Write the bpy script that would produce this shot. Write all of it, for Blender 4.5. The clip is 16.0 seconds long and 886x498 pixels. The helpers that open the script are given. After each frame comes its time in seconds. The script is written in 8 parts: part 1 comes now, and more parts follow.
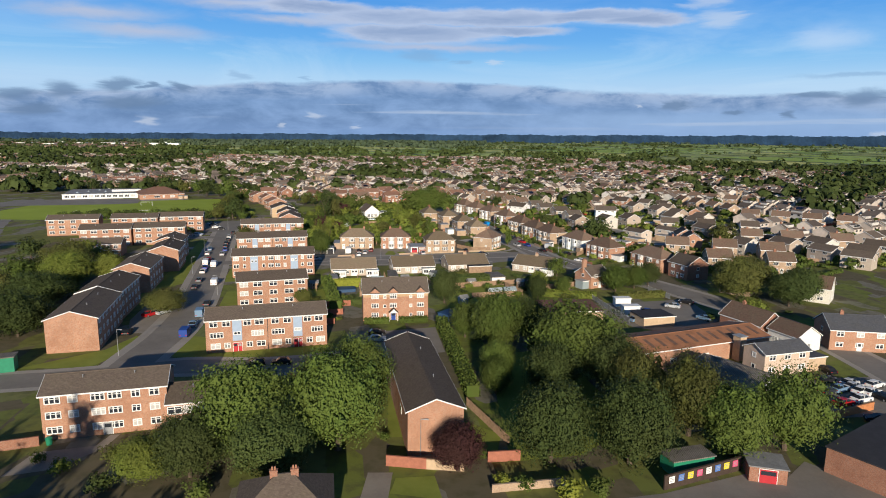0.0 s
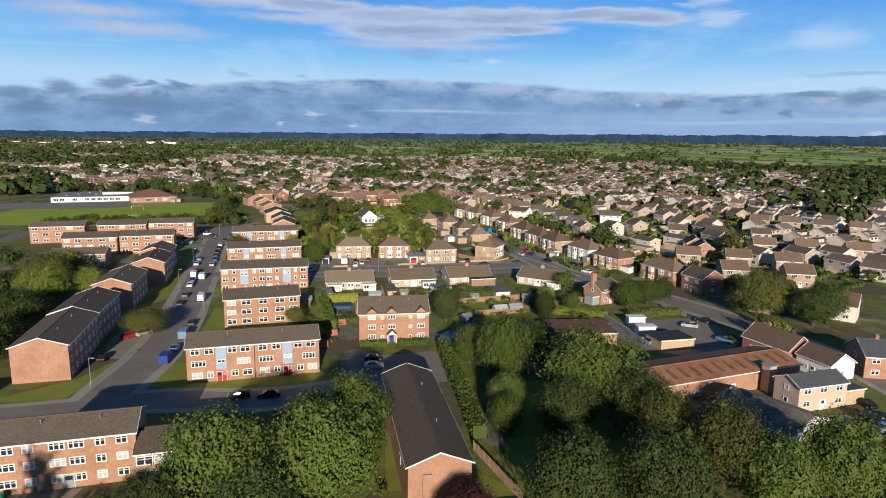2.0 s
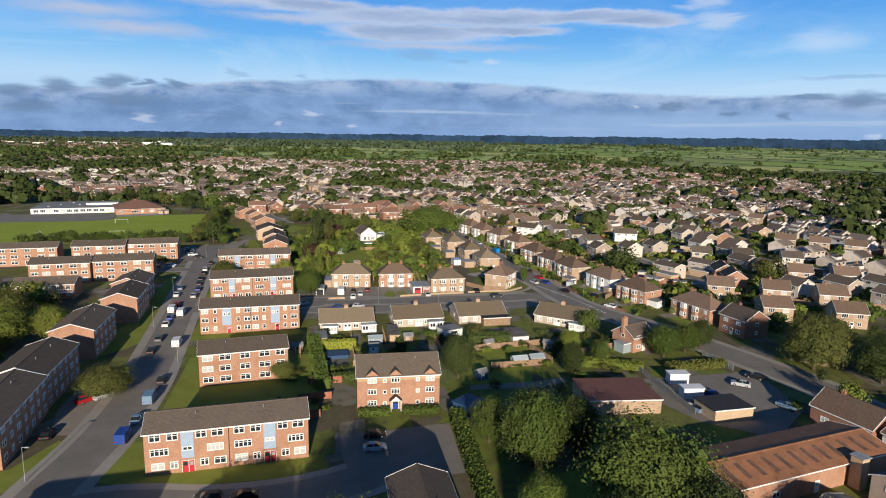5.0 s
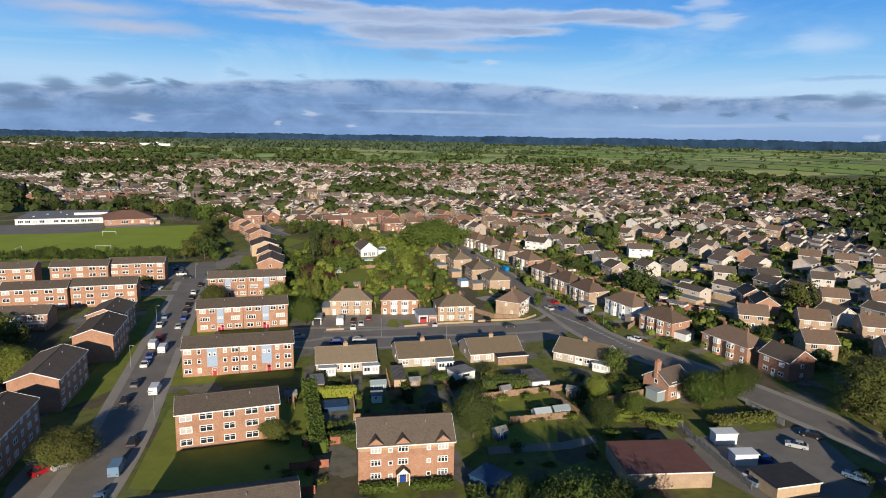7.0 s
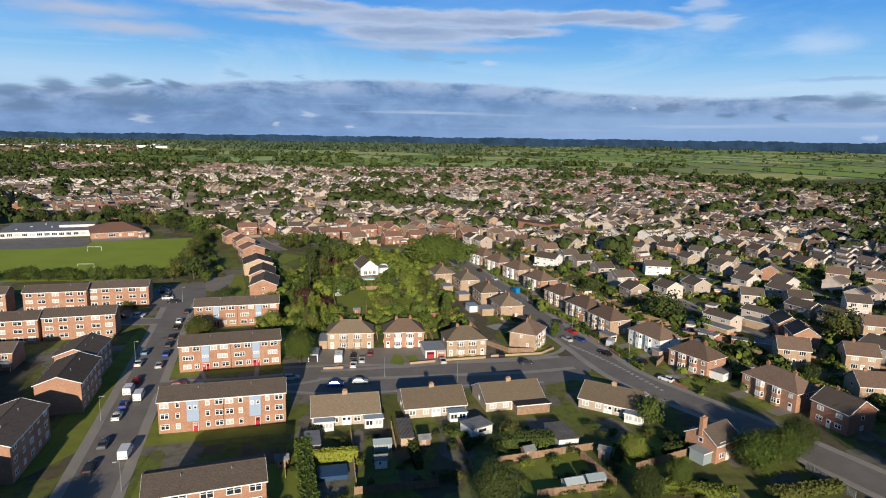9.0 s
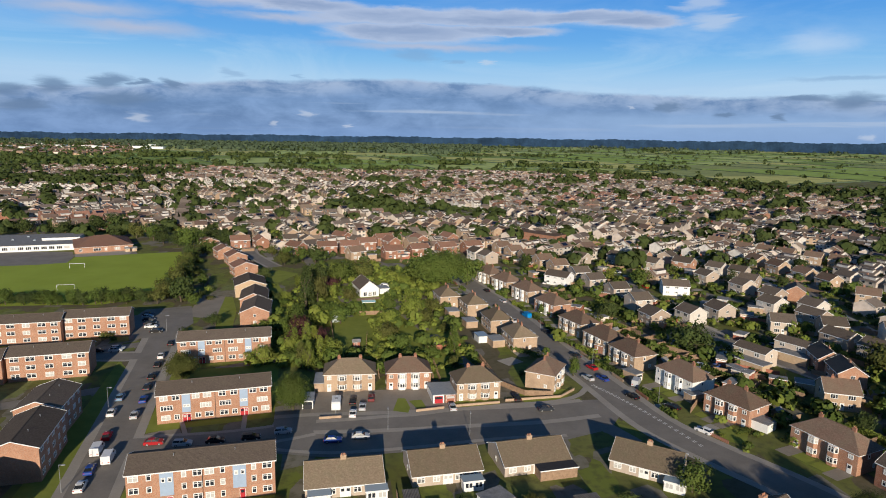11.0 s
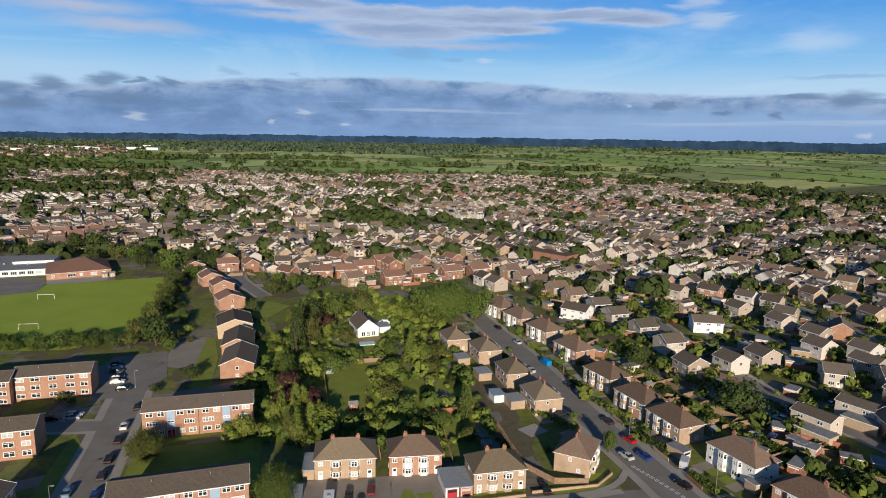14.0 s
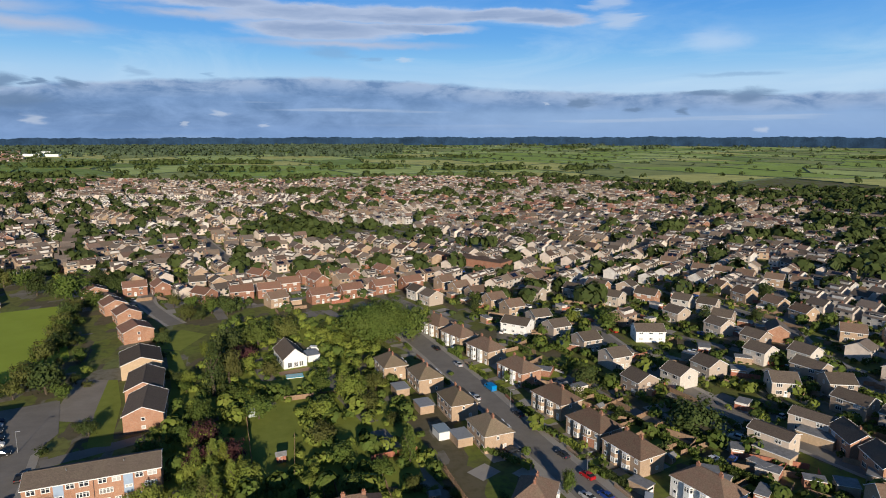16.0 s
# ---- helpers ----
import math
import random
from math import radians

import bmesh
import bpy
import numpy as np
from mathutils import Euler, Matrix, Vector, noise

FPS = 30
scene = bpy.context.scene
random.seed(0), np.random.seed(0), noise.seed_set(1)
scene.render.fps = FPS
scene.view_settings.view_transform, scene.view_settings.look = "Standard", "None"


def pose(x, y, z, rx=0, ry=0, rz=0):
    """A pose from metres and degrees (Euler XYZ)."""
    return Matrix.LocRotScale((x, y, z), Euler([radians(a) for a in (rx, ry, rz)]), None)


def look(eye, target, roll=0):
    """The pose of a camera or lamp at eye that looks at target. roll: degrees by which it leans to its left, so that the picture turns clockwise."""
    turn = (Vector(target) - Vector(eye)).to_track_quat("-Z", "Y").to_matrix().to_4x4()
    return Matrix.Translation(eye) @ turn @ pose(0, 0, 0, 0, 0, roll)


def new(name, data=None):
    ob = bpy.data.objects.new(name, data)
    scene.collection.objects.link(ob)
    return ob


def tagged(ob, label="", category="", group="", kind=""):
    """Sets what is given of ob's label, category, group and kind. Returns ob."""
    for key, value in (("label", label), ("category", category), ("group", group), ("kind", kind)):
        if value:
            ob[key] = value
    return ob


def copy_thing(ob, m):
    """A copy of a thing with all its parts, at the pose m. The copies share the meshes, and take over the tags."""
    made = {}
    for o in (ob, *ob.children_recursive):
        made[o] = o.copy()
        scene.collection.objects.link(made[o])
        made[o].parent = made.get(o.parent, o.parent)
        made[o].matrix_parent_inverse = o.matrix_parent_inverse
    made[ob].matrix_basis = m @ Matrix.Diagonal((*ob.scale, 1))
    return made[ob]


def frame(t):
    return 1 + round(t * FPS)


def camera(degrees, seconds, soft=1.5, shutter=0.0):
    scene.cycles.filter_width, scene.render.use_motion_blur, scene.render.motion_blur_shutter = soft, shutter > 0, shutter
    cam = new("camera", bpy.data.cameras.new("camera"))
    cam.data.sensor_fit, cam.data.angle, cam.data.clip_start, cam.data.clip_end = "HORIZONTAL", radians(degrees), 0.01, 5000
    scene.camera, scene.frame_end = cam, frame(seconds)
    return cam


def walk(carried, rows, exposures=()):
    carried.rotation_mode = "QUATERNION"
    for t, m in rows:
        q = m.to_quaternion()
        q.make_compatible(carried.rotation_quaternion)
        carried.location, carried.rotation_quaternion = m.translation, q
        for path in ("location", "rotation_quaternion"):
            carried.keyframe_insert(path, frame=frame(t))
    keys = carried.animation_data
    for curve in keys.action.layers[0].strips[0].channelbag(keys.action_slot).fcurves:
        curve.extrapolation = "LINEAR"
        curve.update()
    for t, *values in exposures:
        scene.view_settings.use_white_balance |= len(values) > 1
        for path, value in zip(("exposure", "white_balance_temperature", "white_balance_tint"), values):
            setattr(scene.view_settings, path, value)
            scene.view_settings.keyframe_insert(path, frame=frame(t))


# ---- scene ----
PATH = [
    (0.0, pose(0.00, -0.00, 48.29, 79.870, 0, -1.552) @ pose(0, 0, 0, 0, 0, 0.709)),
    (0.5, pose(-0.11, 2.59, 48.73, 79.805, 0, -1.577) @ pose(0, 0, 0, 0, 0, 0.738)),
    (1.0, pose(-0.22, 5.57, 49.31, 79.748, 0, -1.612) @ pose(0, 0, 0, 0, 0, 0.741)),
    (1.5, pose(-0.47, 8.74, 49.94, 79.725, 0, -1.667) @ pose(0, 0, 0, 0, 0, 0.760)),
    (2.0, pose(-0.67, 12.38, 50.64, 79.753, 0, -1.715) @ pose(0, 0, 0, 0, 0, 0.801)),
    (2.5, pose(-0.95, 16.10, 51.37, 79.750, 0, -1.722) @ pose(0, 0, 0, 0, 0, 0.852)),
    (3.0, pose(-1.32, 20.11, 52.26, 79.744, 0, -1.741) @ pose(0, 0, 0, 0, 0, 0.916)),
    (3.5, pose(-1.84, 24.24, 53.18, 79.782, 0, -1.790) @ pose(0, 0, 0, 0, 0, 0.961)),
    (4.0, pose(-2.36, 28.71, 54.24, 79.818, 0, -1.839) @ pose(0, 0, 0, 0, 0, 1.005)),
    (6.5, pose(-5.18, 52.60, 60.23, 79.803, 0, -1.960) @ pose(0, 0, 0, 0, 0, 1.237)),
    (7.0, pose(-5.85, 57.82, 61.47, 79.817, 0, -1.979) @ pose(0, 0, 0, 0, 0, 1.247)),
    (7.5, pose(-6.44, 62.89, 62.49, 79.825, 0, -2.007) @ pose(0, 0, 0, 0, 0, 1.245)),
    (8.0, pose(-7.11, 68.13, 63.69, 79.855, 0, -2.013) @ pose(0, 0, 0, 0, 0, 1.224)),
    (8.5, pose(-7.77, 73.35, 64.84, 79.869, 0, -2.060) @ pose(0, 0, 0, 0, 0, 1.219)),
    (9.0, pose(-8.48, 78.74, 66.01, 79.897, 0, -2.101) @ pose(0, 0, 0, 0, 0, 1.212)),
    (11.5, pose(-11.63, 104.73, 73.00, 79.834, 0, -2.346) @ pose(0, 0, 0, 0, 0, 1.239)),
    (12.0, pose(-12.14, 109.93, 74.54, 79.827, 0, -2.381) @ pose(0, 0, 0, 0, 0, 1.229)),
    (12.5, pose(-12.56, 115.12, 76.02, 79.803, 0, -2.410) @ pose(0, 0, 0, 0, 0, 1.216)),
    (13.0, pose(-12.94, 120.51, 77.59, 79.784, 0, -2.436) @ pose(0, 0, 0, 0, 0, 1.202)),
    (13.5, pose(-13.31, 125.76, 78.95, 79.725, 0, -2.458) @ pose(0, 0, 0, 0, 0, 1.208)),
    (14.0, pose(-13.83, 131.08, 80.43, 79.705, 0, -2.502) @ pose(0, 0, 0, 0, 0, 1.230)),
    (14.5, pose(-14.33, 136.31, 81.56, 79.694, 0, -2.564) @ pose(0, 0, 0, 0, 0, 1.261)),
    (15.0, pose(-14.73, 141.65, 82.46, 79.736, 0, -2.592) @ pose(0, 0, 0, 0, 0, 1.245)),
    (15.5, pose(-15.01, 146.41, 83.10, 79.770, 0, -2.584) @ pose(0, 0, 0, 0, 0, 1.202)),
    (15.6, pose(-14.98, 147.19, 83.25, 79.768, 0, -2.851) @ pose(0, 0, 0, 0, 0, 1.168)),
    (15.7, pose(-14.95, 147.96, 83.40, 79.766, 0, -3.252) @ pose(0, 0, 0, 0, 0, 1.116)),
    (15.8, pose(-14.92, 148.74, 83.55, 79.757, 0, -4.553) @ pose(0, 0, 0, 0, 0, 0.947)),
    (15.9, pose(-14.89, 149.51, 83.71, 79.745, 0, -6.423) @ pose(0, 0, 0, 0, 0, 0.704)),
    (16.0, pose(-14.86, 150.29, 83.86, 79.726, 0, -9.260) @ pose(0, 0, 0, 0, 0, 0.336)),
]
cam = camera(70, 16.0, soft=1.0)
walk(cam, PATH, [(0.0, 0.14), (4.0, 0.2), (7.0, 0.15), (9.0, 0.13), (11.5, 0.06), (16.0, 0.08)])
import collections


# ---------------------------------------------------------------- world, sun
SUN_AZ = radians(92.8)      # the way that shadows fall, counted from +x
SUN_EL = radians(15.0)
world = bpy.data.worlds.new("world")
scene.world = world
world.use_nodes = True
wn, wl = world.node_tree.nodes, world.node_tree.links
wn.clear()


sky = wn.new("ShaderNodeTexSky")
sky.sky_type = "NISHITA"
sky.sun_disc = False
sky.sun_elevation = SUN_EL
sky.sun_rotation = math.pi + radians(2.8)
sky.air_density, sky.dust_density, sky.ozone_density = 1.0, 0.3, 2.5
coord = wn.new("ShaderNodeTexCoord")
sep = wn.new("ShaderNodeSeparateXYZ")
wl.new(coord.outputs["Generated"], sep.inputs[0])


def wmath(op, a, b=None, clamp=False):
    n = wn.new("ShaderNodeMath")
    n.operation, n.use_clamp = op, clamp
    for i, v in enumerate((a, b)):
        if v is None:
            continue
        if isinstance(v, (int, float)):
            n.inputs[i].default_value = v
        else:
            wl.new(v, n.inputs[i])
    return n.outputs[0]


def wramp(v, *stops):
    n = wn.new("ShaderNodeValToRGB")
    while len(n.color_ramp.elements) < len(stops):
        n.color_ramp.elements.new(0.5)
    for e, (p, c) in zip(n.color_ramp.elements, stops):
        e.position, e.color = p, (c, c, c, 1)
    wl.new(v, n.inputs[0])
    return n.outputs[0]


def wmix(f, a, b):
    n = wn.new("ShaderNodeMix")
    n.data_type = "RGBA"
    for i, v in ((0, f), (6, a), (7, b)):
        if isinstance(v, tuple):
            n.inputs[i].default_value = (*v, 1)
        else:
            wl.new(v, n.inputs[i])
    return n.outputs[2]


elev = wmath("MAXIMUM", sep.outputs[2], 0.0)


def wnoise(scale, detail, rough, off, dist, stretch, turn=0.0):
    m = wn.new("ShaderNodeMapping")
    wl.new(coord.outputs["Generated"], m.inputs[0])
    m.inputs["Location"].default_value = off
    m.inputs["Rotation"].default_value = (0, turn, 0)
    m.inputs["Scale"].default_value = stretch
    n = wn.new("ShaderNodeTexNoise")
    wl.new(m.outputs[0], n.inputs["Vector"])
    n.inputs["Scale"].default_value, n.inputs["Detail"].default_value = scale, detail
    n.inputs["Roughness"].default_value, n.inputs["Distortion"].default_value = rough, dist
    return n.outputs[0]


def wcolours(v, *stops):
    n = wn.new("ShaderNodeValToRGB")
    while len(n.color_ramp.elements) < len(stops):
        n.color_ramp.elements.new(0.5)
    for e, (p, c) in zip(n.color_ramp.elements, stops):
        e.position, e.color = p, (*c, 1)
    wl.new(v, n.inputs[0])
    return n.outputs[0]


# the way of the view as u (to the side) and v (upwards), stirred a little by noise
side_u = wmath("DIVIDE", sep.outputs[0], wmath("MAXIMUM", sep.outputs[1], 0.15))
lump = wnoise(11.0, 6, 0.6, (4.0, 1.0, 2.0), 0.2, (1, 1, 2.2))
cell = wnoise(16.0, 8, 0.62, (8.1, 3.2, 1.0), 0.3, (1, 1, 2.6))
low = wnoise(3.2, 8, 0.6, (3.1, 5.2, 1.0), 0.25, (1, 1, 14))
lines = wnoise(2.2, 6, 0.55, (6.3, 0.4, 2.2), 0.15, (1, 1, 30))
fine = wnoise(5.0, 8, 0.62, (1.0, 2.0, 5.0), 0.6, (1, 1, 7))
wisp = wnoise(2.6, 8, 0.62, (5.0, 2.5, 1.0), 0.9, (1, 1, 6), -0.1)
stir_u = wmath("ADD", side_u, wmath("MULTIPLY", wmath("SUBTRACT", fine, 0.5), 0.16))
stir_v = wmath("ADD", elev, wmath("MULTIPLY", wmath("SUBTRACT", cell, 0.5), 0.018))
place = wn.new("ShaderNodeCombineXYZ")
wl.new(stir_u, place.inputs[0])
wl.new(stir_v, place.inputs[1])


def cloud(u, v, w, h, inner=0.35):
    """How far a puff of cloud covers the sky: 1 in its core, 0 past its rim."""
    n = wn.new("ShaderNodeVectorMath")
    n.operation = "MULTIPLY_ADD"
    wl.new(place.outputs[0], n.inputs[0])
    n.inputs[1].default_value = (1 / w, 1 / h, 0)
    n.inputs[2].default_value = (-u / w, -v / h, 0)
    d = wn.new("ShaderNodeVectorMath")
    d.operation = "LENGTH"
    wl.new(n.outputs[0], d.inputs[0])
    r = wn.new("ShaderNodeMapRange")
    r.interpolation_type = "SMOOTHSTEP"
    r.inputs["From Min"].default_value, r.inputs["From Max"].default_value = 1.3, inner
    wl.new(d.outputs["Value"], r.inputs["Value"])
    return r.outputs[0]


def clouds(rows, inner=0.35):
    f = None
    for q in rows:
        c = cloud(*q, inner)
        f = c if f is None else wmath("MAXIMUM", f, c)
    return f


# small dark puffs over the bank, small sunlit ones in it, and the long streaks high up
f_dark = clouds(((-0.625, 0.047, 0.035, 0.010), (-0.56, 0.055, 0.030, 0.011), (-0.477, 0.064, 0.033, 0.009), (-0.433, 0.065, 0.014, 0.005), (-0.38, 0.064, 0.020, 0.008),
                 (-0.44, 0.040, 0.055, 0.012), (-0.60, 0.028, 0.05, 0.008), (0.389, 0.049, 0.026, 0.009), (0.48, 0.036, 0.016, 0.004), (0.566, 0.036, 0.013, 0.006), (0.69, 0.056, 0.042, 0.011), (0.62, 0.060, 0.06, 0.004)))
f_faint = clouds(((-0.287, 0.083, 0.018, 0.007), (-0.186, 0.081, 0.008, 0.004), (0.0, 0.117, 0.034, 0.010), (0.056, 0.110, 0.018, 0.004), (0.66, 0.085, 0.09, 0.0035)))
f_lit = clouds(((-0.177, 0.030, 0.013, 0.006), (-0.422, 0.016, 0.016, 0.006), (-0.242, 0.012, 0.008, 0.004), (-0.112, 0.013, 0.008, 0.003), (0.112, 0.110, 0.014, 0.004), (0.45, 0.164, 0.032, 0.014), (0.43, 0.188, 0.03, 0.009), (0.708, 0.010, 0.016, 0.005), (0.315, 0.047, 0.008, 0.003)))
f_veil = cloud(0.611, 0.13, 0.05, 0.020, 0.0)
f_long = clouds(((-0.17, 0.183, 0.10, 0.010), (-0.05, 0.172, 0.13, 0.013), (0.10, 0.172, 0.15, 0.013), (0.25, 0.174, 0.13, 0.009), (0.33, 0.168, 0.08, 0.010), (-0.02, 0.150, 0.13, 0.014), (0.12, 0.154, 0.10, 0.008)), 0.2)
f_pale = clouds(((0.02, 0.131, 0.17, 0.007), (-0.50, 0.156, 0.13, 0.013), (-0.42, 0.136, 0.12, 0.012), (-0.30, 0.181, 0.14, 0.012), (-0.62, 0.172, 0.12, 0.010), (-0.20, 0.163, 0.14, 0.008)), 0.0)
# the bank over the horizon, highest in the middle
top = wramp(wmath("ADD", wmath("MULTIPLY", side_u, 0.5), 0.5), (0.10, 0.40), (0.18, 0.46), (0.31, 0.66), (0.45, 0.81), (0.50, 0.825), (0.61, 0.71), (0.70, 0.63), (0.84, 0.58))
under = wmath("SUBTRACT", wmath("ADD", wmath("MULTIPLY", top, 0.1), wmath("MULTIPLY", wmath("SUBTRACT", lump, 0.5), 0.020)), elev)
f_bank = wramp(wmath("ADD", wmath("MULTIPLY", under, 5.0), 0.5), (0.488, 0.0), (0.518, 1.0))
east = wramp(wmath("ADD", wmath("MULTIPLY", side_u, 0.5), 0.5), (0.50, 0.0), (0.66, 1.0))
blue = wcolours(elev, (0.0, (0.38, 0.55, 0.80)), (0.07, (0.42, 0.63, 0.88)), (0.085, (0.37, 0.61, 0.88)), (0.11, (0.235, 0.52, 0.86)), (0.14, (0.135, 0.41, 0.83)), (0.21, (0.06, 0.285, 0.76)), (0.36, (0.035, 0.11, 0.28)), (1.0, (0.012, 0.038, 0.10)))
deep = wmix(wramp(cell, (0.36, 0.0), (0.64, 1.0)), (0.115, 0.225, 0.455), (0.205, 0.345, 0.625))
deep = wmix(wmath("MULTIPLY", east, wramp(elev, (0.030, 0.75), (0.046, 0.0)), True), deep, (0.285, 0.45, 0.74))
deep = wmix(wmath("MULTIPLY", wramp(elev, (0.0, 0.55), (0.022, 0.0)), wramp(low, (0.3, 0.4), (0.6, 1.0)), True), deep, (0.20, 0.36, 0.68))
rim = wmath("MULTIPLY", wramp(wmath("MULTIPLY", under, 10.0), (0.0, 0.75), (0.10, 0.5), (0.26, 0.0)), wramp(cell, (0.38, 0.1), (0.58, 1.0)), True)
deep = wmix(rim, deep, (0.44, 0.54, 0.72))
deep = wmix(wmath("MULTIPLY", wramp(lines, (0.56, 0.0), (0.68, 0.8)), wramp(elev, (0.012, 0.15), (0.03, 0.9), (0.055, 0.9), (0.075, 0.2)), True), deep, (0.47, 0.57, 0.74))
haze = wmath("MULTIPLY", wramp(wisp, (0.46, 0.0), (0.68, 0.7)), wramp(elev, (0.06, 0.55), (0.11, 0.65), (0.16, 0.25), (0.3, 0.0)), True)
above = wmix(haze, blue, (0.58, 0.76, 0.93))
above = wmix(wmath("MULTIPLY", f_veil, 0.45), above, (0.60, 0.72, 0.90))
above = wmix(wmath("MULTIPLY", f_pale, wramp(fine, (0.28, 0.45), (0.50, 1.0)), True), above, (0.43, 0.51, 0.70))
above = wmix(wmath("MULTIPLY", f_faint, 0.5), above, (0.22, 0.38, 0.62))
streak = wmix(wmath("MULTIPLY", f_long, wramp(fine, (0.32, 0.55), (0.55, 1.0)), True), (0.56, 0.64, 0.82), (0.29, 0.375, 0.57))
above = wmix(wramp(f_long, (0.0, 0.0), (0.45, 0.92)), above, streak)
own = wmix(wmath("MULTIPLY", f_dark, 0.8), wmix(f_bank, above, deep), (0.115, 0.205, 0.38))
own = wmix(wmath("MULTIPLY", f_lit, 0.55), own, (0.58, 0.66, 0.80))
scaled = wn.new("ShaderNodeVectorMath")
scaled.operation = "SCALE"
wl.new(own, scaled.inputs[0])
scaled.inputs["Scale"].default_value = 9.4
final = wmix(wmath("ADD", 0.0, 0.95), sky.outputs[0], scaled.outputs[0])
bg = wn.new("ShaderNodeBackground")
bg.inputs["Strength"].default_value = 0.1
out = wn.new("ShaderNodeOutputWorld")
wl.new(final, bg.inputs[0])
wl.new(bg.outputs[0], out.inputs[0])

lamp = bpy.data.lights.new("sun", "SUN")
lamp.energy, lamp.angle, lamp.color = 5.0, radians(0.53), (1.0, 0.88, 0.71)
sun = new("sun", lamp)
sun.matrix_world = look((-math.cos(SUN_AZ) * 500, -math.sin(SUN_AZ) * 500, 500 * math.tan(SUN_EL)), (0, 0, 0))


# ---------------------------------------------------------------- materials
def material(name, build):
    m = bpy.data.materials.new(name)
    m.use_nodes = True
    t = m.node_tree
    b = t.nodes["Principled BSDF"]
    build(N(t, b))
    return m


class N:
    """Small node helper."""

    def __init__(self, tree, bsdf):
        self.t, self.b = tree, bsdf
        self.co = tree.nodes.new("ShaderNodeTexCoord")
        self.info = tree.nodes.new("ShaderNodeObjectInfo")

    def link(self, a, b):
        self.t.links.new(a, b)

    def put(self, sock, v):
        if isinstance(v, (int, float)):
            sock.default_value = v
        elif isinstance(v, tuple):
            sock.default_value = v if len(v) == len(sock.default_value) else (*v, 1)
        else:
            self.link(v, sock)

    def math(self, op, a, b=0.0, clamp=False):
        n = self.t.nodes.new("ShaderNodeMath")
        n.operation, n.use_clamp = op, clamp
        self.put(n.inputs[0], a)
        self.put(n.inputs[1], b)
        return n.outputs[0]

    def mix(self, f, a, b, blend="MIX"):
        n = self.t.nodes.new("ShaderNodeMix")
        n.data_type, n.blend_type = "RGBA", blend
        self.put(n.inputs[0], f)
        self.put(n.inputs[6], a)
        self.put(n.inputs[7], b)
        return n.outputs[2]

    def where(self, world=False):
        """Object coordinates, shifted a little from copy to copy; or the place in the world."""
        if world:
            return self.t.nodes.new("ShaderNodeNewGeometry").outputs["Position"]
        a = self.t.nodes.new("ShaderNodeVectorMath")
        a.operation = "ADD"
        self.link(self.co.outputs["Object"], a.inputs[0])
        c = self.t.nodes.new("ShaderNodeCombineXYZ")
        k = self.math("MULTIPLY", self.info.outputs["Random"], 57.0)
        for i in range(2):
            self.link(k, c.inputs[i])
        self.link(c.outputs[0], a.inputs[1])
        return a.outputs[0]

    def noise(self, vec, scale, detail=4, rough=0.55):
        n = self.t.nodes.new("ShaderNodeTexNoise")
        self.link(vec, n.inputs["Vector"])
        n.inputs["Scale"].default_value, n.inputs["Detail"].default_value, n.inputs["Roughness"].default_value = scale, detail, rough
        return n.outputs[0]

    def ramp(self, v, *stops):
        n = self.t.nodes.new("ShaderNodeValToRGB")
        while len(n.color_ramp.elements) < len(stops):
            n.color_ramp.elements.new(0.5)
        for e, (p, c) in zip(n.color_ramp.elements, stops):
            e.position = p
            e.color = (c, c, c, 1) if isinstance(c, (int, float)) else (*c, 1)
        self.put(n.inputs[0], v)
        return n.outputs[0]

    def bump(self, h, strength=0.3, dist=0.02):
        n = self.t.nodes.new("ShaderNodeBump")
        n.inputs["Strength"].default_value, n.inputs["Distance"].default_value = strength, dist
        self.put(n.inputs["Height"], h)
        self.link(n.outputs[0], self.b.inputs["Normal"])

    def done(self, colour, rough=0.8, metal=0.0, spec=0.3):
        self.put(self.b.inputs["Base Color"], colour)
        self.put(self.b.inputs["Roughness"], rough)
        self.put(self.b.inputs["Metallic"], metal)
        self.b.inputs["Specular IOR Level"].default_value = spec


def brick(name, c1, c2, mortar):
    def build(n):
        v = n.where()
        s = n.t.nodes.new("ShaderNodeSeparateXYZ")
        n.link(v, s.inputs[0])
        c = n.t.nodes.new("ShaderNodeCombineXYZ")
        n.link(n.math("ADD", s.outputs[0], s.outputs[1]), c.inputs[0])
        n.link(s.outputs[2], c.inputs[1])
        b = n.t.nodes.new("ShaderNodeTexBrick")
        n.link(c.outputs[0], b.inputs["Vector"])
        b.inputs["Color1"].default_value, b.inputs["Color2"].default_value, b.inputs["Mortar"].default_value = (*c1, 1), (*c2, 1), (*mortar, 1)
        b.inputs["Scale"].default_value = 1.0
        b.inputs["Brick Width"].default_value, b.inputs["Row Height"].default_value, b.inputs["Mortar Size"].default_value = 0.225, 0.075, 0.008
        big = n.noise(v, 0.35, 5, 0.6)
        streak = n.noise(v, 2.2, 3)
        col = n.mix(n.ramp(big, (0.36, 0.0), (0.72, 0.55)), b.outputs["Color"], tuple(x * 0.6 for x in c1))
        col = n.mix(n.ramp(n.noise(v, 5.5, 4, 0.75), (0.46, 0.0), (0.62, 0.45)), col, tuple(x * 0.55 for x in c1))
        col = n.mix(n.ramp(streak, (0.5, 0.0), (0.8, 0.25)), col, tuple(min(1, x * 1.35) for x in c2))
        n.bump(b.outputs["Fac"], 0.3, -0.01)
        n.done(col, 0.9, 0, 0.2)
    return material(name, build)


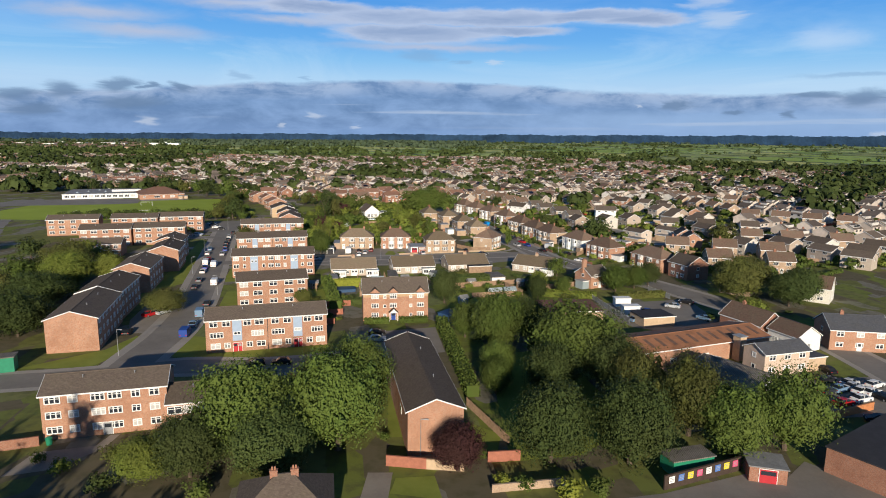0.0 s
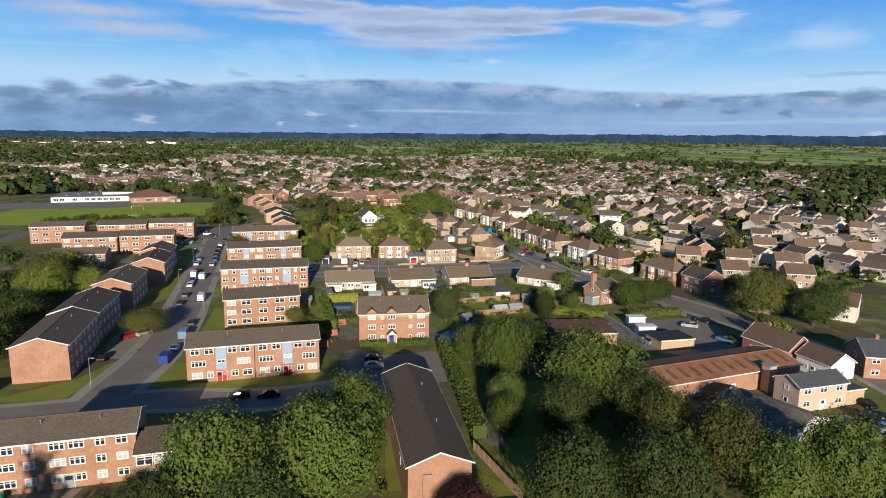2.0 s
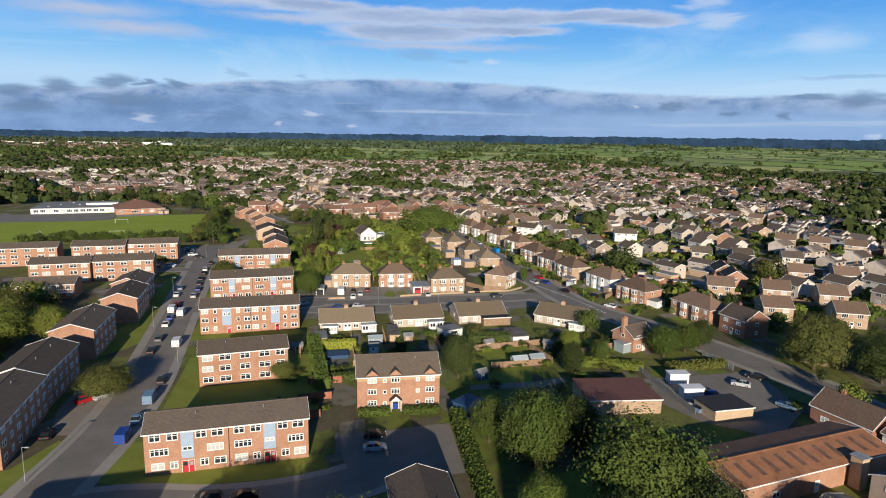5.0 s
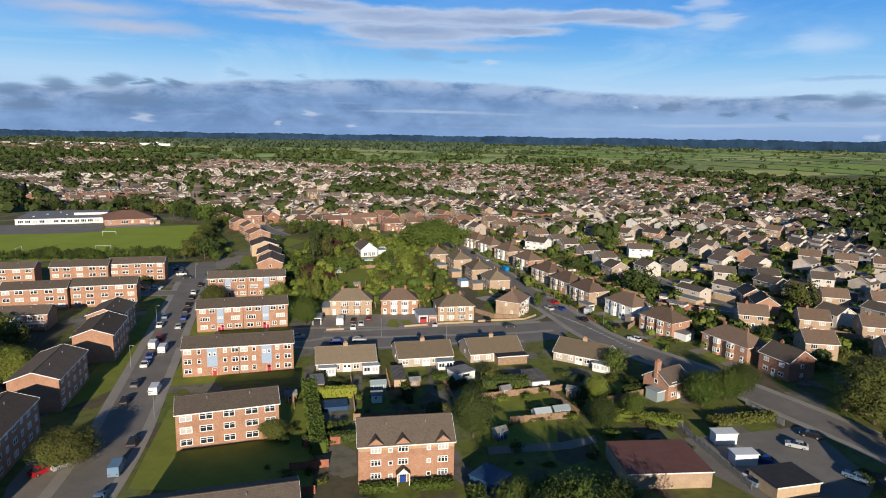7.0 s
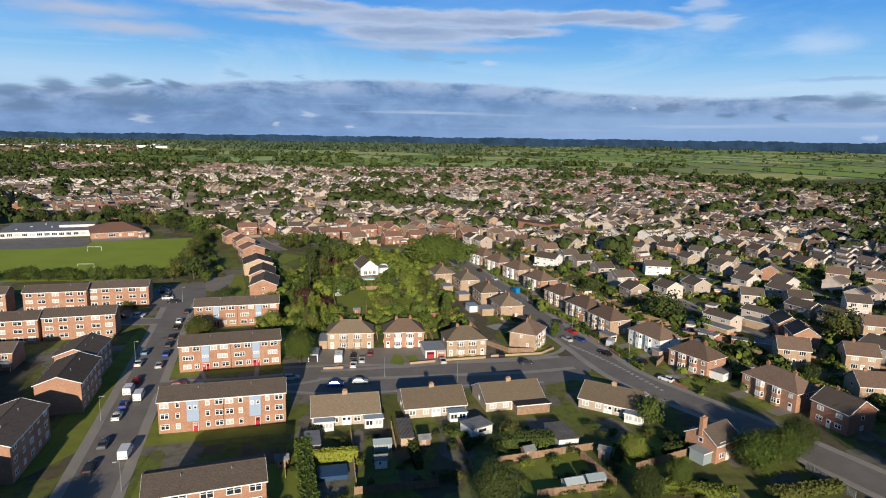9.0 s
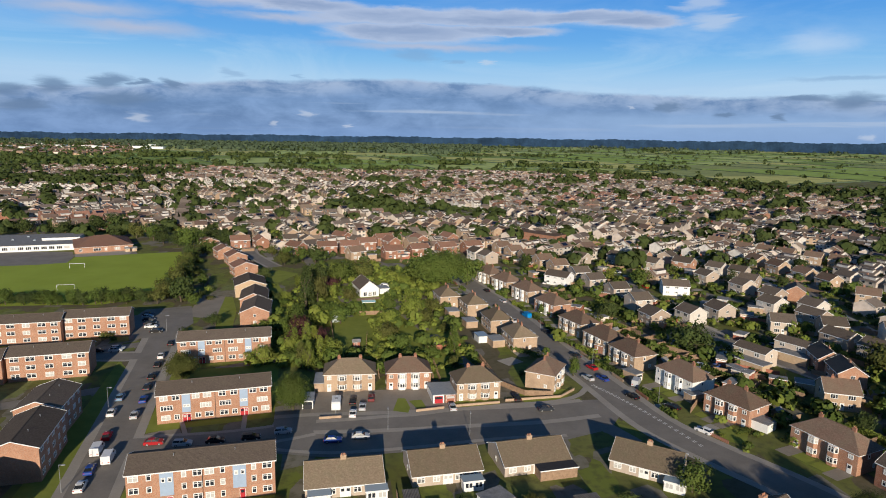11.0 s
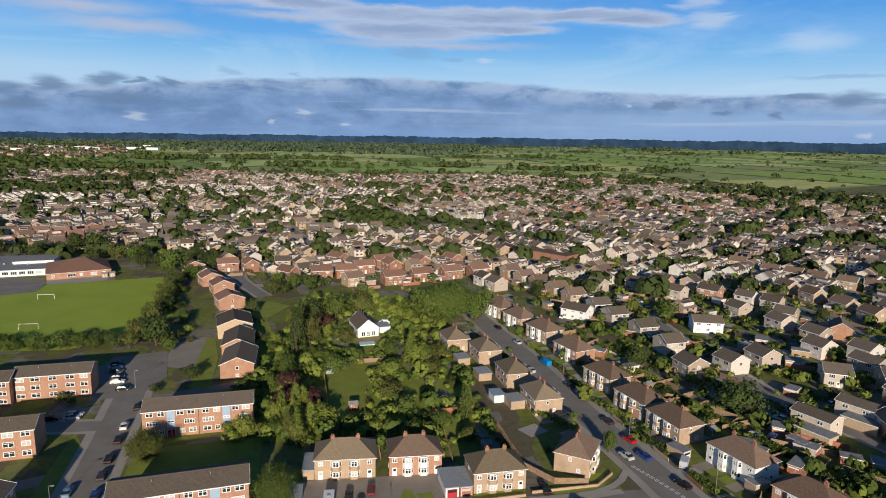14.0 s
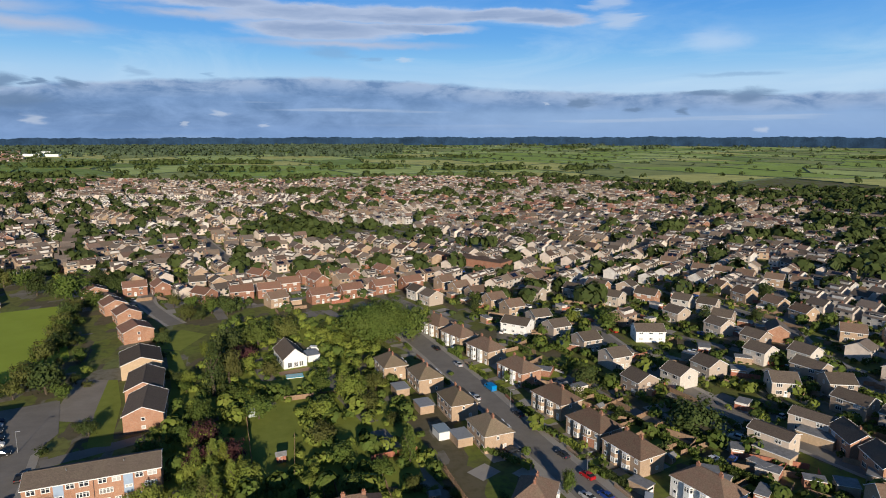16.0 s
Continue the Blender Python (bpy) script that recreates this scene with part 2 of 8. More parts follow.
def tiles(name, c1, c2, moss, course=0.105, joined=False):
    """Roof tiles; joined: for many roofs in one mesh, where each slope has a tone of its own."""
    def build(n):
        v = n.where()
        s = n.t.nodes.new("ShaderNodeSeparateXYZ")
        n.link(n.co.outputs["Object"], s.inputs[0])
        saw = n.math("FRACT", n.math("DIVIDE", s.outputs[2], course))
        tile = n.t.nodes.new("ShaderNodeTexWhiteNoise")
        c = n.t.nodes.new("ShaderNodeCombineXYZ")
        n.link(n.math("FLOOR", n.math("DIVIDE", s.outputs[2], course)), c.inputs[0])
        n.link(n.math("FLOOR", n.math("DIVIDE", n.math("ADD", s.outputs[0], s.outputs[1]), 0.33)), c.inputs[1])
        n.link(c.outputs[0], tile.inputs[0])
        col = n.mix(tile.outputs["Value"], c1, c2)
        col = n.mix(n.ramp(n.noise(v, 0.45, 6, 0.65), (0.42, 0.0), (0.72, 0.75)), col, moss)
        col = n.mix(n.ramp(n.noise(v, 3.0, 4), (0.45, 0.0), (0.75, 0.4)), col, tuple(x * 1.6 for x in c2))
        which = n.t.nodes.new("ShaderNodeNewGeometry").outputs["Random Per Island"] if joined else n.info.outputs["Random"]
        tone = n.math("ADD", n.math("MULTIPLY", which, 0.75 if joined else 0.45), 0.70 if joined else 0.78)
        col = n.mix(1.0, col, tone, "MULTIPLY")
        n.bump(n.math("ADD", saw, n.math("MULTIPLY", tile.outputs["Value"], 0.3)), 0.7, 0.03)
        n.done(col, 0.92, 0, 0.06)
    return material(name, build)


def plain(name, c, rough=0.6, vary=0.12, scale=1.5, metal=0.0, spec=0.35, bump=0.0, own=False, joined=0.0):
    """A painted or bare surface with soiling at two scales. own: takes each object's own colour; joined: how far piece differs from piece in one mesh."""
    def build(n):
        v = n.where()
        base = n.info.outputs["Color"] if own else c
        a = n.ramp(n.noise(v, scale, 6, 0.6), (0.3, 1.0 - vary), (0.7, 1.0 + vary))
        b = n.ramp(n.noise(v, scale * 9, 4, 0.6), (0.3, 1.0 - vary * 0.6), (0.7, 1.0 + vary * 0.6))
        col = n.mix(1.0, n.mix(1.0, base, a, "MULTIPLY"), b, "MULTIPLY")
        if joined:
            r = n.t.nodes.new("ShaderNodeNewGeometry").outputs["Random Per Island"]
            col = n.mix(1.0, col, n.math("ADD", n.math("MULTIPLY", r, joined), 1.0 - joined * 0.6), "MULTIPLY")
        if bump:
            n.bump(n.noise(v, scale * 12, 3), bump, 0.02)
        n.done(col, rough, metal, spec)
    return material(name, build)


def leafy(name, c1, c2, c3):
    def build(n):
        g = n.t.nodes.new("ShaderNodeNewGeometry")
        r = g.outputs["Random Per Island"]
        v = n.where()
        col = n.mix(n.ramp(r, (0.0, 0.22), (1.0, 0.78)), c1, c2)
        col = n.mix(n.ramp(n.noise(v, 0.5, 3), (0.4, 0.0), (0.7, 0.7)), col, c3)
        tone = n.math("ADD", n.math("MULTIPLY", n.info.outputs["Random"], 0.5), 0.75)
        col = n.mix(1.0, col, tone, "MULTIPLY")
        n.done(col, 0.7, 0, 0.1)
        n.b.inputs["Transmission Weight"].default_value = 0.0
        n.b.inputs["Subsurface Weight"].default_value = 0.0
    return material(name, build)


def glassy(name, dark=(0.03, 0.035, 0.045), pale=(0.50, 0.49, 0.47), share=0.36):
    def build(n):
        f = n.ramp(n.info.outputs["Random"], (1 - share - 0.02, 0.0), (1 - share + 0.02, 1.0))
        n.done(n.mix(f, dark, pale), 0.08, 0, 0.5)
    return material(name, build)


M_BRICK = brick("brick_orange", (0.43, 0.205, 0.125), (0.53, 0.29, 0.185), (0.46, 0.36, 0.28))
M_BRICK2 = brick("brick_buff", (0.46, 0.315, 0.21), (0.55, 0.395, 0.27), (0.45, 0.37, 0.29))
M_BRICK3 = brick("brick_red", (0.32, 0.14, 0.09), (0.40, 0.19, 0.12), (0.36, 0.27, 0.21))
M_BAND = brick("brick_band", (0.55, 0.36, 0.19), (0.60, 0.42, 0.24), (0.5, 0.4, 0.3))
M_ROOF = tiles("roof_grey", (0.104, 0.082, 0.067), (0.135, 0.107, 0.087), (0.135, 0.112, 0.084))
M_ROOF_BR = tiles("roof_brown", (0.15, 0.095, 0.07), (0.20, 0.135, 0.10), (0.17, 0.14, 0.10))
M_ROOF_TAN = tiles("roof_tan", (0.182, 0.136, 0.094), (0.228, 0.175, 0.122), (0.18, 0.155, 0.10))
M_ROOF_RED = tiles("roof_red", (0.21, 0.11, 0.08), (0.26, 0.14, 0.10), (0.19, 0.14, 0.10))
M_FROOF = tiles("far_roof_grey", (0.115, 0.094, 0.082), (0.15, 0.122, 0.105), (0.14, 0.118, 0.095), joined=True)
M_FROOF_BR = tiles("far_roof_brown", (0.15, 0.10, 0.08), (0.195, 0.132, 0.105), (0.16, 0.125, 0.10), joined=True)
M_FROOF_TAN = tiles("far_roof_tan", (0.19, 0.145, 0.11), (0.235, 0.18, 0.14), (0.18, 0.155, 0.115), joined=True)
M_FROOF_RED = tiles("far_roof_red", (0.24, 0.12, 0.085), (0.30, 0.155, 0.115), (0.21, 0.15, 0.11), joined=True)
M_WHITE = plain("white_paint", (0.78, 0.78, 0.76), 0.5, 0.06)
M_RENDER = plain("render_wall", (0.7, 0.66, 0.58), 0.85, 0.10, own=True)
M_BLUEP = plain("blue_panel", (0.33, 0.42, 0.55), 0.5, 0.06)
M_REDP = plain("red_paint", (0.45, 0.03, 0.04), 0.5, 0.08)
M_PAINT = plain("own_paint", (0.5, 0.5, 0.5), 0.42, 0.05, own=True, spec=0.3)
M_LEAD = plain("lead_grey", (0.30, 0.31, 0.32), 0.6, 0.15)
M_FELT = plain("felt_roof", (0.22, 0.22, 0.22), 0.9, 0.25, 0.8)
M_POT = plain("clay_pot", (0.42, 0.20, 0.12), 0.8, 0.15)
M_GLASS = glassy("window_glass")
M_CARGLASS = glassy("car_glass", (0.015, 0.018, 0.02), (0.02, 0.022, 0.025))
M_TYRE = plain("rubber", (0.02, 0.02, 0.02), 0.9, 0.1)
M_STEEL = plain("steel", (0.45, 0.46, 0.47), 0.4, 0.1, metal=0.6)
M_WOOD = plain("fence_wood", (0.30, 0.20, 0.13), 0.85, 0.25, 1.2, bump=0.3)
M_WOODR = plain("red_fence", (0.36, 0.14, 0.09), 0.85, 0.2, 1.2)
M_BARK = plain("bark", (0.10, 0.075, 0.055), 0.95, 0.25, 3, bump=0.5)
M_LEAF = leafy("leaf_green", (0.050, 0.082, 0.017), (0.102, 0.142, 0.029), (0.082, 0.098, 0.024))
M_LEAF_D = leafy("leaf_dark", (0.033, 0.052, 0.016), (0.072, 0.097, 0.027), (0.056, 0.067, 0.021))
M_LEAF_Y = leafy("leaf_yellowish", (0.115, 0.15, 0.028), (0.19, 0.235, 0.042), (0.15, 0.155, 0.034))
M_LEAF_O = leafy("leaf_olive", (0.066, 0.078, 0.021), (0.110, 0.119, 0.03), (0.086, 0.081, 0.026))
# far woods and hedgerows: distance haze painted in as a paler, bluer green
M_LEAF_HAZE = leafy("leaf_far", (0.050, 0.076, 0.046), (0.085, 0.115, 0.064), (0.066, 0.088, 0.052))
M_LEAF_P = leafy("leaf_purple", (0.045, 0.018, 0.02), (0.075, 0.03, 0.03), (0.05, 0.025, 0.02))
M_LEAF_L = leafy("leaf_lime", (0.16, 0.19, 0.03), (0.24, 0.25, 0.04), (0.18, 0.2, 0.03))


def ground_build(n):
    v = n.where(True)
    a = n.noise(v, 0.035, 8, 0.65)
    b = n.noise(v, 0.4, 6, 0.6)
    plot = n.t.nodes.new("ShaderNodeTexVoronoi")
    pm = n.t.nodes.new("ShaderNodeMapping")
    n.link(v, pm.inputs[0])
    pm.inputs["Scale"].default_value = (0.16, 0.085, 0)
    pm.inputs["Rotation"].default_value = (0, 0, -0.25)
    n.link(pm.outputs[0], plot.inputs["Vector"])
    plot.inputs["Scale"].default_value = 1.0
    plot.distance = "CHEBYCHEV"
    pc = n.t.nodes.new("ShaderNodeSeparateColor")
    n.link(plot.outputs["Color"], pc.inputs[0])
    garden = n.mix(n.ramp(a, (0.40, 0.0), (0.60, 1.0)), (0.138, 0.15, 0.042), (0.19, 0.198, 0.062))
    garden = n.mix(n.ramp(pc.outputs[0], (0.55, 0.0), (0.57, 1.0)), garden, (0.14, 0.12, 0.075))
    garden = n.mix(n.ramp(pc.outputs[1], (0.80, 0.0), (0.82, 0.85)), garden, (0.22, 0.20, 0.17))
    garden = n.mix(n.ramp(pc.outputs[2], (0.70, 0.0), (0.72, 0.7)), garden, (0.17, 0.21, 0.04))
    garden = n.mix(n.ramp(b, (0.46, 0.0), (0.66, 0.6)), garden, (0.085, 0.082, 0.04))
    s = n.t.nodes.new("ShaderNodeSeparateXYZ")
    n.link(v, s.inputs[0])
    vo = n.t.nodes.new("ShaderNodeTexVoronoi")
    mp = n.t.nodes.new("ShaderNodeMapping")
    n.link(v, mp.inputs[0])
    mp.inputs["Scale"].default_value = (0.0042, 0.0036, 0)
    mp.inputs["Rotation"].default_value = (0, 0, 0.4)
    n.link(mp.outputs[0], vo.inputs["Vector"])
    vo.inputs["Scale"].default_value = 1.0
    vo.distance = "MANHATTAN"
    f = n.t.nodes.new("ShaderNodeSeparateColor")
    n.link(vo.outputs["Color"], f.inputs[0])
    field = n.mix(f.outputs[0], (0.24, 0.35, 0.07), (0.36, 0.43, 0.13))
    field = n.mix(n.ramp(f.outputs[1], (0.78, 0.0), (0.82, 0.7)), field, (0.42, 0.37, 0.16))
    field = n.mix(n.ramp(f.outputs[2], (0.7, 0.0), (0.75, 0.6)), field, (0.20, 0.30, 0.07))
    field = n.mix(n.ramp(b, (0.3, 0.0), (0.7, 0.2)), field, (0.13, 0.18, 0.05))
    far = n.math("DIVIDE", n.math("SUBTRACT", s.outputs[1], 1290.0), 60.0, True)
    n.bump(b, 0.4, 0.1)
    n.done(n.mix(far, garden, field), 0.95, 0, 0.1)


M_GROUND = material("ground_grass", ground_build)


def grass(name, c1, c2, c3, scale=0.25):
    def build(n):
        v = n.where(True)
        col = n.mix(n.ramp(n.noise(v, scale, 6, 0.6), (0.35, 0.0), (0.65, 1.0)), c1, c2)
        col = n.mix(n.ramp(n.noise(v, scale * 8, 4), (0.55, 0.0), (0.8, 0.5)), col, c3)
        n.bump(n.noise(v, 6, 3), 0.4, 0.04)
        n.done(col, 0.95, 0, 0.1)
    return material(name, build)


M_LAWN = grass("lawn", (0.188, 0.22, 0.042), (0.235, 0.268, 0.055), (0.24, 0.225, 0.08))
M_PITCH = grass("pitch", (0.27, 0.34, 0.045), (0.31, 0.385, 0.055), (0.31, 0.33, 0.075), 0.05)


def asphalt(name, c, patch):
    def build(n):
        v = n.where(True)
        col = n.mix(n.ramp(n.noise(v, 0.15, 6, 0.65), (0.35, 0.0), (0.65, 1.0)), c, patch)
        col = n.mix(n.ramp(n.noise(v, 2.0, 5, 0.7), (0.4, 0.0), (0.75, 0.35)), col, tuple(x * 1.5 for x in c))
        n.bump(n.noise(v, 20, 2), 0.2, 0.01)
        n.done(col, 0.85, 0, 0.3)
    return material(name, build)


M_ROAD = asphalt("asphalt", (0.18, 0.162, 0.140), (0.235, 0.213, 0.185))
M_PAVE = asphalt("pavement", (0.30, 0.272, 0.235), (0.36, 0.33, 0.285))
M_YARD = asphalt("yard", (0.225, 0.195, 0.16), (0.29, 0.255, 0.21))


# ---------------------------------------------------------------- mesh helpers
class Mesh:
    """Gathers faces and makes one mesh of them."""

    def __init__(self):
        self.v, self.f, self.m = [], [], []

    def face(self, pts, m=0):
        i = len(self.v)
        self.v += pts
        self.f.append(tuple(range(i, i + len(pts))))
        self.m.append(m)

    def box(self, x0, y0, z0, x1, y1, z1, m=0, taper=0.0):
        t = taper
        i = len(self.v)
        self.v += [(x0, y0, z0), (x1, y0, z0), (x1, y1, z0), (x0, y1, z0),
                   (x0 + t, y0 + t, z1), (x1 - t, y0 + t, z1), (x1 - t, y1 - t, z1), (x0 + t, y1 - t, z1)]
        for q in ((3, 2, 1, 0), (4, 5, 6, 7), (0, 1, 5, 4), (1, 2, 6, 5), (2, 3, 7, 6), (3, 0, 4, 7)):
            self.f.append(tuple(i + k for k in q))
            self.m.append(m)

    def slab(self, pts, thick, m=0):
        """A flat plate: an upper outline and the same pushed down."""
        top = [tuple(p) for p in pts]
        low = [(p[0], p[1], p[2] - thick) for p in pts]
        self.face(top, m)
        self.face(low[::-1], m)
        for a in range(len(pts)):
            b = (a + 1) % len(pts)
            self.face([low[a], low[b], top[b], top[a]], m)

    def tube(self, x, y, z0, z1, r0, r1=None, n=8, m=0, cap=True):
        r1 = r0 if r1 is None else r1
        a = [(x + r0 * math.cos(2 * math.pi * k / n), y + r0 * math.sin(2 * math.pi * k / n), z0) for k in range(n)]
        b = [(x + r1 * math.cos(2 * math.pi * k / n), y + r1 * math.sin(2 * math.pi * k / n), z1) for k in range(n)]
        for k in range(n):
            self.face([a[k], a[(k + 1) % n], b[(k + 1) % n], b[k]], m)
        if cap:
            self.face(b, m)

    def data(self, name, mats, smooth=False):
        me = bpy.data.meshes.new(name)
        me.from_pydata(self.v, [], self.f)
        for k in mats:
            me.materials.append(k)
        me.polygons.foreach_set("material_index", self.m)
        if smooth:
            me.polygons.foreach_set("use_smooth", [True] * len(self.f))
        me.update()
        return me


def part(name, data, parent, at=None, label="", colour=None):
    """Links a mesh as one part under a thing or a part."""
    ob = new(name, data)
    ob.parent = parent
    if at is not None:
        ob.matrix_basis = at
    if colour:
        ob.color = (*colour, 1)
    if label:
        ob["label"] = label
    return ob


def thing(name, m, label, category, group=""):
    ob = new(name)
    ob.empty_display_size = 0.5
    ob.matrix_basis = m
    return tagged(ob, label, category, group)


CACHE = {}


def cached(key, make):
    if key not in CACHE:
        CACHE[key] = make()
    return CACHE[key]


# ---------------------------------------------------------------- ground, roads
def far_level(x, y):
    """The plain tilts a little towards the west far off."""
    return 0.0062 * x * max(0.0, min(1.0, (y - 1300) / 3400))


def ground():
    me = Mesh()
    xs = [-5200, -3000, -1800, -900, -400, 0, 400, 900, 1800, 3000, 5200]
    ys = [-700, 0, 400, 900, 1600, 2400, 3200, 3700, 4100, 4400, 4700, 5300]
    rnd = random.Random(4)

    def z(x, y):
        return far_level(x, y)
    grid = [[(x, y, z(x, y)) for x in xs] for y in ys]
    for j in range(len(ys) - 1):
        for i in range(len(xs) - 1):
            me.face([grid[j][i], grid[j][i + 1], grid[j + 1][i + 1], grid[j + 1][i]])
    ob = new("ground", me.data("ground", [M_GROUND], True))
    return tagged(ob, "grass and garden ground running out to green fields", "ground", kind="structure")


def spline(pts, step=4.0):
    """A smooth line through the given points."""
    out = []
    p = [Vector(q) for q in pts]
    for i in range(len(p) - 1):
        a, b, c, d = p[max(i - 1, 0)], p[i], p[i + 1], p[min(i + 2, len(p) - 1)]
        n = max(1, int((c - b).length / step))
        for k in range(n):
            t = k / n
            out.append(0.5 * ((2 * b) + (c - a) * t + (2 * a - 5 * b + 4 * c - d) * t * t + (3 * b - a - 3 * c + d) * t ** 3))
    return out + [p[-1]]


def ribbon(me, pts, o0, o1, z, side=0.0):
    """A strip between two offsets to the right of a line; side: how far its edges go down."""
    n = len(pts)
    e = []
    for i in range(n):
        d = (pts[min(i + 1, n - 1)] - pts[max(i - 1, 0)]).normalized()
        r = Vector((d.y, -d.x))
        e.append((pts[i] + r * o0, pts[i] + r * o1))
    for i in range(n - 1):
        a, b, c, d = e[i][0], e[i][1], e[i + 1][1], e[i + 1][0]
        me.face([(a.x, a.y, z), (b.x, b.y, z), (c.x, c.y, z), (d.x, d.y, z)][:: 1])
        if side:
            me.face([(a.x, a.y, z - side), (a.x, a.y, z), (d.x, d.y, z), (d.x, d.y, z - side)])
            me.face([(b.x, b.y, z), (b.x, b.y, z - side), (c.x, c.y, z - side), (c.x, c.y, z)])


ROADS = 0


def road(name, pts, width, label, pave=1.8, lift=0.0):
    global ROADS
    ROADS += 1
    line = spline(pts)
    me = Mesh()
    ribbon(me, line, -width / 2, width / 2, 0.064 + 0.002 * ROADS)
    tagged(new(name, me.data(name, [M_ROAD])), label, "road", kind="structure")
    if pave:
        for s in (-1, 1):
            me = Mesh()
            ribbon(me, line, s * width / 2 if s > 0 else -width / 2 - pave, width / 2 + pave if s > 0 else -width / 2, 0.052 + 0.0007 * ROADS + 0.0002 * s, 0.0)
            tagged(new("pavement", me.data("pavement", [M_PAVE])), "pale grey pavement beside the road", "pavement", kind="structure")
    return line


def patch(name, pts, mat, z, label, category, kind="structure"):
    me = Mesh()
    me.face([(x, y, z) for x, y in pts])
    return tagged(new(name, me.data(name, [mat])), label, category, kind=kind)


# ---------------------------------------------------------------- building parts
def window_mesh(w, h, cols, transom):
    """A white frame in one piece: border, mullions and a transom round the open lights."""
    b, t = 0.15, 0.08
    xs, zs = [(-w / 2, -w / 2 + b)], [(0.0, b)]
    for k in range(1, cols):
        x = -w / 2 + w * k / cols
        xs.append((x - t, x + t))
    xs.append((w / 2 - b, w / 2))
    if transom:
        zs.append((h * 0.64, h * 0.64 + 0.08))
    zs.append((h - b, h))
    gx, gz = [q for p in xs for q in p], [q for p in zs for q in p]
    me = Mesh()
    nx, nz = len(gx), len(gz)
    for y in (-0.07, 0.02):
        me.v += [(x, y, z) for z in gz for x in gx]
    f = lambda i, j, k: k * nx * nz + j * nx + i
    solid = lambda i, j: 0 <= i < nx - 1 and 0 <= j < nz - 1 and (i % 2 == 0 or j % 2 == 0)
    for j in range(nz - 1):
        for i in range(nx - 1):
            if not solid(i, j):
                continue
            q = [(f(i, j, 0), f(i + 1, j, 0), f(i + 1, j + 1, 0), f(i, j + 1, 0))]
            for (di, dj), (p0, p1) in (((-1, 0), ((i, j + 1), (i, j))), ((1, 0), ((i + 1, j), (i + 1, j + 1))), ((0, -1), ((i, j), (i + 1, j))), ((0, 1), ((i + 1, j + 1), (i, j + 1)))):
                if not solid(i + di, j + dj):
                    q.append((f(*p0, 0), f(*p0, 1), f(*p1, 1), f(*p1, 0)))
            me.f += q
            me.m += [0] * len(q)
    return me.data("window", [M_WHITE])


def pane_mesh(w, h):
    me = Mesh()
    b = 0.11
    me.face([(-w / 2 + b, -0.02, b), (w / 2 - b, -0.02, b), (w / 2 - b, -0.02, h - b), (-w / 2 + b, -0.02, h - b)])
    return me.data("pane", [M_GLASS])


def on_face(face, x, z, W, D, out=0.0):
    if face == "f":
        return pose(x, -out, z)
    if face == "b":
        return pose(W - x, D + out, z, 0, 0, 180)
    if face == "l":
        return pose(-out, D - x, z, 0, 0, -90)
    return pose(W + out, x, z, 0, 0, 90)


def window_unit(w, h, cols):
    """A small window with frame and glass in one."""
    me = Mesh()
    me.box(-w / 2, -0.06, 0, w / 2, 0.02, h, 0)
    cw = (w - 0.1 * (cols + 1)) / cols
    for k in range(cols):
        x = -w / 2 + 0.1 + k * (cw + 0.1)
        me.face([(x, -0.065, 0.1), (x + cw, -0.065, 0.1), (x + cw, -0.065, h - 0.1), (x, -0.065, h - 0.1)], 1)
    return me.data("window", [M_WHITE, M_GLASS])


def window(parent, face, x, z, w, h, W, D, cols=2, transom=False, out=0.0):
    if face == "b":
        return part("window", cached(("unit", w, h, cols), lambda: window_unit(w, h, cols)), parent, on_face(face, x, z, W, D, out))
    ob = part("window", cached(("win", w, h, cols, transom), lambda: window_mesh(w, h, cols, transom)), parent, on_face(face, x, z, W, D, out))
    part("pane", cached(("pane", w, h), lambda: pane_mesh(w, h)), ob)
    return ob


def door_mesh(w, h, mat):
    me = Mesh()
    me.box(-w / 2 - 0.08, -0.06, 0, w / 2 + 0.08, 0.02, h + 0.08, 1)
    me.box(-w / 2, -0.09, 0.02, w / 2, -0.06, h, 0)
    me.box(-w / 2 + 0.15, -0.10, h * 0.6, w / 2 - 0.15, -0.09, h * 0.9, 2)
    return me.data("door", [mat, M_WHITE, M_GLASS])


def door(parent, face, x, W, D, mat, w=0.95, h=2.05, z=0.0):
    return part("door", cached(("door", mat.name, w, h), lambda: door_mesh(w, h, mat)), parent, on_face(face, x, z, W, D))


def wall_mesh(W, D, eave, rise, hip, mat, band=None):
    me = Mesh()
    z = eave
    me.face([(0, 0, 0), (W, 0, 0), (W, 0, z), (0, 0, z)])
    me.face([(W, D, 0), (0, D, 0), (0, D, z), (W, D, z)])
    if hip or not rise:
        me.face([(0, D, 0), (0, 0, 0), (0, 0, z), (0, D, z)])
        me.face([(W, 0, 0), (W, D, 0), (W, D, z), (W, 0, z)])
    else:
        me.face([(0, D, 0), (0, 0, 0), (0, 0, z), (0, D / 2, z + rise - 0.05), (0, D, z)])
        me.face([(W, 0, 0), (W, D, 0), (W, D, z), (W, D / 2, z + rise - 0.05), (W, 0, z)])
    me.face([(0, 0, z - 0.02), (W, 0, z - 0.02), (W, D, z - 0.02), (0, D, z - 0.02)])
    return me.data("wall", [mat])


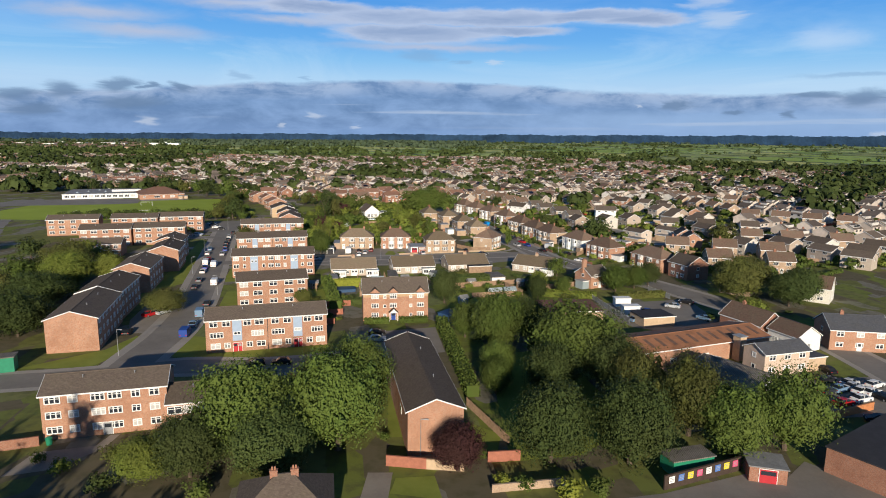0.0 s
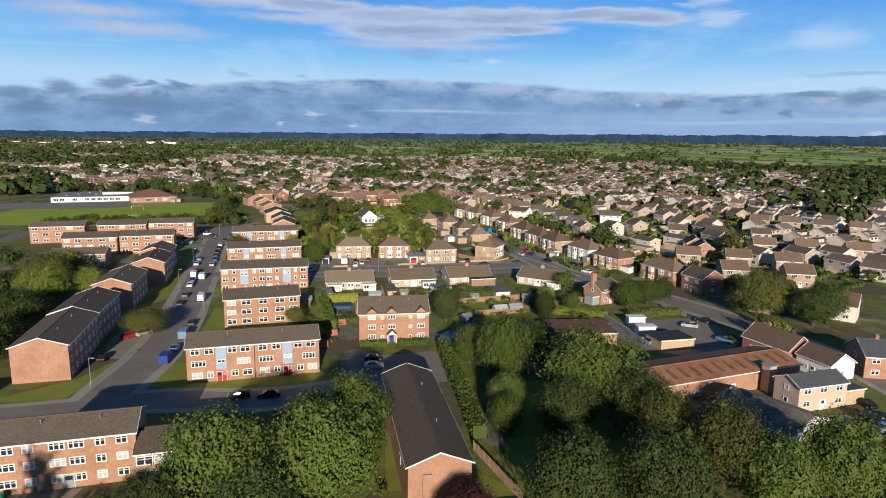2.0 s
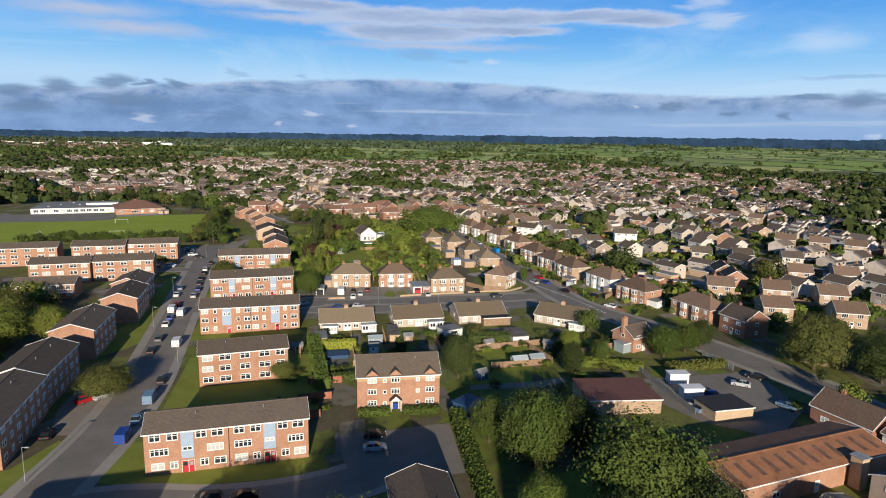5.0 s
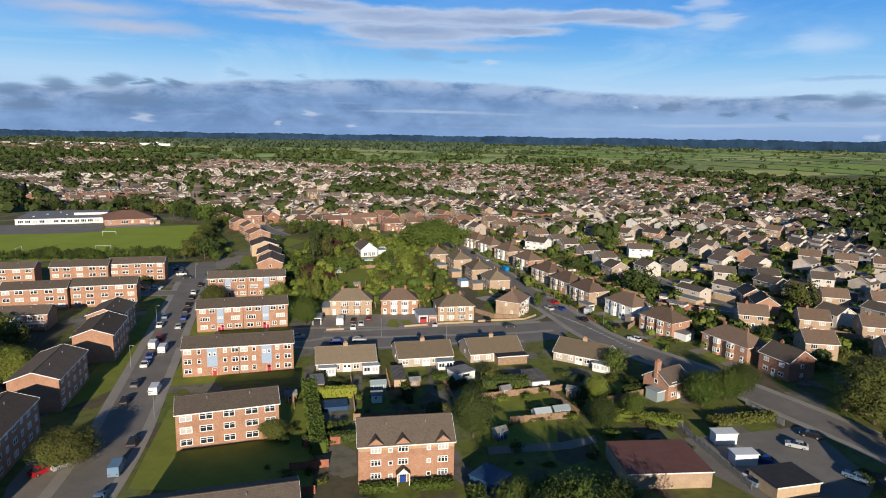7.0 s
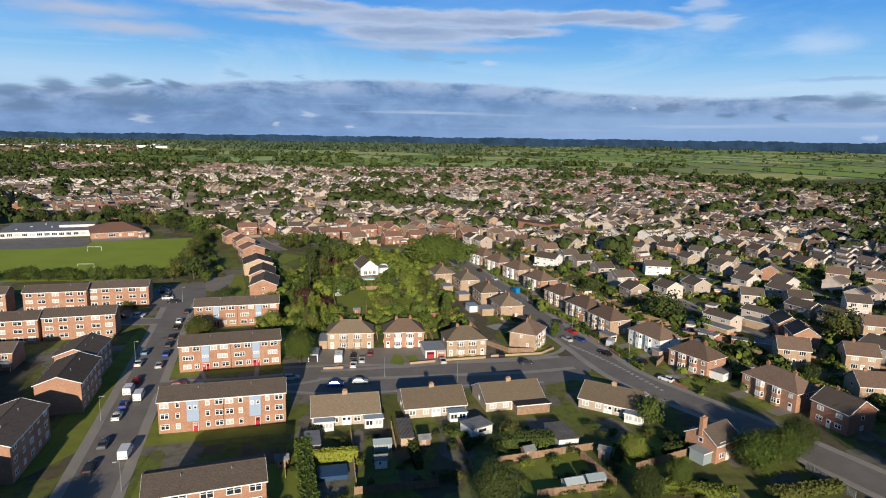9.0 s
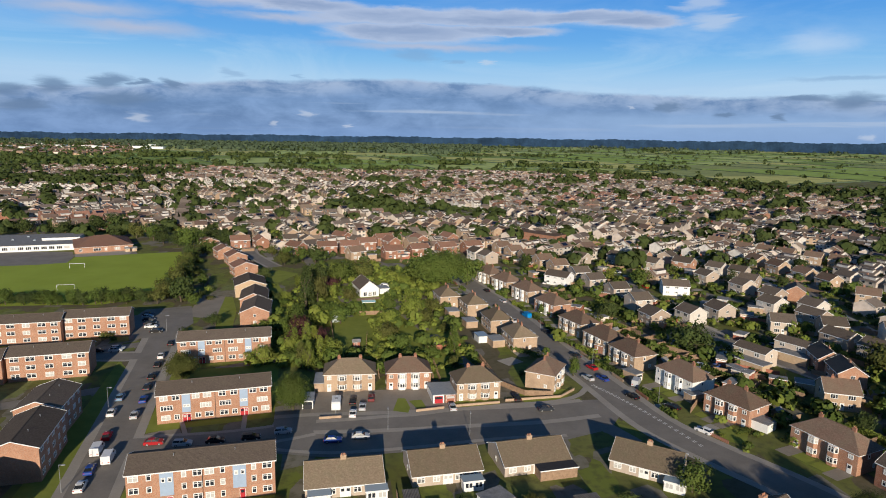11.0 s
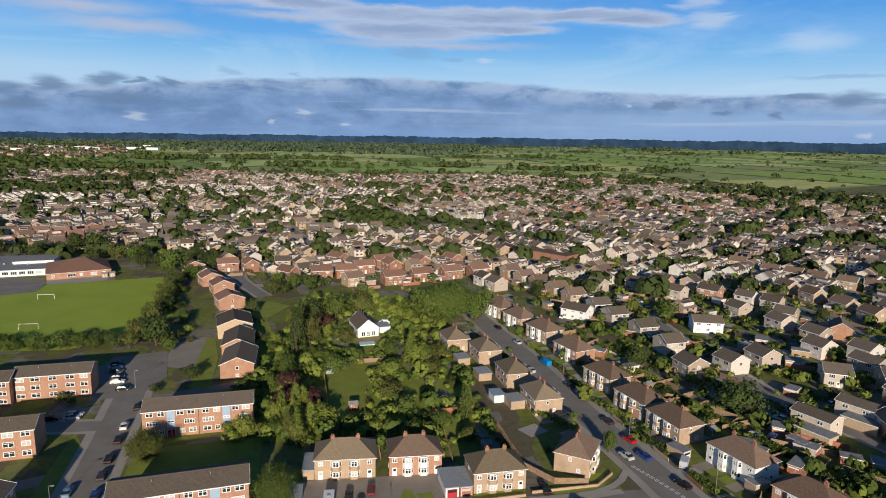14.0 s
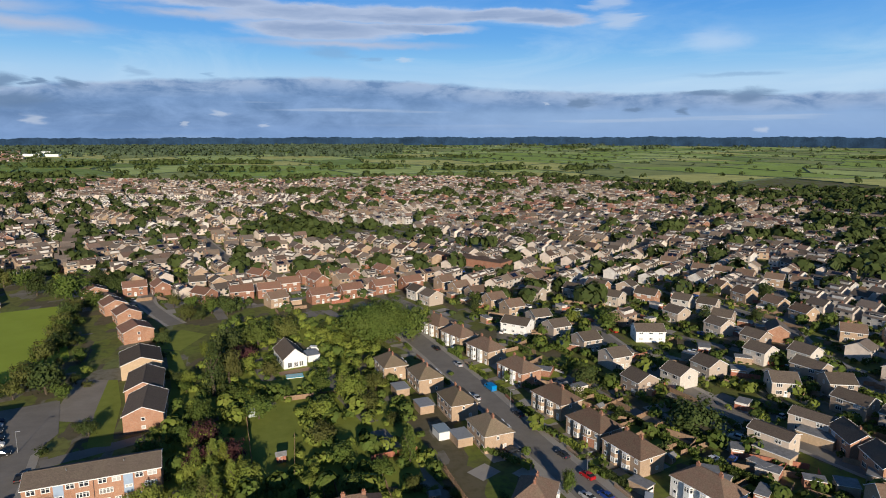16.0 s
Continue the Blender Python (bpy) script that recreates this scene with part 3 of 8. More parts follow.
def roof_mesh(W, D, eave, rise, hip, mat, over=0.35):
    me = Mesh()
    o, zt = over, 0.16
    drop = rise * o / (D / 2)
    z0 = eave - drop + zt
    zr = eave + rise + zt
    if hip:
        k = min(D / 2, W / 2 - 0.3) * (1.0 if hip is True else hip)
        A, B, C, E = (-o, -o, z0), (W + o, -o, z0), (W + o, D + o, z0), (-o, D + o, z0)
        P, Q = (k, D / 2, zr), (W - k, D / 2, zr)
        me.face([A, B, Q, P])
        me.face([B, C, Q])
        me.face([C, E, P, Q])
        me.face([E, A, P])
        low = [(p[0], p[1], p[2] - 0.14) for p in (A, B, C, E)]
        for a, b, c, d in ((A, B, 0, 1), (B, C, 1, 2), (C, E, 2, 3), (E, A, 3, 0)):
            me.face([low[c], low[d], b, a], 1)
        me.face(low[::-1], 1)
        me.box(k - 0.1, D / 2 - 0.12, zr - 0.06, W - k + 0.1, D / 2 + 0.12, zr + 0.06)
    else:
        g = 0.25
        for s in (0, 1):
            y = -o if s == 0 else D + o
            q = [(-g, y, z0), (W + g, y, z0), (W + g, D / 2, zr), (-g, D / 2, zr)]
            me.slab(q if s == 0 else q[::-1], zt)
        me.box(-g, D / 2 - 0.13, zr - 0.05, W + g, D / 2 + 0.13, zr + 0.06)
    return me.data("roof", [mat, M_WHITE])


def barge_mesh(W, D, eave, rise, over):
    """White boards up both slopes of a gable, for the end at x = 0."""
    me = Mesh()
    drop = rise * over / (D / 2)
    for y0, y1 in ((-over, D / 2), (D + over, D / 2)):
        za, zb = eave - drop + 0.02, eave + rise + 0.02
        p = [(-0.30, y0, za), (-0.30, y1, zb), (-0.30, y1, zb + 0.2), (-0.30, y0, za + 0.2)]
        q = [(-0.25, a, b) for _, a, b in p]
        me.face(p)
        me.face(q[::-1])
        for i in range(4):
            j = (i + 1) % 4
            me.face([p[i], q[i], q[j], p[j]])
    return me.data("bargeboard", [M_WHITE])


def fascia_mesh(W, D, eave, rise, over):
    me = Mesh()
    z = eave - rise * over / (D / 2)
    me.box(-0.25, -over - 0.04, z - 0.08, W + 0.25, -over, z + 0.14)
    return me.data("fascia", [M_WHITE])


def chimney_mesh(h, w, d, pots, mat):
    me = Mesh()
    me.box(-w / 2, -d / 2, -1.6, w / 2, d / 2, h)
    me.box(-w / 2 - 0.06, -d / 2 - 0.06, h - 0.18, w / 2 + 0.06, d / 2 + 0.06, h - 0.05)
    for k in range(pots):
        x = (k - (pots - 1) / 2) * 0.32
        me.tube(x, 0, h, h + 0.38, 0.12, 0.1, 8, 1)
    return me.data("chimney", [mat, M_POT])


def chimney(parent, x, y, z, mat, h=1.1, w=0.9, d=0.5, pots=2):
    return part("chimney", cached(("chim", mat.name, h, w, d, pots), lambda: chimney_mesh(h, w, d, pots, mat)), parent, pose(x, y, z))


def shell(name, m, W, D, eave, rise, hip, wall, roof, label, category, group="", over=0.35, colour=None):
    ob = thing(name, m, label, category, group)
    part("wall", cached(("wall", W, D, eave, rise, hip, wall.name), lambda: wall_mesh(W, D, eave, rise, hip, wall)), ob, colour=colour)
    part("roof", cached(("roof", W, D, eave, rise, hip, roof.name, over), lambda: roof_mesh(W, D, eave, rise, hip, roof, over)), ob)
    if not hip and rise:
        bd = cached(("barge", W, D, eave, rise, over), lambda: barge_mesh(W, D, eave, rise, over))
        part("bargeboard", bd, ob)
        part("bargeboard", bd, ob, pose(W, D, 0, 0, 0, 180))
        fm = cached(("fascia", W, D, eave, rise, over), lambda: fascia_mesh(W, D, eave, rise, over))
        part("fascia", fm, ob)
        part("fascia", fm, ob, pose(W, D, 0, 0, 0, 180))
    return ob


def vent_mesh():
    me = Mesh()
    me.tube(0, 0, -0.3, 0.5, 0.07, 0.07, 8)
    me.tube(0, 0, 0.5, 0.6, 0.12, 0.1, 8)
    return me.data("vent_pipe", [M_STEEL])


# ---------------------------------------------------------------- blocks of flats
def panel_mesh(w, z0, z1):
    me = Mesh()
    me.box(-w / 2, -0.05, z0, w / 2, 0.01, z1)
    for z in (z0, (z0 + z1) / 2):
        me.box(-w / 2, -0.07, z, w / 2, -0.05, z + 0.06)
    return me.data("stair_panel", [M_BLUEP])


def flats(x, y, ang, W, style, D=9.0, eave=7.5, rise=1.75, label=None, wall=None):
    """A three-storey block, its front from (x, y) on along ang."""
    wall = wall or M_BRICK
    ob = shell("apartment_block", pose(x, y, 0, 0, 0, ang), W, D, eave, rise, False, wall, M_ROOF,
               label or "three-storey orange brick apartment block with grey roof and white windows", "apartment block", "three-storey blocks of flats")
    rows = (0.95, 3.45, 5.95) if eave > 6 else (0.95, 3.2)
    if style == "stair":
        u = W / 2
        for k in range(2):
            o = k * u
            for xx, w in ((1.7, 1.8), (4.4, 1.8), (8.9, 1.8), (11.5, 2.0)):
                window(ob, "f", o + xx * u / 13.3, 5.9, w, 1.35, W, D, 2, True)
            window(ob, "f", o + 2.3 * u / 13.3, 3.35, 2.9, 1.35, W, D, 4, True)
            window(ob, "f", o + 11.1 * u / 13.3, 3.35, 2.7, 1.35, W, D, 4, True)
            for xx, w in ((2.0, 2.1), (4.5, 1.3), (9.3, 1.4), (11.8, 2.0)):
                window(ob, "f", o + xx * u / 13.3, 0.85, w, 1.35, W, D, 2, True)
            px = o + 6.7 * u / 13.3
            part("stair_panel", cached("panel_s", lambda: panel_mesh(2.0, 2.55, 7.3)), ob, pose(px, 0, 0), "grey-blue stair panel")
            window(ob, "f", px, 3.9, 1.6, 0.75, W, D, 2, out=0.05)
            door(ob, "f", px - 0.45, W, D, M_REDP)
            door(ob, "f", px + 0.55, W, D, M_REDP, 0.8)
        me = cached("pipe_line", lambda: pipe_mesh(eave))
        part("downpipe", me, ob, pose(u, 0, 0))
    elif style == "rear":
        k = W / 27.0
        for z in rows:
            for xx, w in ((1.3, 1.7), (4.0, 0.8), (10.2, 0.8), (12.6, 1.6), (14.8, 1.6), (17.2, 0.8), (23.0, 0.8), (25.5, 1.7)):
                window(ob, "f", xx * k, z - 0.1, w + 0.15, 1.35, W, D, 2 if w > 1 else 1, True)
        for xx in (7.1, 20.3):
            part("stair_panel", cached("panel_r", lambda: panel_mesh(2.5, 2.4, 7.3)), ob, pose(xx * k, 0, 0), "grey-blue stair panel")
            window(ob, "f", xx * k - 0.6, 5.2, 0.75, 1.0, W, D, 1, True, 0.05)
            window(ob, "f", xx * k + 0.6, 5.2, 0.75, 1.0, W, D, 1, True, 0.05)
            door(ob, "f", xx * k + 0.5, W, D, M_REDP)
        part("downpipe", cached("pipe_line", lambda: pipe_mesh(eave)), ob, pose(W / 2, 0, 0))
    elif style == "five":
        k = W / 19.9
        for z in rows:
            for xx, w in ((1.9, 2.2), (5.7, 2.4), (10.1, 2.1), (14.5, 2.4), (18.1, 2.0)):
                window(ob, "f", xx * k, z - 0.1, w + 0.1, 1.4, W, D, 2, True)
    elif style == "side":
        n = max(3, int(W / 3.2))
        for z in rows:
            for i in range(n):
                window(ob, "f", (i + 0.5) * W / n, z, (1.7, 1.1)[i % 2], 1.25, W, D, 2, True)
    elif style == "mixed":
        for z in rows:
            for xx, w in ((1.7, 2.3), (4.6, 1.5), (8.2, 2.1), (10.7, 2.1), (13.8, 1.4), (16.6, 1.6)):
                window(ob, "f", xx * W / 18.5, z, w, 1.25, W, D, 3 if w > 2 else 2, True)
        door(ob, "f", 9.4 * W / 18.5, W, D, M_LEAD, 1.3)
    vp = cached("vent", vent_mesh)
    for f in (0.3, 0.72):
        part("vent_pipe", vp, ob, pose(W * f, D * 0.35, eave + rise * 0.72))
    for z in rows[1:]:
        for f in (0.25, 0.75):
            window(ob, "b", W * f, z, 1.8, 1.2, W, D, 2)
    return ob


def pipe_mesh(h):
    me = Mesh()
    me.tube(0, -0.08, 0, h, 0.06, 0.06, 6)
    return me.data("downpipe", [plain("black_pipe", (0.04, 0.04, 0.045), 0.5)])


# ---------------------------------------------------------------- houses
def bay_mesh(w, d, h, mat):
    """A splayed bay: a front and two slanting cheeks, with a small lid."""
    me = Mesh()
    s = d * 0.7
    a = [(-w / 2, 0), (-w / 2 + s, -d), (w / 2 - s, -d), (w / 2, 0)]
    for i in range(3):
        (x0, y0), (x1, y1) = a[i], a[i + 1]
        me.face([(x0, y0, 0), (x1, y1, 0), (x1, y1, h), (x0, y0, h)])
    me.face([(p[0] * 1.06, p[1] * 1.08, h + 0.03) for p in a], 1)
    me.face([(p[0] * 1.06, p[1] * 1.08, h - 0.10) for p in a[::-1]], 1)
    for i in range(3):
        p, q = a[i], a[i + 1]
        me.face([(p[0] * 1.06, p[1] * 1.08, h - 0.1), (q[0] * 1.06, q[1] * 1.08, h - 0.1), (q[0] * 1.06, q[1] * 1.08, h + 0.03), (p[0] * 1.06, p[1] * 1.08, h + 0.03)], 1)
    return me.data("bay", [mat, M_WHITE])


def bay(ob, x, W, D, mat, w=2.5, d=0.75, h=4.9, storeys=2):
    b = part("bay", cached(("bay", mat.name, w, d, h), lambda: bay_mesh(w, d, h, mat)), ob, pose(x, 0, 0))
    s = d * 0.7
    for k in range(storeys):
        z = 0.75 + 2.55 * k
        f = w - 2 * s
        o = part("window", cached(("win", round(f, 2), 1.4, 2, True), lambda: window_mesh(f, 1.4, 2, True)), b, pose(0, -d, z))
        for side in (-1, 1):
            c = math.hypot(s, d)
            ang = side * math.degrees(math.atan2(d, s))
            part("window", cached(("win", round(c, 2), 1.4, 1, True), lambda: window_mesh(c - 0.04, 1.4, 1, True)), b,
                 pose(side * (w / 2 - s / 2), -d / 2, z, 0, 0, ang))
            part("pane", cached(("pane", round(c, 2), 1.4), lambda: pane_mesh(c, 1.4)), b, pose(side * (w / 2 - s / 2), -d / 2, z, 0, 0, ang))
        part("pane", cached(("pane", round(f, 2), 1.4), lambda: pane_mesh(f, 1.4)), b, pose(0, -d, z))
    return b


def semi(x, y, ang, W=13.5, D=8.6, wall=None, roof=None, label="", eave=5.1, rise=3.0, bays=True, hip=True, colour=None, trim=None):
    """A pair of semi-detached houses under one hipped roof."""
    wall, roof = wall or M_BRICK2, roof or M_ROOF_TAN
    ob = shell("semi_detached_house", pose(x, y, 0, 0, 0, ang), W, D, eave, rise, hip, wall, roof,
               label or "brick semi-detached pair with hipped tiled roof and bay windows", "house", "semi-detached houses", colour=colour)
    for c in (W * 0.35, W * 0.65):
        if bays:
            bay(ob, c, W, D, trim or wall)
        else:
            window(ob, "f", c, 0.8, 2.0, 1.4, W, D, 3, True)
            window(ob, "f", c, 3.35, 1.9, 1.2, W, D, 3, True)
    for c in (W * 0.1, W * 0.9):
        window(ob, "f", c, 3.4, 1.2, 1.1, W, D, 2, True)
        door(ob, "f", c, W, D, M_WHITE)
    for c in (W * 0.12, W * 0.36, W * 0.64, W * 0.88):
        window(ob, "b", c, 3.4, 1.5, 1.1, W, D, 2)
        window(ob, "b", c, 0.9, 1.6, 1.2, W, D, 2)
    for f in "lr":
        window(ob, f, D * 0.45, 3.4, 0.8, 1.1, W, D, 1)
        window(ob, f, D * 0.7, 0.9, 0.9, 1.1, W, D, 1)
    k = min(D / 2, W / 2 - 0.3)
    chimney(ob, k * 0.95, D / 2, eave + rise - 0.3, M_BRICK3)
    chimney(ob, W - k * 0.95, D / 2, eave + rise - 0.3, M_BRICK3)
    return ob


def bungalow(x, y, ang, W=15.0, D=11.5, label=""):
    ob = shell("bungalow", pose(x, y, 0, 0, 0, ang), W, D, 2.5, 2.7, False, M_RENDER, M_ROOF_TAN,
               label or "low cream bungalow with brown tiled gable roof and a central chimney", "bungalow", "bungalows", colour=(0.47, 0.39, 0.32))
    chimney(ob, W * 0.5, D * 0.5, 5.0, M_BRICK2, 1.2, 1.2, 0.6, 3)
    for c, w in ((0.12, 1.7), (0.34, 1.5), (0.66, 1.6), (0.88, 2.0)):
        window(ob, "f", W * c, 0.75, w, 1.3, W, D, 2, True)
        window(ob, "b", W * c, 0.9, w, 1.2, W, D, 2, True)
    door(ob, "f", W * 0.47, W, D, M_WHITE)
    door(ob, "f", W * 0.54, W, D, M_WHITE)
    for f in "lr":
        window(ob, f, D * 0.5, 1.0, 1.0, 1.1, W, D, 1)
    return ob


def gabled(x, y, ang, W, D, eave, rise, wall, roof, label, colour=None, name="house", chim=True, nw=2, group="gabled houses", category="house"):
    """A plain gabled house with windows on all sides."""
    ob = shell(name, pose(x, y, 0, 0, 0, ang), W, D, eave, rise, False, wall, roof, label, category, group, colour=colour)
    floors = (0.9, 3.4) if eave > 4 else (0.9,)
    for i, z in enumerate(floors):
        for k in range(nw):
            c = (k + 0.5) / nw
            window(ob, "f", W * c, z, 1.7, 1.2, W, D, 2, True)
            window(ob, "b", W * c, z, 1.7, 1.2, W, D, 2, True)
        window(ob, "l", D * 0.5, z if eave > 4 else 0.9, 1.1, 1.1, W, D, 1)
        window(ob, "r", D * 0.5, z if eave > 4 else 0.9, 1.1, 1.1, W, D, 1)
    door(ob, "f", W * 0.5, W, D, M_WHITE)
    if chim:
        chimney(ob, W * 0.3, D / 2, eave + rise - 0.1, M_BRICK3, 0.9, 0.8, 0.5, 2)
    return ob


# ---------------------------------------------------------------- trees
def quads(name, v, mat, extra=None):
    """A mesh of separate four-cornered leaves from an array (n, 4, 3)."""
    n = len(v)
    vv = v.reshape(-1, 3)
    f = np.arange(n * 4).reshape(n, 4)
    me = bpy.data.meshes.new(name)
    verts, faces = [tuple(p) for p in vv], [tuple(q) for q in f]
    if extra:
        k = len(verts)
        verts += extra[0]
        faces += [tuple(i + k for i in q) for q in extra[1]]
    me.from_pydata(verts, [], faces)
    me.materials.append(mat)
    me.update()
    return me


OCT = [(1, 0, 0), (0, 1, 0), (-1, 0, 0), (0, -1, 0), (0, 0, 1), (0, 0, -1)]
OCTF = [(0, 1, 4), (1, 2, 4), (2, 3, 4), (3, 0, 4), (1, 0, 5), (2, 1, 5), (3, 2, 5), (0, 3, 5)]


def crown_mesh(name, seed, r, h, z0, clumps, leaves, size, mat, shape="round"):
    """A crown of leaf clumps: r its radius, h its height, z0 its underside."""
    g = np.random.default_rng(seed)
    out, cv, cf = [], [], []
    for i in range(clumps):
        u = (i + 0.5) / clumps
        a = i * 2.399963 + g.uniform(-0.4, 0.4)
        if shape == "round":
            zz = 1 - 2 * u
            rad = math.sqrt(max(0, 1 - zz * zz))
            k = g.uniform(0.45, 0.92) if i % 3 else g.uniform(0.1, 0.5)
            c = np.array([rad * math.cos(a) * r * k, rad * math.sin(a) * r * k, z0 + h / 2 + zz * h / 2 * k])
            cr = r * g.uniform(0.24, 0.40)
        elif shape == "cone":
            k = math.sqrt(u)
            c = np.array([math.cos(a) * r * k * 0.75, math.sin(a) * r * k * 0.75, z0 + h * (1 - u) * 0.95])
            cr = r * (0.22 + 0.30 * u)
        else:
            c = np.array([g.uniform(-1, 1) * r, g.uniform(-1, 1) * r * 0.5, z0 + g.uniform(0.2, 0.75) * h])
            cr = h * g.uniform(0.25, 0.4)
        d = g.normal(size=(leaves, 3))
        d[:, 2] += 0.25
        d /= np.linalg.norm(d, axis=1)[:, None]
        p = c + d * cr * g.uniform(0.45, 1.3, (leaves, 1)) * np.array([1, 1, 0.85])
        away = p - np.array([0, 0, z0 + h * 0.4])
        away /= np.linalg.norm(away, axis=1)[:, None] + 1e-6
        nrm = 0.3 * d + 0.8 * away + g.normal(scale=0.34, size=(leaves, 3))
        nrm /= np.linalg.norm(nrm, axis=1)[:, None]
        t = np.cross(nrm, g.normal(size=(leaves, 3)))
        t /= np.linalg.norm(t, axis=1)[:, None]
        b = np.cross(nrm, t)
        s = size * g.uniform(0.6, 1.3, (leaves, 1))
        out.append(np.stack([p - t * s, p - b * s * 0.7, p + t * s, p + b * s * 0.7], 1))
        k = len(cv)
        cv += [tuple(c + np.array(o) * cr * 0.36) for o in OCT]
        cf += [tuple(q + k for q in f) for f in OCTF]
    return quads(name, np.concatenate(out), mat, (cv, cf))


def trunk_mesh(seed, h, r, top, limbs=5):
    me = Mesh()
    rnd = random.Random(seed)

    def limb(a, b, r0, r1, n=7):
        d = (b - a).normalized()
        u = d.orthogonal().normalized()
        w = d.cross(u)
        ring = [[p + (u * math.cos(2 * math.pi * k / n) + w * math.sin(2 * math.pi * k / n)) * q for k in range(n)] for p, q in ((a, r0), (b, r1))]
        for k in range(n):
            j = (k + 1) % n
            me.face([tuple(ring[0][k]), tuple(ring[0][j]), tuple(ring[1][j]), tuple(ring[1][k])])
    a = Vector((0, 0, -0.2))
    b = Vector((rnd.uniform(-0.1, 0.1), rnd.uniform(-0.1, 0.1), h * 0.5))
    c = Vector((rnd.uniform(-0.3, 0.3), rnd.uniform(-0.3, 0.3), h))
    limb(a, b, r * 1.25, r * 0.85)
    limb(b, c, r * 0.85, r * 0.5)
    for k in range(limbs):
        t = k * 2.4 + rnd.uniform(-0.4, 0.4)
        s = b.lerp(c, rnd.uniform(0.2, 0.95))
        e = Vector((math.cos(t) * top * 0.55, math.sin(t) * top * 0.55, h + top * rnd.uniform(0.3, 0.9)))
        limb(s, e, r * 0.42, r * 0.12, 5)
    return me.data("trunk", [M_BARK], True)


LEAVES = dict(green=M_LEAF, dark=M_LEAF_D, yellow=M_LEAF_Y, olive=M_LEAF_O, purple=M_LEAF_P, lime=M_LEAF_L)
TREE_COUNT = 0


def tree(x, y, r, h, kind="green", fine=True, shape="round", label="", group=""):
    """A broad-leaved tree, a conifer (cone) with crown radius r and total height h."""
    global TREE_COUNT
    TREE_COUNT += 1
    var = TREE_COUNT % 4
    lod = ("L", 160, 190, 0.026) if fine else ("S", 34, 44, 0.07)
    if r < 2.6 and fine:
        lod = ("M", 40, 60, 0.07)
    key = ("crown", kind, var, lod[0], shape)
    crown = cached(key, lambda: crown_mesh("crown", 11 * var + len(kind), 1.0, 1.7 if shape == "round" else 3.2, 0.0, lod[1], lod[2], lod[3], LEAVES[kind], shape))
    base = h * (0.07 if shape == "round" else 0.04)
    tall = (h - base) / (1.7 if shape == "round" else 3.2)
    ob = thing("tree", pose(x, y, 0, 0, 0, (TREE_COUNT * 77) % 360), label or TREE_LABEL[kind], "tree", group or "trees among the houses")
    c = part("crown", crown, ob)
    c.matrix_basis = Matrix.Translation((0, 0, base)) @ Matrix.Diagonal((r, r, tall, 1))
    t = part("trunk", cached(("trunk", var), lambda: trunk_mesh(var, 1.0, 0.06, 0.5)), ob)
    t.matrix_basis = Matrix.Diagonal((h * 0.5, h * 0.5, h * 0.55, 1))
    return ob


TREE_LABEL = dict(green="leafy green broad-leaved tree with an uneven crown", dark="dense dark green tree with a full crown",
                  yellow="pale yellow-green leafy tree in a garden", olive="olive green tree with a loose crown",
                  purple="dark purple-leaved tree with a loose crown", lime="bright lime yellow shrub in a garden")


def bush(x, y, r, h, kind="green", label="", ang=0.0, stretch=1.0):
    global TREE_COUNT
    TREE_COUNT += 1
    var = TREE_COUNT % 3
    me = cached(("bush", kind, var), lambda: crown_mesh("bush", 5 * var + 1, 1.0, 1.6, 0.0, 16, 34, 0.09, LEAVES[kind]))
    ob = new("shrub", me)
    ob.matrix_basis = pose(x, y, -0.1, 0, 0, ang) @ Matrix.Diagonal((r * stretch, r, h / 1.5, 1))
    return tagged(ob, label or {"lime": "bright yellow-green garden shrub", "purple": "dark purple garden shrub"}.get(kind, "rounded green garden shrub"), "shrub", "garden shrubs")


def hedge_mesh(seed, mat, L, w, h):
    """A clipped hedge along x: leaves over a box that they hide."""
    g = np.random.default_rng(seed)
    n = int(min(2600, 60 + L * (w + 2 * h) * 16))
    p = g.uniform(0, 1, (n, 3)) * np.array([L, w, h])
    side = g.uniform(0, w + 2 * h, n)
    p[side < w, 2] = h
    p[(side >= w) & (side < w + h), 1] = 0.0
    p[side >= w + h, 1] = w
    p += g.normal(scale=(0.05, 0.12, 0.12), size=(n, 3))
    s = g.uniform(0.12, 0.3, (n, 1))
    a, b = g.normal(size=(n, 3)), g.normal(size=(n, 3))
    a /= np.linalg.norm(a, axis=1)[:, None]
    b -= a * (a * b).sum(1)[:, None]
    b /= np.linalg.norm(b, axis=1)[:, None]
    v = np.stack([p - a * s, p - b * s, p + a * s, p + b * s], 1)
    x0, x1, y0, y1, z1 = 0.1, L - 0.1, 0.12, w - 0.12, h - 0.12
    bx = [(x0, y0, 0), (x1, y0, 0), (x1, y1, 0), (x0, y1, 0), (x0, y0, z1), (x1, y0, z1), (x1, y1, z1), (x0, y1, z1)]
    bf = [(4, 5, 6, 7), (0, 1, 5, 4), (1, 2, 6, 5), (2, 3, 7, 6), (3, 0, 4, 7)]
    return quads("hedge", v, mat, (bx, bf))


def hedge(x0, y0, x1, y1, w=1.2, h=1.6, kind="green", label=""):
    global TREE_COUNT
    TREE_COUNT += 1
    L = math.hypot(x1 - x0, y1 - y0)
    ob = new("hedge", hedge_mesh(TREE_COUNT, LEAVES[kind], L, w, h))
    ob.matrix_basis = pose(x0, y0, 0, 0, 0, math.degrees(math.atan2(y1 - y0, x1 - x0))) @ Matrix.Translation((0, -w / 2, 0))
    return tagged(ob, label or "clipped green garden hedge", "hedge", "garden hedges")


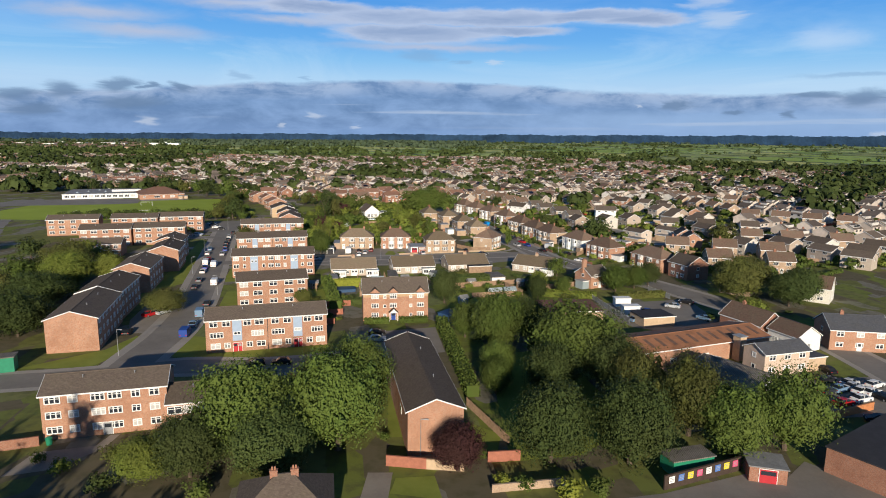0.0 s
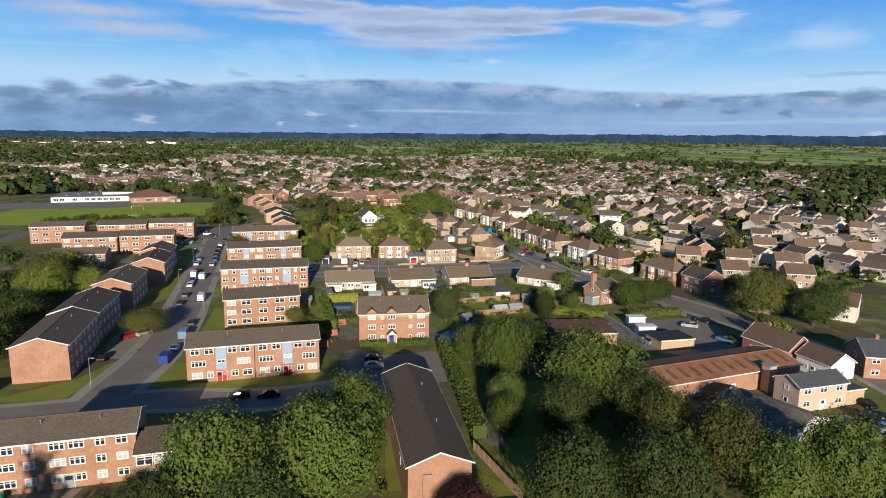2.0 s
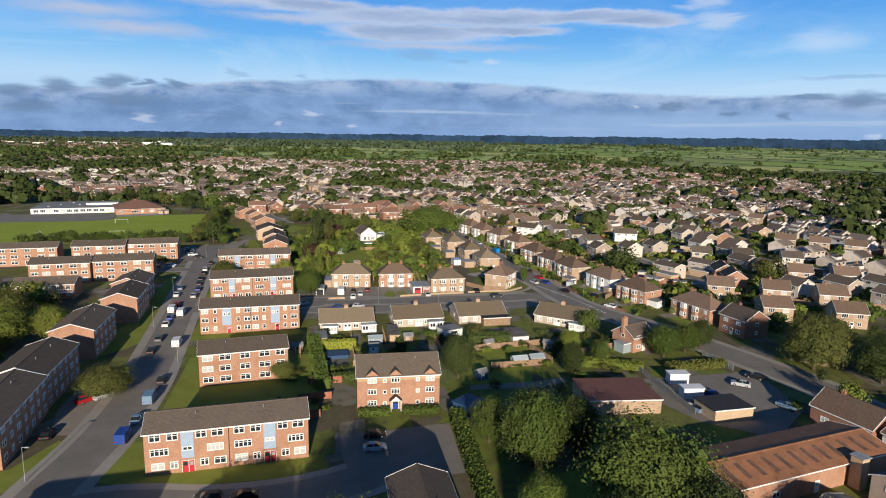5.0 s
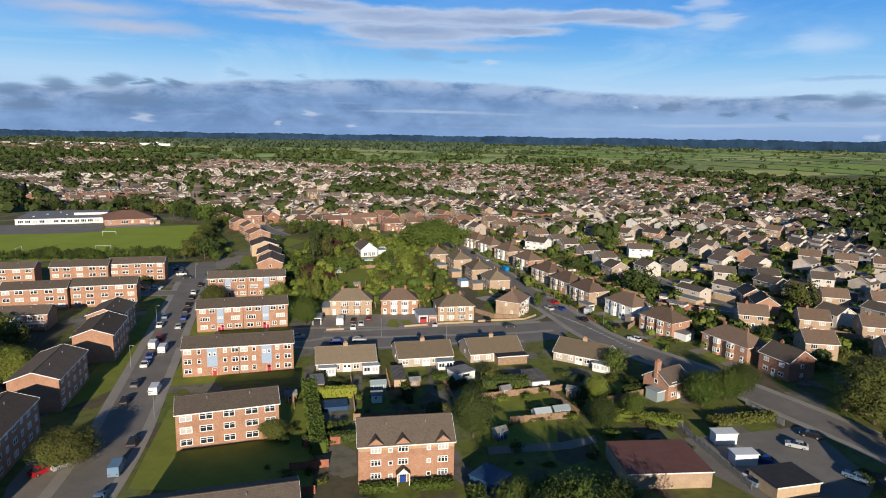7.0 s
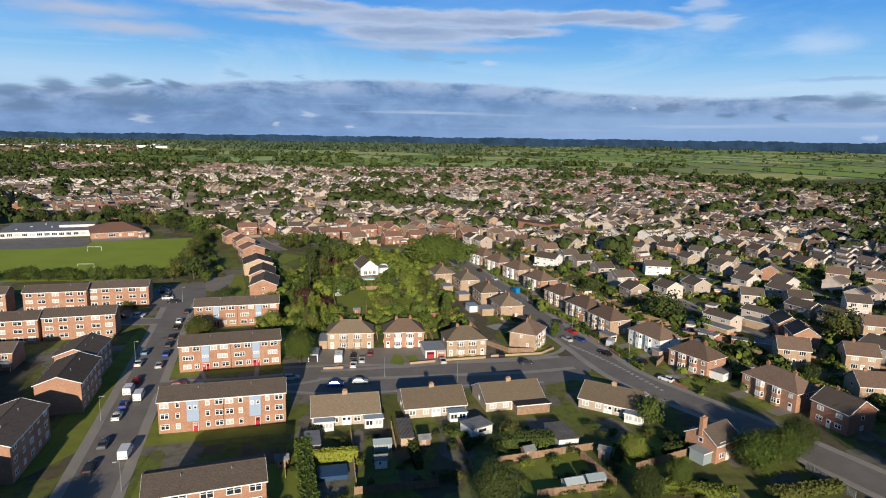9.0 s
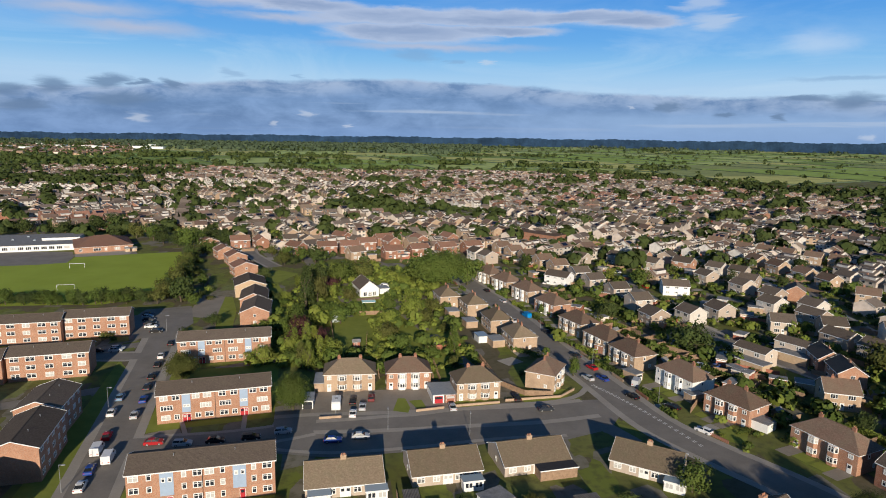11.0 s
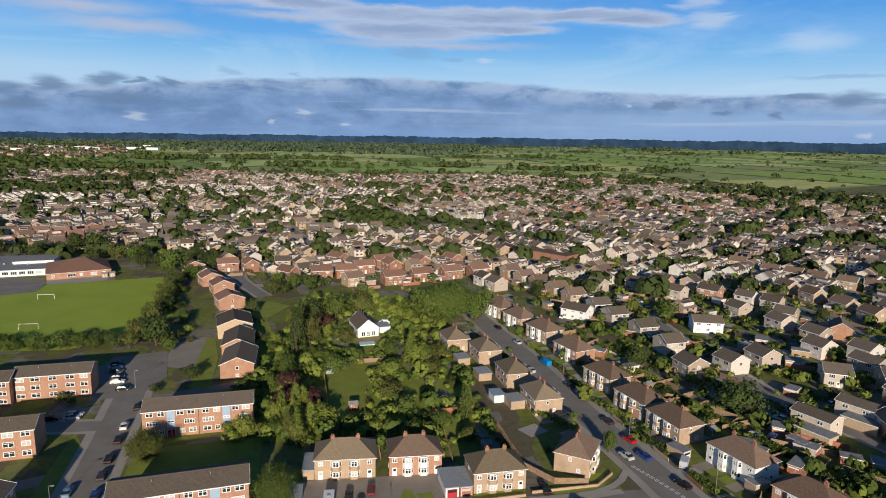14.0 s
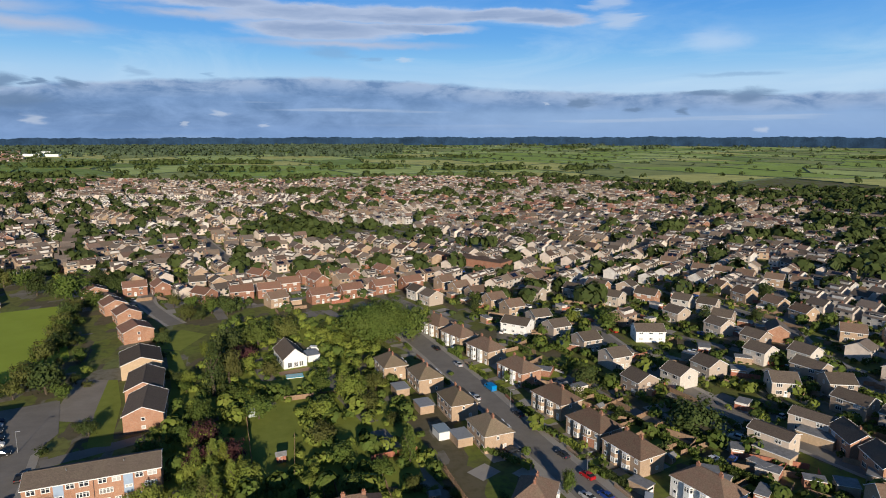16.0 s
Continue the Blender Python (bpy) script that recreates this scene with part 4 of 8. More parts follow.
def fence_mesh(seed):
    """One panel of upright boards, lapped in and out, in one piece."""
    me = Mesh()
    rnd = random.Random(seed)
    n = 12
    cols = []
    for k in range(n):
        y = 0.03 if k % 2 else -0.03
        cols += [(k * 1.8 / n, y), ((k + 1) * 1.8 / n, y)]
    top = [1.65 + (rnd.uniform(-0.04, 0.04)) for _ in range(n)]
    for i, (x, y) in enumerate(cols):
        me.v += [(x, y, 0.06), (x, y, top[i // 2])]
    for i in range(len(cols) - 1):
        me.f.append((2 * i, 2 * i + 2, 2 * i + 3, 2 * i + 1))
        me.m.append(0)
    return me


def fence(x0, y0, x1, y1, mat=None, label="", h=1.0):
    """A run of boarded panels with posts."""
    mat = mat or M_WOOD
    L = math.hypot(x1 - x0, y1 - y0)
    n = max(1, round(L / 1.8))
    ob = thing("fence", pose(x0, y0, 0, 0, 0, math.degrees(math.atan2(y1 - y0, x1 - x0))), label or "weathered wooden garden fence panels", "fence", "garden fences")
    pm = cached(("fp", mat.name), lambda: fence_mesh(3).data("fence_panel", [mat]))

    def post():
        me = Mesh()
        me.box(-0.06, -0.06, -0.1, 0.06, 0.06, 1.8)
        return me.data("post", [mat])
    for k in range(n):
        p = part("fence_panel", pm, ob)
        p.matrix_basis = Matrix.Translation((k * L / n, 0, 0)) @ Matrix.Diagonal((L / n / 1.8, 1, h, 1))
        q = part("post", cached(("post", mat.name), post), ob)
        q.matrix_basis = Matrix.Translation((k * L / n, 0, 0)) @ Matrix.Diagonal((1, 1, h, 1))
    return ob


# ---------------------------------------------------------------- vehicles
def car_body(estate):
    me = Mesh()
    prof = [(-2.1, 0.25), (-2.16, 0.55), (-2.1, 0.86), (-1.85, 0.98), (0.95, 0.98), (1.85, 0.84), (2.1, 0.62), (2.12, 0.3), (2.0, 0.22), (-2.0, 0.22)]
    n = len(prof)

    def ring(y, k):
        return [(x * (1 - 0.02 * k), y, z - (0.0 if z < 0.9 else 0.03 * k)) for x, z in prof]
    rows = [ring(-0.88, 1), ring(-0.80, 0), ring(0.80, 0), ring(0.88, 1)]
    for a, b in zip(rows, rows[1:]):
        for i in range(n):
            j = (i + 1) % n
            me.face([a[i], a[j], b[j], b[i]])
    me.face(rows[0][::-1])
    me.face(rows[3])
    x0, x1 = (-2.0, -1.75) if estate else (-1.75, -1.15)
    b = [(x0, -0.76, 0.96), (1.05, -0.76, 0.96), (1.05, 0.76, 0.96), (x0, 0.76, 0.96)]
    t = [(x1, -0.60, 1.42), (0.30, -0.60, 1.42), (0.30, 0.60, 1.42), (x1, 0.60, 1.42)]
    me.face([(p[0], p[1], p[2] + 0.0) for p in t])
    lid = [(x1 + 0.15, -0.5, 1.47), (0.15, -0.5, 1.47), (0.15, 0.5, 1.47), (x1 + 0.15, 0.5, 1.47)]
    me.face(lid)
    for i in range(4):
        j = (i + 1) % 4
        me.face([t[i], t[j], lid[j], lid[i]])
        me.face([b[i], b[j], t[j], t[i]], 1)
    for x in (-0.35,):
        for s in (-1, 1):
            me.box(x - 0.05, s * 0.69 - 0.075, 0.96, x + 0.05, s * 0.69 + 0.075, 1.40)
    return me.data("body", [M_PAINT, M_CARGLASS])


def van_body():
    me = Mesh()
    prof = [(-2.5, 0.3), (-2.5, 1.95), (-2.4, 2.08), (1.1, 2.08), (1.75, 1.35), (2.4, 1.1), (2.5, 0.6), (2.45, 0.3)]
    n = len(prof)
    rows = [[(x, y, z) for x, z in prof] for y in (-0.95, -0.93, 0.93, 0.95)]
    rows[0] = [(x, -0.95, z if z < 1.3 else z - 0.06) for x, z in prof]
    rows[3] = [(x, 0.95, z if z < 1.3 else z - 0.06) for x, z in prof]
    for a, b in zip(rows, rows[1:]):
        for i in range(n):
            j = (i + 1) % n
            me.face([a[i], a[j], b[j], b[i]])
    me.face(rows[0][::-1])
    me.face(rows[3])
    me.face([(1.13, -0.8, 2.06), (1.75, -0.85, 1.375), (1.75, 0.85, 1.375), (1.13, 0.8, 2.06)][::-1], 1)
    me.face([(1.145, -0.8, 2.07), (1.765, -0.85, 1.385), (1.765, 0.85, 1.385), (1.145, 0.8, 2.07)], 1)
    for s in (-1, 1):
        y = s * 0.957
        me.face([(0.35, y, 1.3), (1.55, y, 1.3), (1.1, y, 1.85), (0.35, y, 1.85)], 1)
    return me.data("body", [M_PAINT, M_CARGLASS])


def wheel_mesh():
    me = Mesh()
    n = 12
    for y, r, m in ((-0.1, 0.31, 0), (0.1, 0.31, 0)):
        ring = [(r * math.cos(2 * math.pi * k / n), y, r * math.sin(2 * math.pi * k / n)) for k in range(n)]
        me.face(ring if y > 0 else ring[::-1], m)
    for k in range(n):
        a, b = 2 * math.pi * k / n, 2 * math.pi * (k + 1) / n
        me.face([(0.31 * math.cos(a), -0.1, 0.31 * math.sin(a)), (0.31 * math.cos(b), -0.1, 0.31 * math.sin(b)), (0.31 * math.cos(b), 0.1, 0.31 * math.sin(b)), (0.31 * math.cos(a), 0.1, 0.31 * math.sin(a))], 0)
    return me.data("tyre", [M_TYRE])


def rim_mesh():
    me = Mesh()
    for y in (-0.105, 0.105):
        ring = [(0.2 * math.cos(2 * math.pi * k / 10), y, 0.2 * math.sin(2 * math.pi * k / 10)) for k in range(10)]
        me.face(ring if y > 0 else ring[::-1])
    return me.data("rim", [M_STEEL])


def light_mesh(mat):
    me = Mesh()
    me.box(-0.04, -0.17, -0.07, 0.04, 0.17, 0.07)
    return me.data("light", [mat])


M_TANW = plain("tan_wall", (0.52, 0.38, 0.25), 0.85, 0.12)
M_HEAD = plain("headlight_glass", (0.75, 0.76, 0.78), 0.15, 0.02)
M_TAIL = plain("tail_glass", (0.4, 0.02, 0.02), 0.25, 0.05)


def vehicle(x, y, ang, colour, word, kind="car", z=0.085):
    van = kind == "van"
    estate = kind == "estate"
    name = "van" if van else "car"
    ob = thing(name, pose(x, y, z, 0, 0, ang), f"{word} {'panel van' if van else 'car'} parked on the tarmac", name, "parked vehicles")
    body = cached(("car", kind), van_body if van else lambda: car_body(estate))
    part("body", body, ob, colour=colour)
    wx = 1.55 if van else 1.28
    ww = cached("wheel", wheel_mesh)
    for sx in (-1, 1):
        for sy in (-1, 1):
            w = part("tyre", ww, ob, pose(sx * wx, sy * (0.88 if van else 0.80), 0.31))
            part("rim", cached("rim", rim_mesh), w)
    fx = 2.44 if van else 2.09
    for sy in (-1, 1):
        part("headlight", cached("head", lambda: light_mesh(M_HEAD)), ob, pose(fx, sy * 0.62, 0.72 if not van else 0.85))
        part("tail_light", cached("tail", lambda: light_mesh(M_TAIL)), ob, pose(-fx - (0.06 if van else 0.02), sy * 0.66, 0.76))
    return ob


def lamp_mesh():
    me = Mesh()
    me.tube(0, 0, 0, 1.2, 0.09, 0.08, 8)
    me.tube(0, 0, 1.2, 6.0, 0.06, 0.04, 8)
    return me.data("pole", [M_STEEL])


def lamp_head():
    me = Mesh()
    me.box(-0.1, -0.9, 5.95, 0.1, 0.0, 6.02)
    me.box(-0.14, -1.2, 5.9, 0.14, -0.55, 6.06, 0, 0.03)
    return me.data("lantern", [M_LEAD])


def street_lamp(x, y, ang):
    ob = thing("street_lamp", pose(x, y, 0, 0, 0, ang), "grey steel street lamp on a tall pole", "street lamp", "street lamps")
    part("pole", cached("lamp_pole", lamp_mesh), ob)
    part("lantern", cached("lamp_head", lamp_head), ob)
    return ob


# ---------------------------------------------------------------- the place
ground()
# flats east of the estate road
flats(-48.6, 135.6, 14.6, 26.5, "stair")
flats(-52.7, 173.3, 17.5, 19.4, "five")
flats(-65.4, 210.9, 12.8, 27.2, "rear")
flats(-74.5, 247.5, 15.5, 27.2, "stair")
flats(-84.6, 288.4, 13.0, 27.8, "stair")

# flats west of the estate road, gable ends to the south
flats(-73.0, 137.6, 103.5, 23.5, "side", D=10.6)
flats(-79.0, 161.3, 101.0, 19.5, "side", D=10.6)
flats(-84.2, 190.6, 101.0, 19.0, "side", D=10.2)
flats(-87.3, 221.5, 103.0, 17.5, "side", D=9.8)
flats(-93.5, 240.5, 100.0, 14.0, "side", D=9.8)
# flats by the playing field
flats(-150.8, 304.0, 13.5, 20.6, "five")
flats(-131.7, 311.5, 13.5, 20.8, "five")
flats(-126.5, 273.5, 15.5, 20.8, "five")
flats(-146.0, 266.5, 15.5, 20.0, "five")
flats(-176.9, 296.5, 15.0, 22.0, "five")
flats(-138.2, 244.5, 13.0, 18.5, "mixed", eave=5.0, label="two-storey brick apartment block with a long balcony and grey roof")
# flats and houses in the foreground
flats(-60.3, 94.8, 14.5, 18.4, "mixed")
flats(-41.9, 97.5, 14.5, 13.0, "five", eave=5.0, label="two-storey orange brick wing of flats with a low grey roof")
flats(6.0, 91.2, 99.3, 33.5, "side", D=8.7, eave=7.2, rise=1.7, label="long brick apartment block with grey roof, gable end to the garden")
o = flats(-16.4, 161.4, 8.0, 17.2, "plain", D=9.5, eave=7.4, rise=3.0, label="orange brick apartment house with three gablets and a blue front door")

# bungalows and semi-detached houses
bungalow(-32.6, 214.6, 10.0, 15.6, 11.0)
bungalow(-11.5, 219.2, 11.5, 15.0, 11.0)
bungalow(8.1, 223.2, 13.0, 15.2, 11.0)
bungalow(31.7, 226.6, -31.0, 14.5, 11.0)
semi(-36.8, 268.4, 5.0, 14.2, label="buff brick semi-detached pair with grey-brown hipped roof")
semi(-19.4, 270.0, 6.0, 12.6, roof=M_ROOF_BR, wall=M_BRICK, label="orange brick semi-detached pair with brown hipped roof and white bays", trim=M_WHITE)
semi(0.1, 262.4, 10.0, 12.4, label="buff brick semi-detached pair with white lower bays and red garage")
semi(28.2, 268.5, 62.0, 11.0, 8.6, roof=M_ROOF_BR, label="buff brick corner house with brown hipped roof")

# east side of the avenue
semi(60.7, 277.3, -66.5, 14.0, roof=M_ROOF_BR, wall=M_RENDER, colour=(0.75, 0.73, 0.68), label="white rendered semi-detached pair with brown hipped roof", trim=M_WHITE)
semi(66.5, 257.5, -60.0, 13.0, roof=M_ROOF_BR, wall=M_BRICK)
semi(79.0, 238.2, -67.0, 16.0, roof=M_ROOF_BR, wall=M_BRICK)
gabled(86.9, 220.2, -71.0, 9.7, 9.0, 5.3, 2.7, M_BRICK3, M_ROOF, "red brick corner house with a grey slate roof", None, "house", True, 2, "")
for k, (x, y, a) in enumerate(((52.2, 297.2, -70), (47.5, 311.8, -68), (42.9, 330.4, -66), (38.3, 356.3, -65), (31.7, 378.7, -64), (24.5, 396, -64), (18, 412, -62))):
    semi(x, y, a, 13.2, 8.6, roof=M_ROOF_BR, wall=M_BRICK2 if k != 3 else M_BRICK, trim=M_WHITE if k > 2 else None)
# west side of the avenue
for x, y, a in ((29.9, 304.5, 103), (24.5, 324.5, 103), (17.5, 346.0, 104), (7.0, 358.5, 104)):
    semi(x, y, a, 11.5, 8.6, roof=M_ROOF_TAN, wall=M_BRICK2)

# roads
road("road", [(-61, 112), (-62, 132), (-62.5, 150), (-66, 175), (-73, 205), (-81.5, 240), (-92, 283), (-100, 315), (-106, 335)], 8.5, "grey asphalt estate road lined with parked cars", 2.2)
road("road", [(-140, 108), (-100, 116), (-72, 121), (-51, 127.5), (-36, 127.5), (-21, 131), (-8, 139), (-4, 146)], 8.0, "asphalt side road in front of the flats", 1.8)
road("road", [(-46, 247), (-37, 248.5), (-17, 250), (3, 252.5), (20, 254.5), (36, 258.5)], 8.0, "short asphalt road between bungalows and semis", 2.0)
road("road", [(93, 168), (87.5, 182), (79, 200), (69, 218.5), (58, 235), (50, 250), (44, 275), (39, 295), (33, 322), (27, 352), (18, 389), (10, 420)], 9.0, "wide asphalt avenue curving between semi-detached houses", 2.2)
patch("car_park", [(-120, 350), (-120, 334), (-110, 312), (-97, 318), (-95, 332), (-104, 356)], M_ROAD, 0.07, "asphalt turning head with parked cars", "car park")
patch("car_park", [(-19.5, 150), (2.5, 156), (4.5, 137), (-14, 133)], M_ROAD, 0.072, "asphalt parking court before the brick flats", "car park")
patch("pitch", [(-260, 352), (-189, 352), (-141, 357), (-123, 372), (-117, 397), (-138, 445), (-152, 476), (-178, 465.5), (-203, 455), (-199.5, 440), (-212, 433), (-260, 421)], M_PITCH, 0.03, "mown green playing field with goals", "playing field")
for q in ([(-56, 160), (-61.5, 192), (-30, 200), (-24, 158)], [(-67, 205), (-73, 240), (-45, 246), (-38, 212)], [(-76, 243), (-84, 283), (-54, 290), (-47, 252)]):
    patch("lawn", q, M_LAWN, 0.03, "mown lawn between the blocks of flats", "lawn")


# ---------------------------------------------------------------- the estate beyond
TAKEN = collections.defaultdict(list)          # (x, y, radius) of all that stands, by squares of 30 m


def claim(x, y, r):
    for i in range(int((x - r - 12) // 30), int((x + r + 12) // 30) + 1):
        for j in range(int((y - r - 12) // 30), int((y + r + 12) // 30) + 1):
            TAKEN[i, j].append((x, y, r))


def free(x, y, r):
    return all((x - a) ** 2 + (y - b) ** 2 > (r + c) ** 2 for a, b, c in TAKEN[x // 30, y // 30])


for ob in list(scene.collection.objects):
    if ob.type == "EMPTY" and ob.parent is None and ob.name.split(".")[0] in ("apartment_block", "bungalow", "semi_detached_house"):
        w = [c for c in ob.children if c.name.startswith("wall")][0]
        bb = [Vector(q) for q in w.bound_box]
        W_, D_ = bb[6].x, bb[6].y
        for f in ((0.25, 0.75) if W_ > 12 else (0.5,)):
            p = ob.matrix_basis @ Vector((W_ * f, D_ / 2, 0))
            claim(p.x, p.y, D_ * 0.62)


# streets of the estate
for pts, w in (([(93, 420), (94, 384), (96, 356), (100, 326), (112, 290), (125, 262)], 6.5), ([(64, 839), (56, 740), (57, 700), (78, 630), (116, 540), (150, 470), (172, 425), (180, 395)], 7.0),
               ([(-88, 436), (-100, 455), (-112, 478), (-118, 505)], 6.0), ([(-118, 505), (-70, 530), (-47, 523), (10, 538), (60, 520), (110, 520)], 6.5), ([(-130, 690), (-100, 610), (-70, 530)], 6.5), ([(-250, 610), (-215, 680), (-195, 760), (-200, 840)], 7.0),
               ([(180, 560), (215, 600), (260, 660), (330, 720)], 6.5), ([(160, 290), (165, 340), (175, 380), (215, 445), (260, 520)], 6.5)):
    for q in road("road", pts, w, "grey asphalt street of the estate", 1.6)[::2]:
        claim(q.x, q.y, 4.5)
for q in ((-33, 390), (98, 384), (108, 384), (56, 402), (98, 286), (105, 284), (116, 300), (120, 298), (60, 200), (118, 185), (92, 142), (100, 140), (-240, 490), (-215, 490), (-190, 485), (58, 550), (72, 535)):
    claim(q[0], q[1], 8)


KINDS = dict(
    cream=(M_RENDER, M_ROOF, (0.52, 0.43, 0.35), 8.6, 8.6, 4.9, 2.3, "cream-walled gabled house with a grey-brown tiled roof"),
    buff=(M_BRICK2, M_ROOF_BR, None, 9.6, 8.4, 4.7, 2.6, "buff brick gabled house with a brown tiled roof"),
    red=(M_BRICK3, M_ROOF_RED, None, 11.5, 8.0, 4.9, 2.5, "red brick gabled house with a red tiled roof"),
    brick=(M_BRICK, M_ROOF, None, 11.0, 7.8, 4.9, 2.5, "orange brick gabled house with a dark tiled roof"),
    brown=(M_BRICK2, M_ROOF_BR, None, 9.0, 8.4, 4.9, 2.7, "brown-roofed brick gabled house with white windows"),
    white=(M_RENDER, M_ROOF, (0.64, 0.60, 0.54), 10.5, 8.0, 4.8, 1.9, "white-fronted terraced house with a low grey roof"))
PROTO = {}


FAR = Mesh()
FAR_MATS = dict(cream=(0, 3), buff=(1, 4), red=(2, 6), brick=(7, 3), brown=(1, 4), white=(8, 3))


def joined_house(x, y, ang, kind, W, D, e, r, tone=0):
    """A house far off, joined with its neighbours: walls, roof, windows and white gable edges."""
    a = radians(ang)
    c, s = math.cos(a), math.sin(a)
    q = lambda u, v, z: (x + u * c - v * s, y + u * s + v * c, z)
    wm, rm = FAR_MATS[kind]
    if tone:
        rm = (3, 4, 5)[tone % 3]
    u, v = W / 2, D / 2
    me = FAR
    me.face([q(-u, -v, 0), q(u, -v, 0), q(u, -v, e), q(-u, -v, e)], wm)
    me.face([q(u, v, 0), q(-u, v, 0), q(-u, v, e), q(u, v, e)], wm)
    for k in (-1, 1):
        me.face([q(k * u, -v, 0), q(k * u, v, 0), q(k * u, v, e), q(k * u, 0, e + r), q(k * u, -v, e)], wm)
        me.face([q(-u - 0.3, k * (v + 0.4), e - 0.2), q(u + 0.3, k * (v + 0.4), e - 0.2), q(u + 0.3, 0, e + r), q(-u - 0.3, 0, e + r)], rm)
        for k2 in (-1, 1):
            me.face([q(k * (u + 0.32), k2 * (v + 0.4), e - 0.45), q(k * (u + 0.32), 0, e + r - 0.25), q(k * (u + 0.32), 0, e + r), q(k * (u + 0.32), k2 * (v + 0.4), e - 0.2)], 8)
        for z in (0.9, 3.2):
            for k2 in (-0.62, 0.25):
                w = 1.9
                me.face([q(k2 * u, k * (v + 0.04), z), q(k2 * u + w, k * (v + 0.04), z), q(k2 * u + w, k * (v + 0.04), z + 1.3), q(k2 * u, k * (v + 0.04), z + 1.3)], 8)
                me.face([q(k2 * u + 0.2, k * (v + 0.07), z + 0.2), q(k2 * u + w - 0.2, k * (v + 0.07), z + 0.2), q(k2 * u + w - 0.2, k * (v + 0.07), z + 1.15), q(k2 * u + 0.2, k * (v + 0.07), z + 1.15)], 9)


def roof_extras(x, y, ang, W, D, e, r, rnd):
    """Boxy dormers with a white face, chimneys and dark solar panels on the roofs far off."""
    a = radians(ang)
    c, s = math.cos(a), math.sin(a)
    q = lambda u, v, z: (x + u * c - v * s, y + u * s + v * c, z)
    me, v = FAR, D / 2
    pick = rnd.random()
    k = 1 if c < 0 else -1                                  # the slope towards the south
    at = lambda f: (k * v * (1 - f), e + r * f)             # up the slope: 0 at the eaves, 1 at the ridge
    if pick < 0.42:
        w = W * rnd.uniform(0.26, 0.40)
        (y0, z0), (y1, z1) = at(0.22), at(0.86)
        me.face([q(-w, y0, z0 - 0.1), q(w, y0, z0 - 0.1), q(w, y0, z1), q(-w, y0, z1)], 8)
        me.face([q(-w + 0.3, y0 + k * 0.03, z0 + 0.35), q(w - 0.3, y0 + k * 0.03, z0 + 0.35), q(w - 0.3, y0 + k * 0.03, z1 - 0.25), q(-w + 0.3, y0 + k * 0.03, z1 - 0.25)], 9 if pick < 0.2 else 8)
        me.face([q(-w - 0.15, y0 + k * 0.2, z1), q(w + 0.15, y0 + k * 0.2, z1), q(w + 0.15, y1, z1 + 0.06), q(-w - 0.15, y1, z1 + 0.06)], 3)
        for p in (-w, w):
            me.face([q(p, y0, z0 - 0.1), q(p, y0, z1), q(p, y1, z1)], 8)
    elif pick < 0.52:
        w = W * 0.3
        (y0, z0), (y1, z1) = at(0.2), at(0.8)
        me.face([q(-w, y0, z0 + 0.12), q(w, y0, z0 + 0.12), q(w, y1, z1 + 0.12), q(-w, y1, z1 + 0.12)], 10)
    if rnd.random() < 0.4:
        u = W * rnd.choice((-0.4, 0.38))
        b = [q(u + i, j, 0) for i, j in ((-0.4, -0.3), (0.4, -0.3), (0.4, 0.3), (-0.4, 0.3))]
        for i in range(4):
            p0, p1 = b[i], b[(i + 1) % 4]
            me.face([(*p0[:2], e + r - 0.4), (*p1[:2], e + r - 0.4), (*p1[:2], e + r + 0.9), (*p0[:2], e + r + 0.9)], 2)
        me.face([(*p[:2], e + r + 0.9) for p in b], 2)


EXTRA = random.Random(99)
SINGLE = 0


def estate_house(kind, x, y, ang, end=False):
    """A house of the outer estate; end: turned with its gable to the front."""
    wall, roof, colour, W, D, eave, rise, label = KINDS[kind]
    m = pose(x, y, 0, 0, 0, ang + (90 if end else 0)) @ Matrix.Translation((-W / 2, -D / 2, 0))
    claim(x, y, max(W, D) * 0.6)
    global SINGLE
    if y > 530 or SINGLE >= 85:
        roof_extras(x, y, ang + (90 if end else 0), W, D, eave, rise, EXTRA)
        return joined_house(x, y, ang + (90 if end else 0), kind, W, D, eave, rise)
    SINGLE += 1
    if kind in PROTO:
        ob = copy_thing(PROTO[kind], m)
        for c in ob.children:
            if colour and c.name.startswith("wall"):
                c.color = (*((0.43, 0.345, 0.275), (0.51, 0.425, 0.35), (0.37, 0.285, 0.22), (0.60, 0.545, 0.48), (0.45, 0.37, 0.305))[SINGLE % 5], 1)
        return ob
    ob = shell("house", m, W, D, eave, rise, False, wall, roof, label, "house", "estate houses", colour=colour)
    u, v = cached("wu1", lambda: window_unit(1.9, 1.3, 3)), cached("wu2", lambda: window_unit(1.2, 1.2, 2))
    for z in (0.85, 3.3):
        for face in "fb":
            part("window", u, ob, on_face(face, W * 0.26, z, W, D))
            part("window", u if z > 3 or face == "b" else v, ob, on_face(face, W * 0.74, z, W, D))
    part("window", v, ob, on_face("l", D * 0.5, 3.3, W, D))
    part("window", v, ob, on_face("r", D * 0.5, 3.3, W, D))
    door(ob, "f", W * 0.5, W, D, M_WHITE)
    if kind in ("buff", "brown", "brick"):
        chimney(ob, W * 0.3, D / 2, eave + rise - 0.1, M_BRICK3, 0.9, 0.8, 0.5, 2)
    PROTO[kind] = ob
    return ob


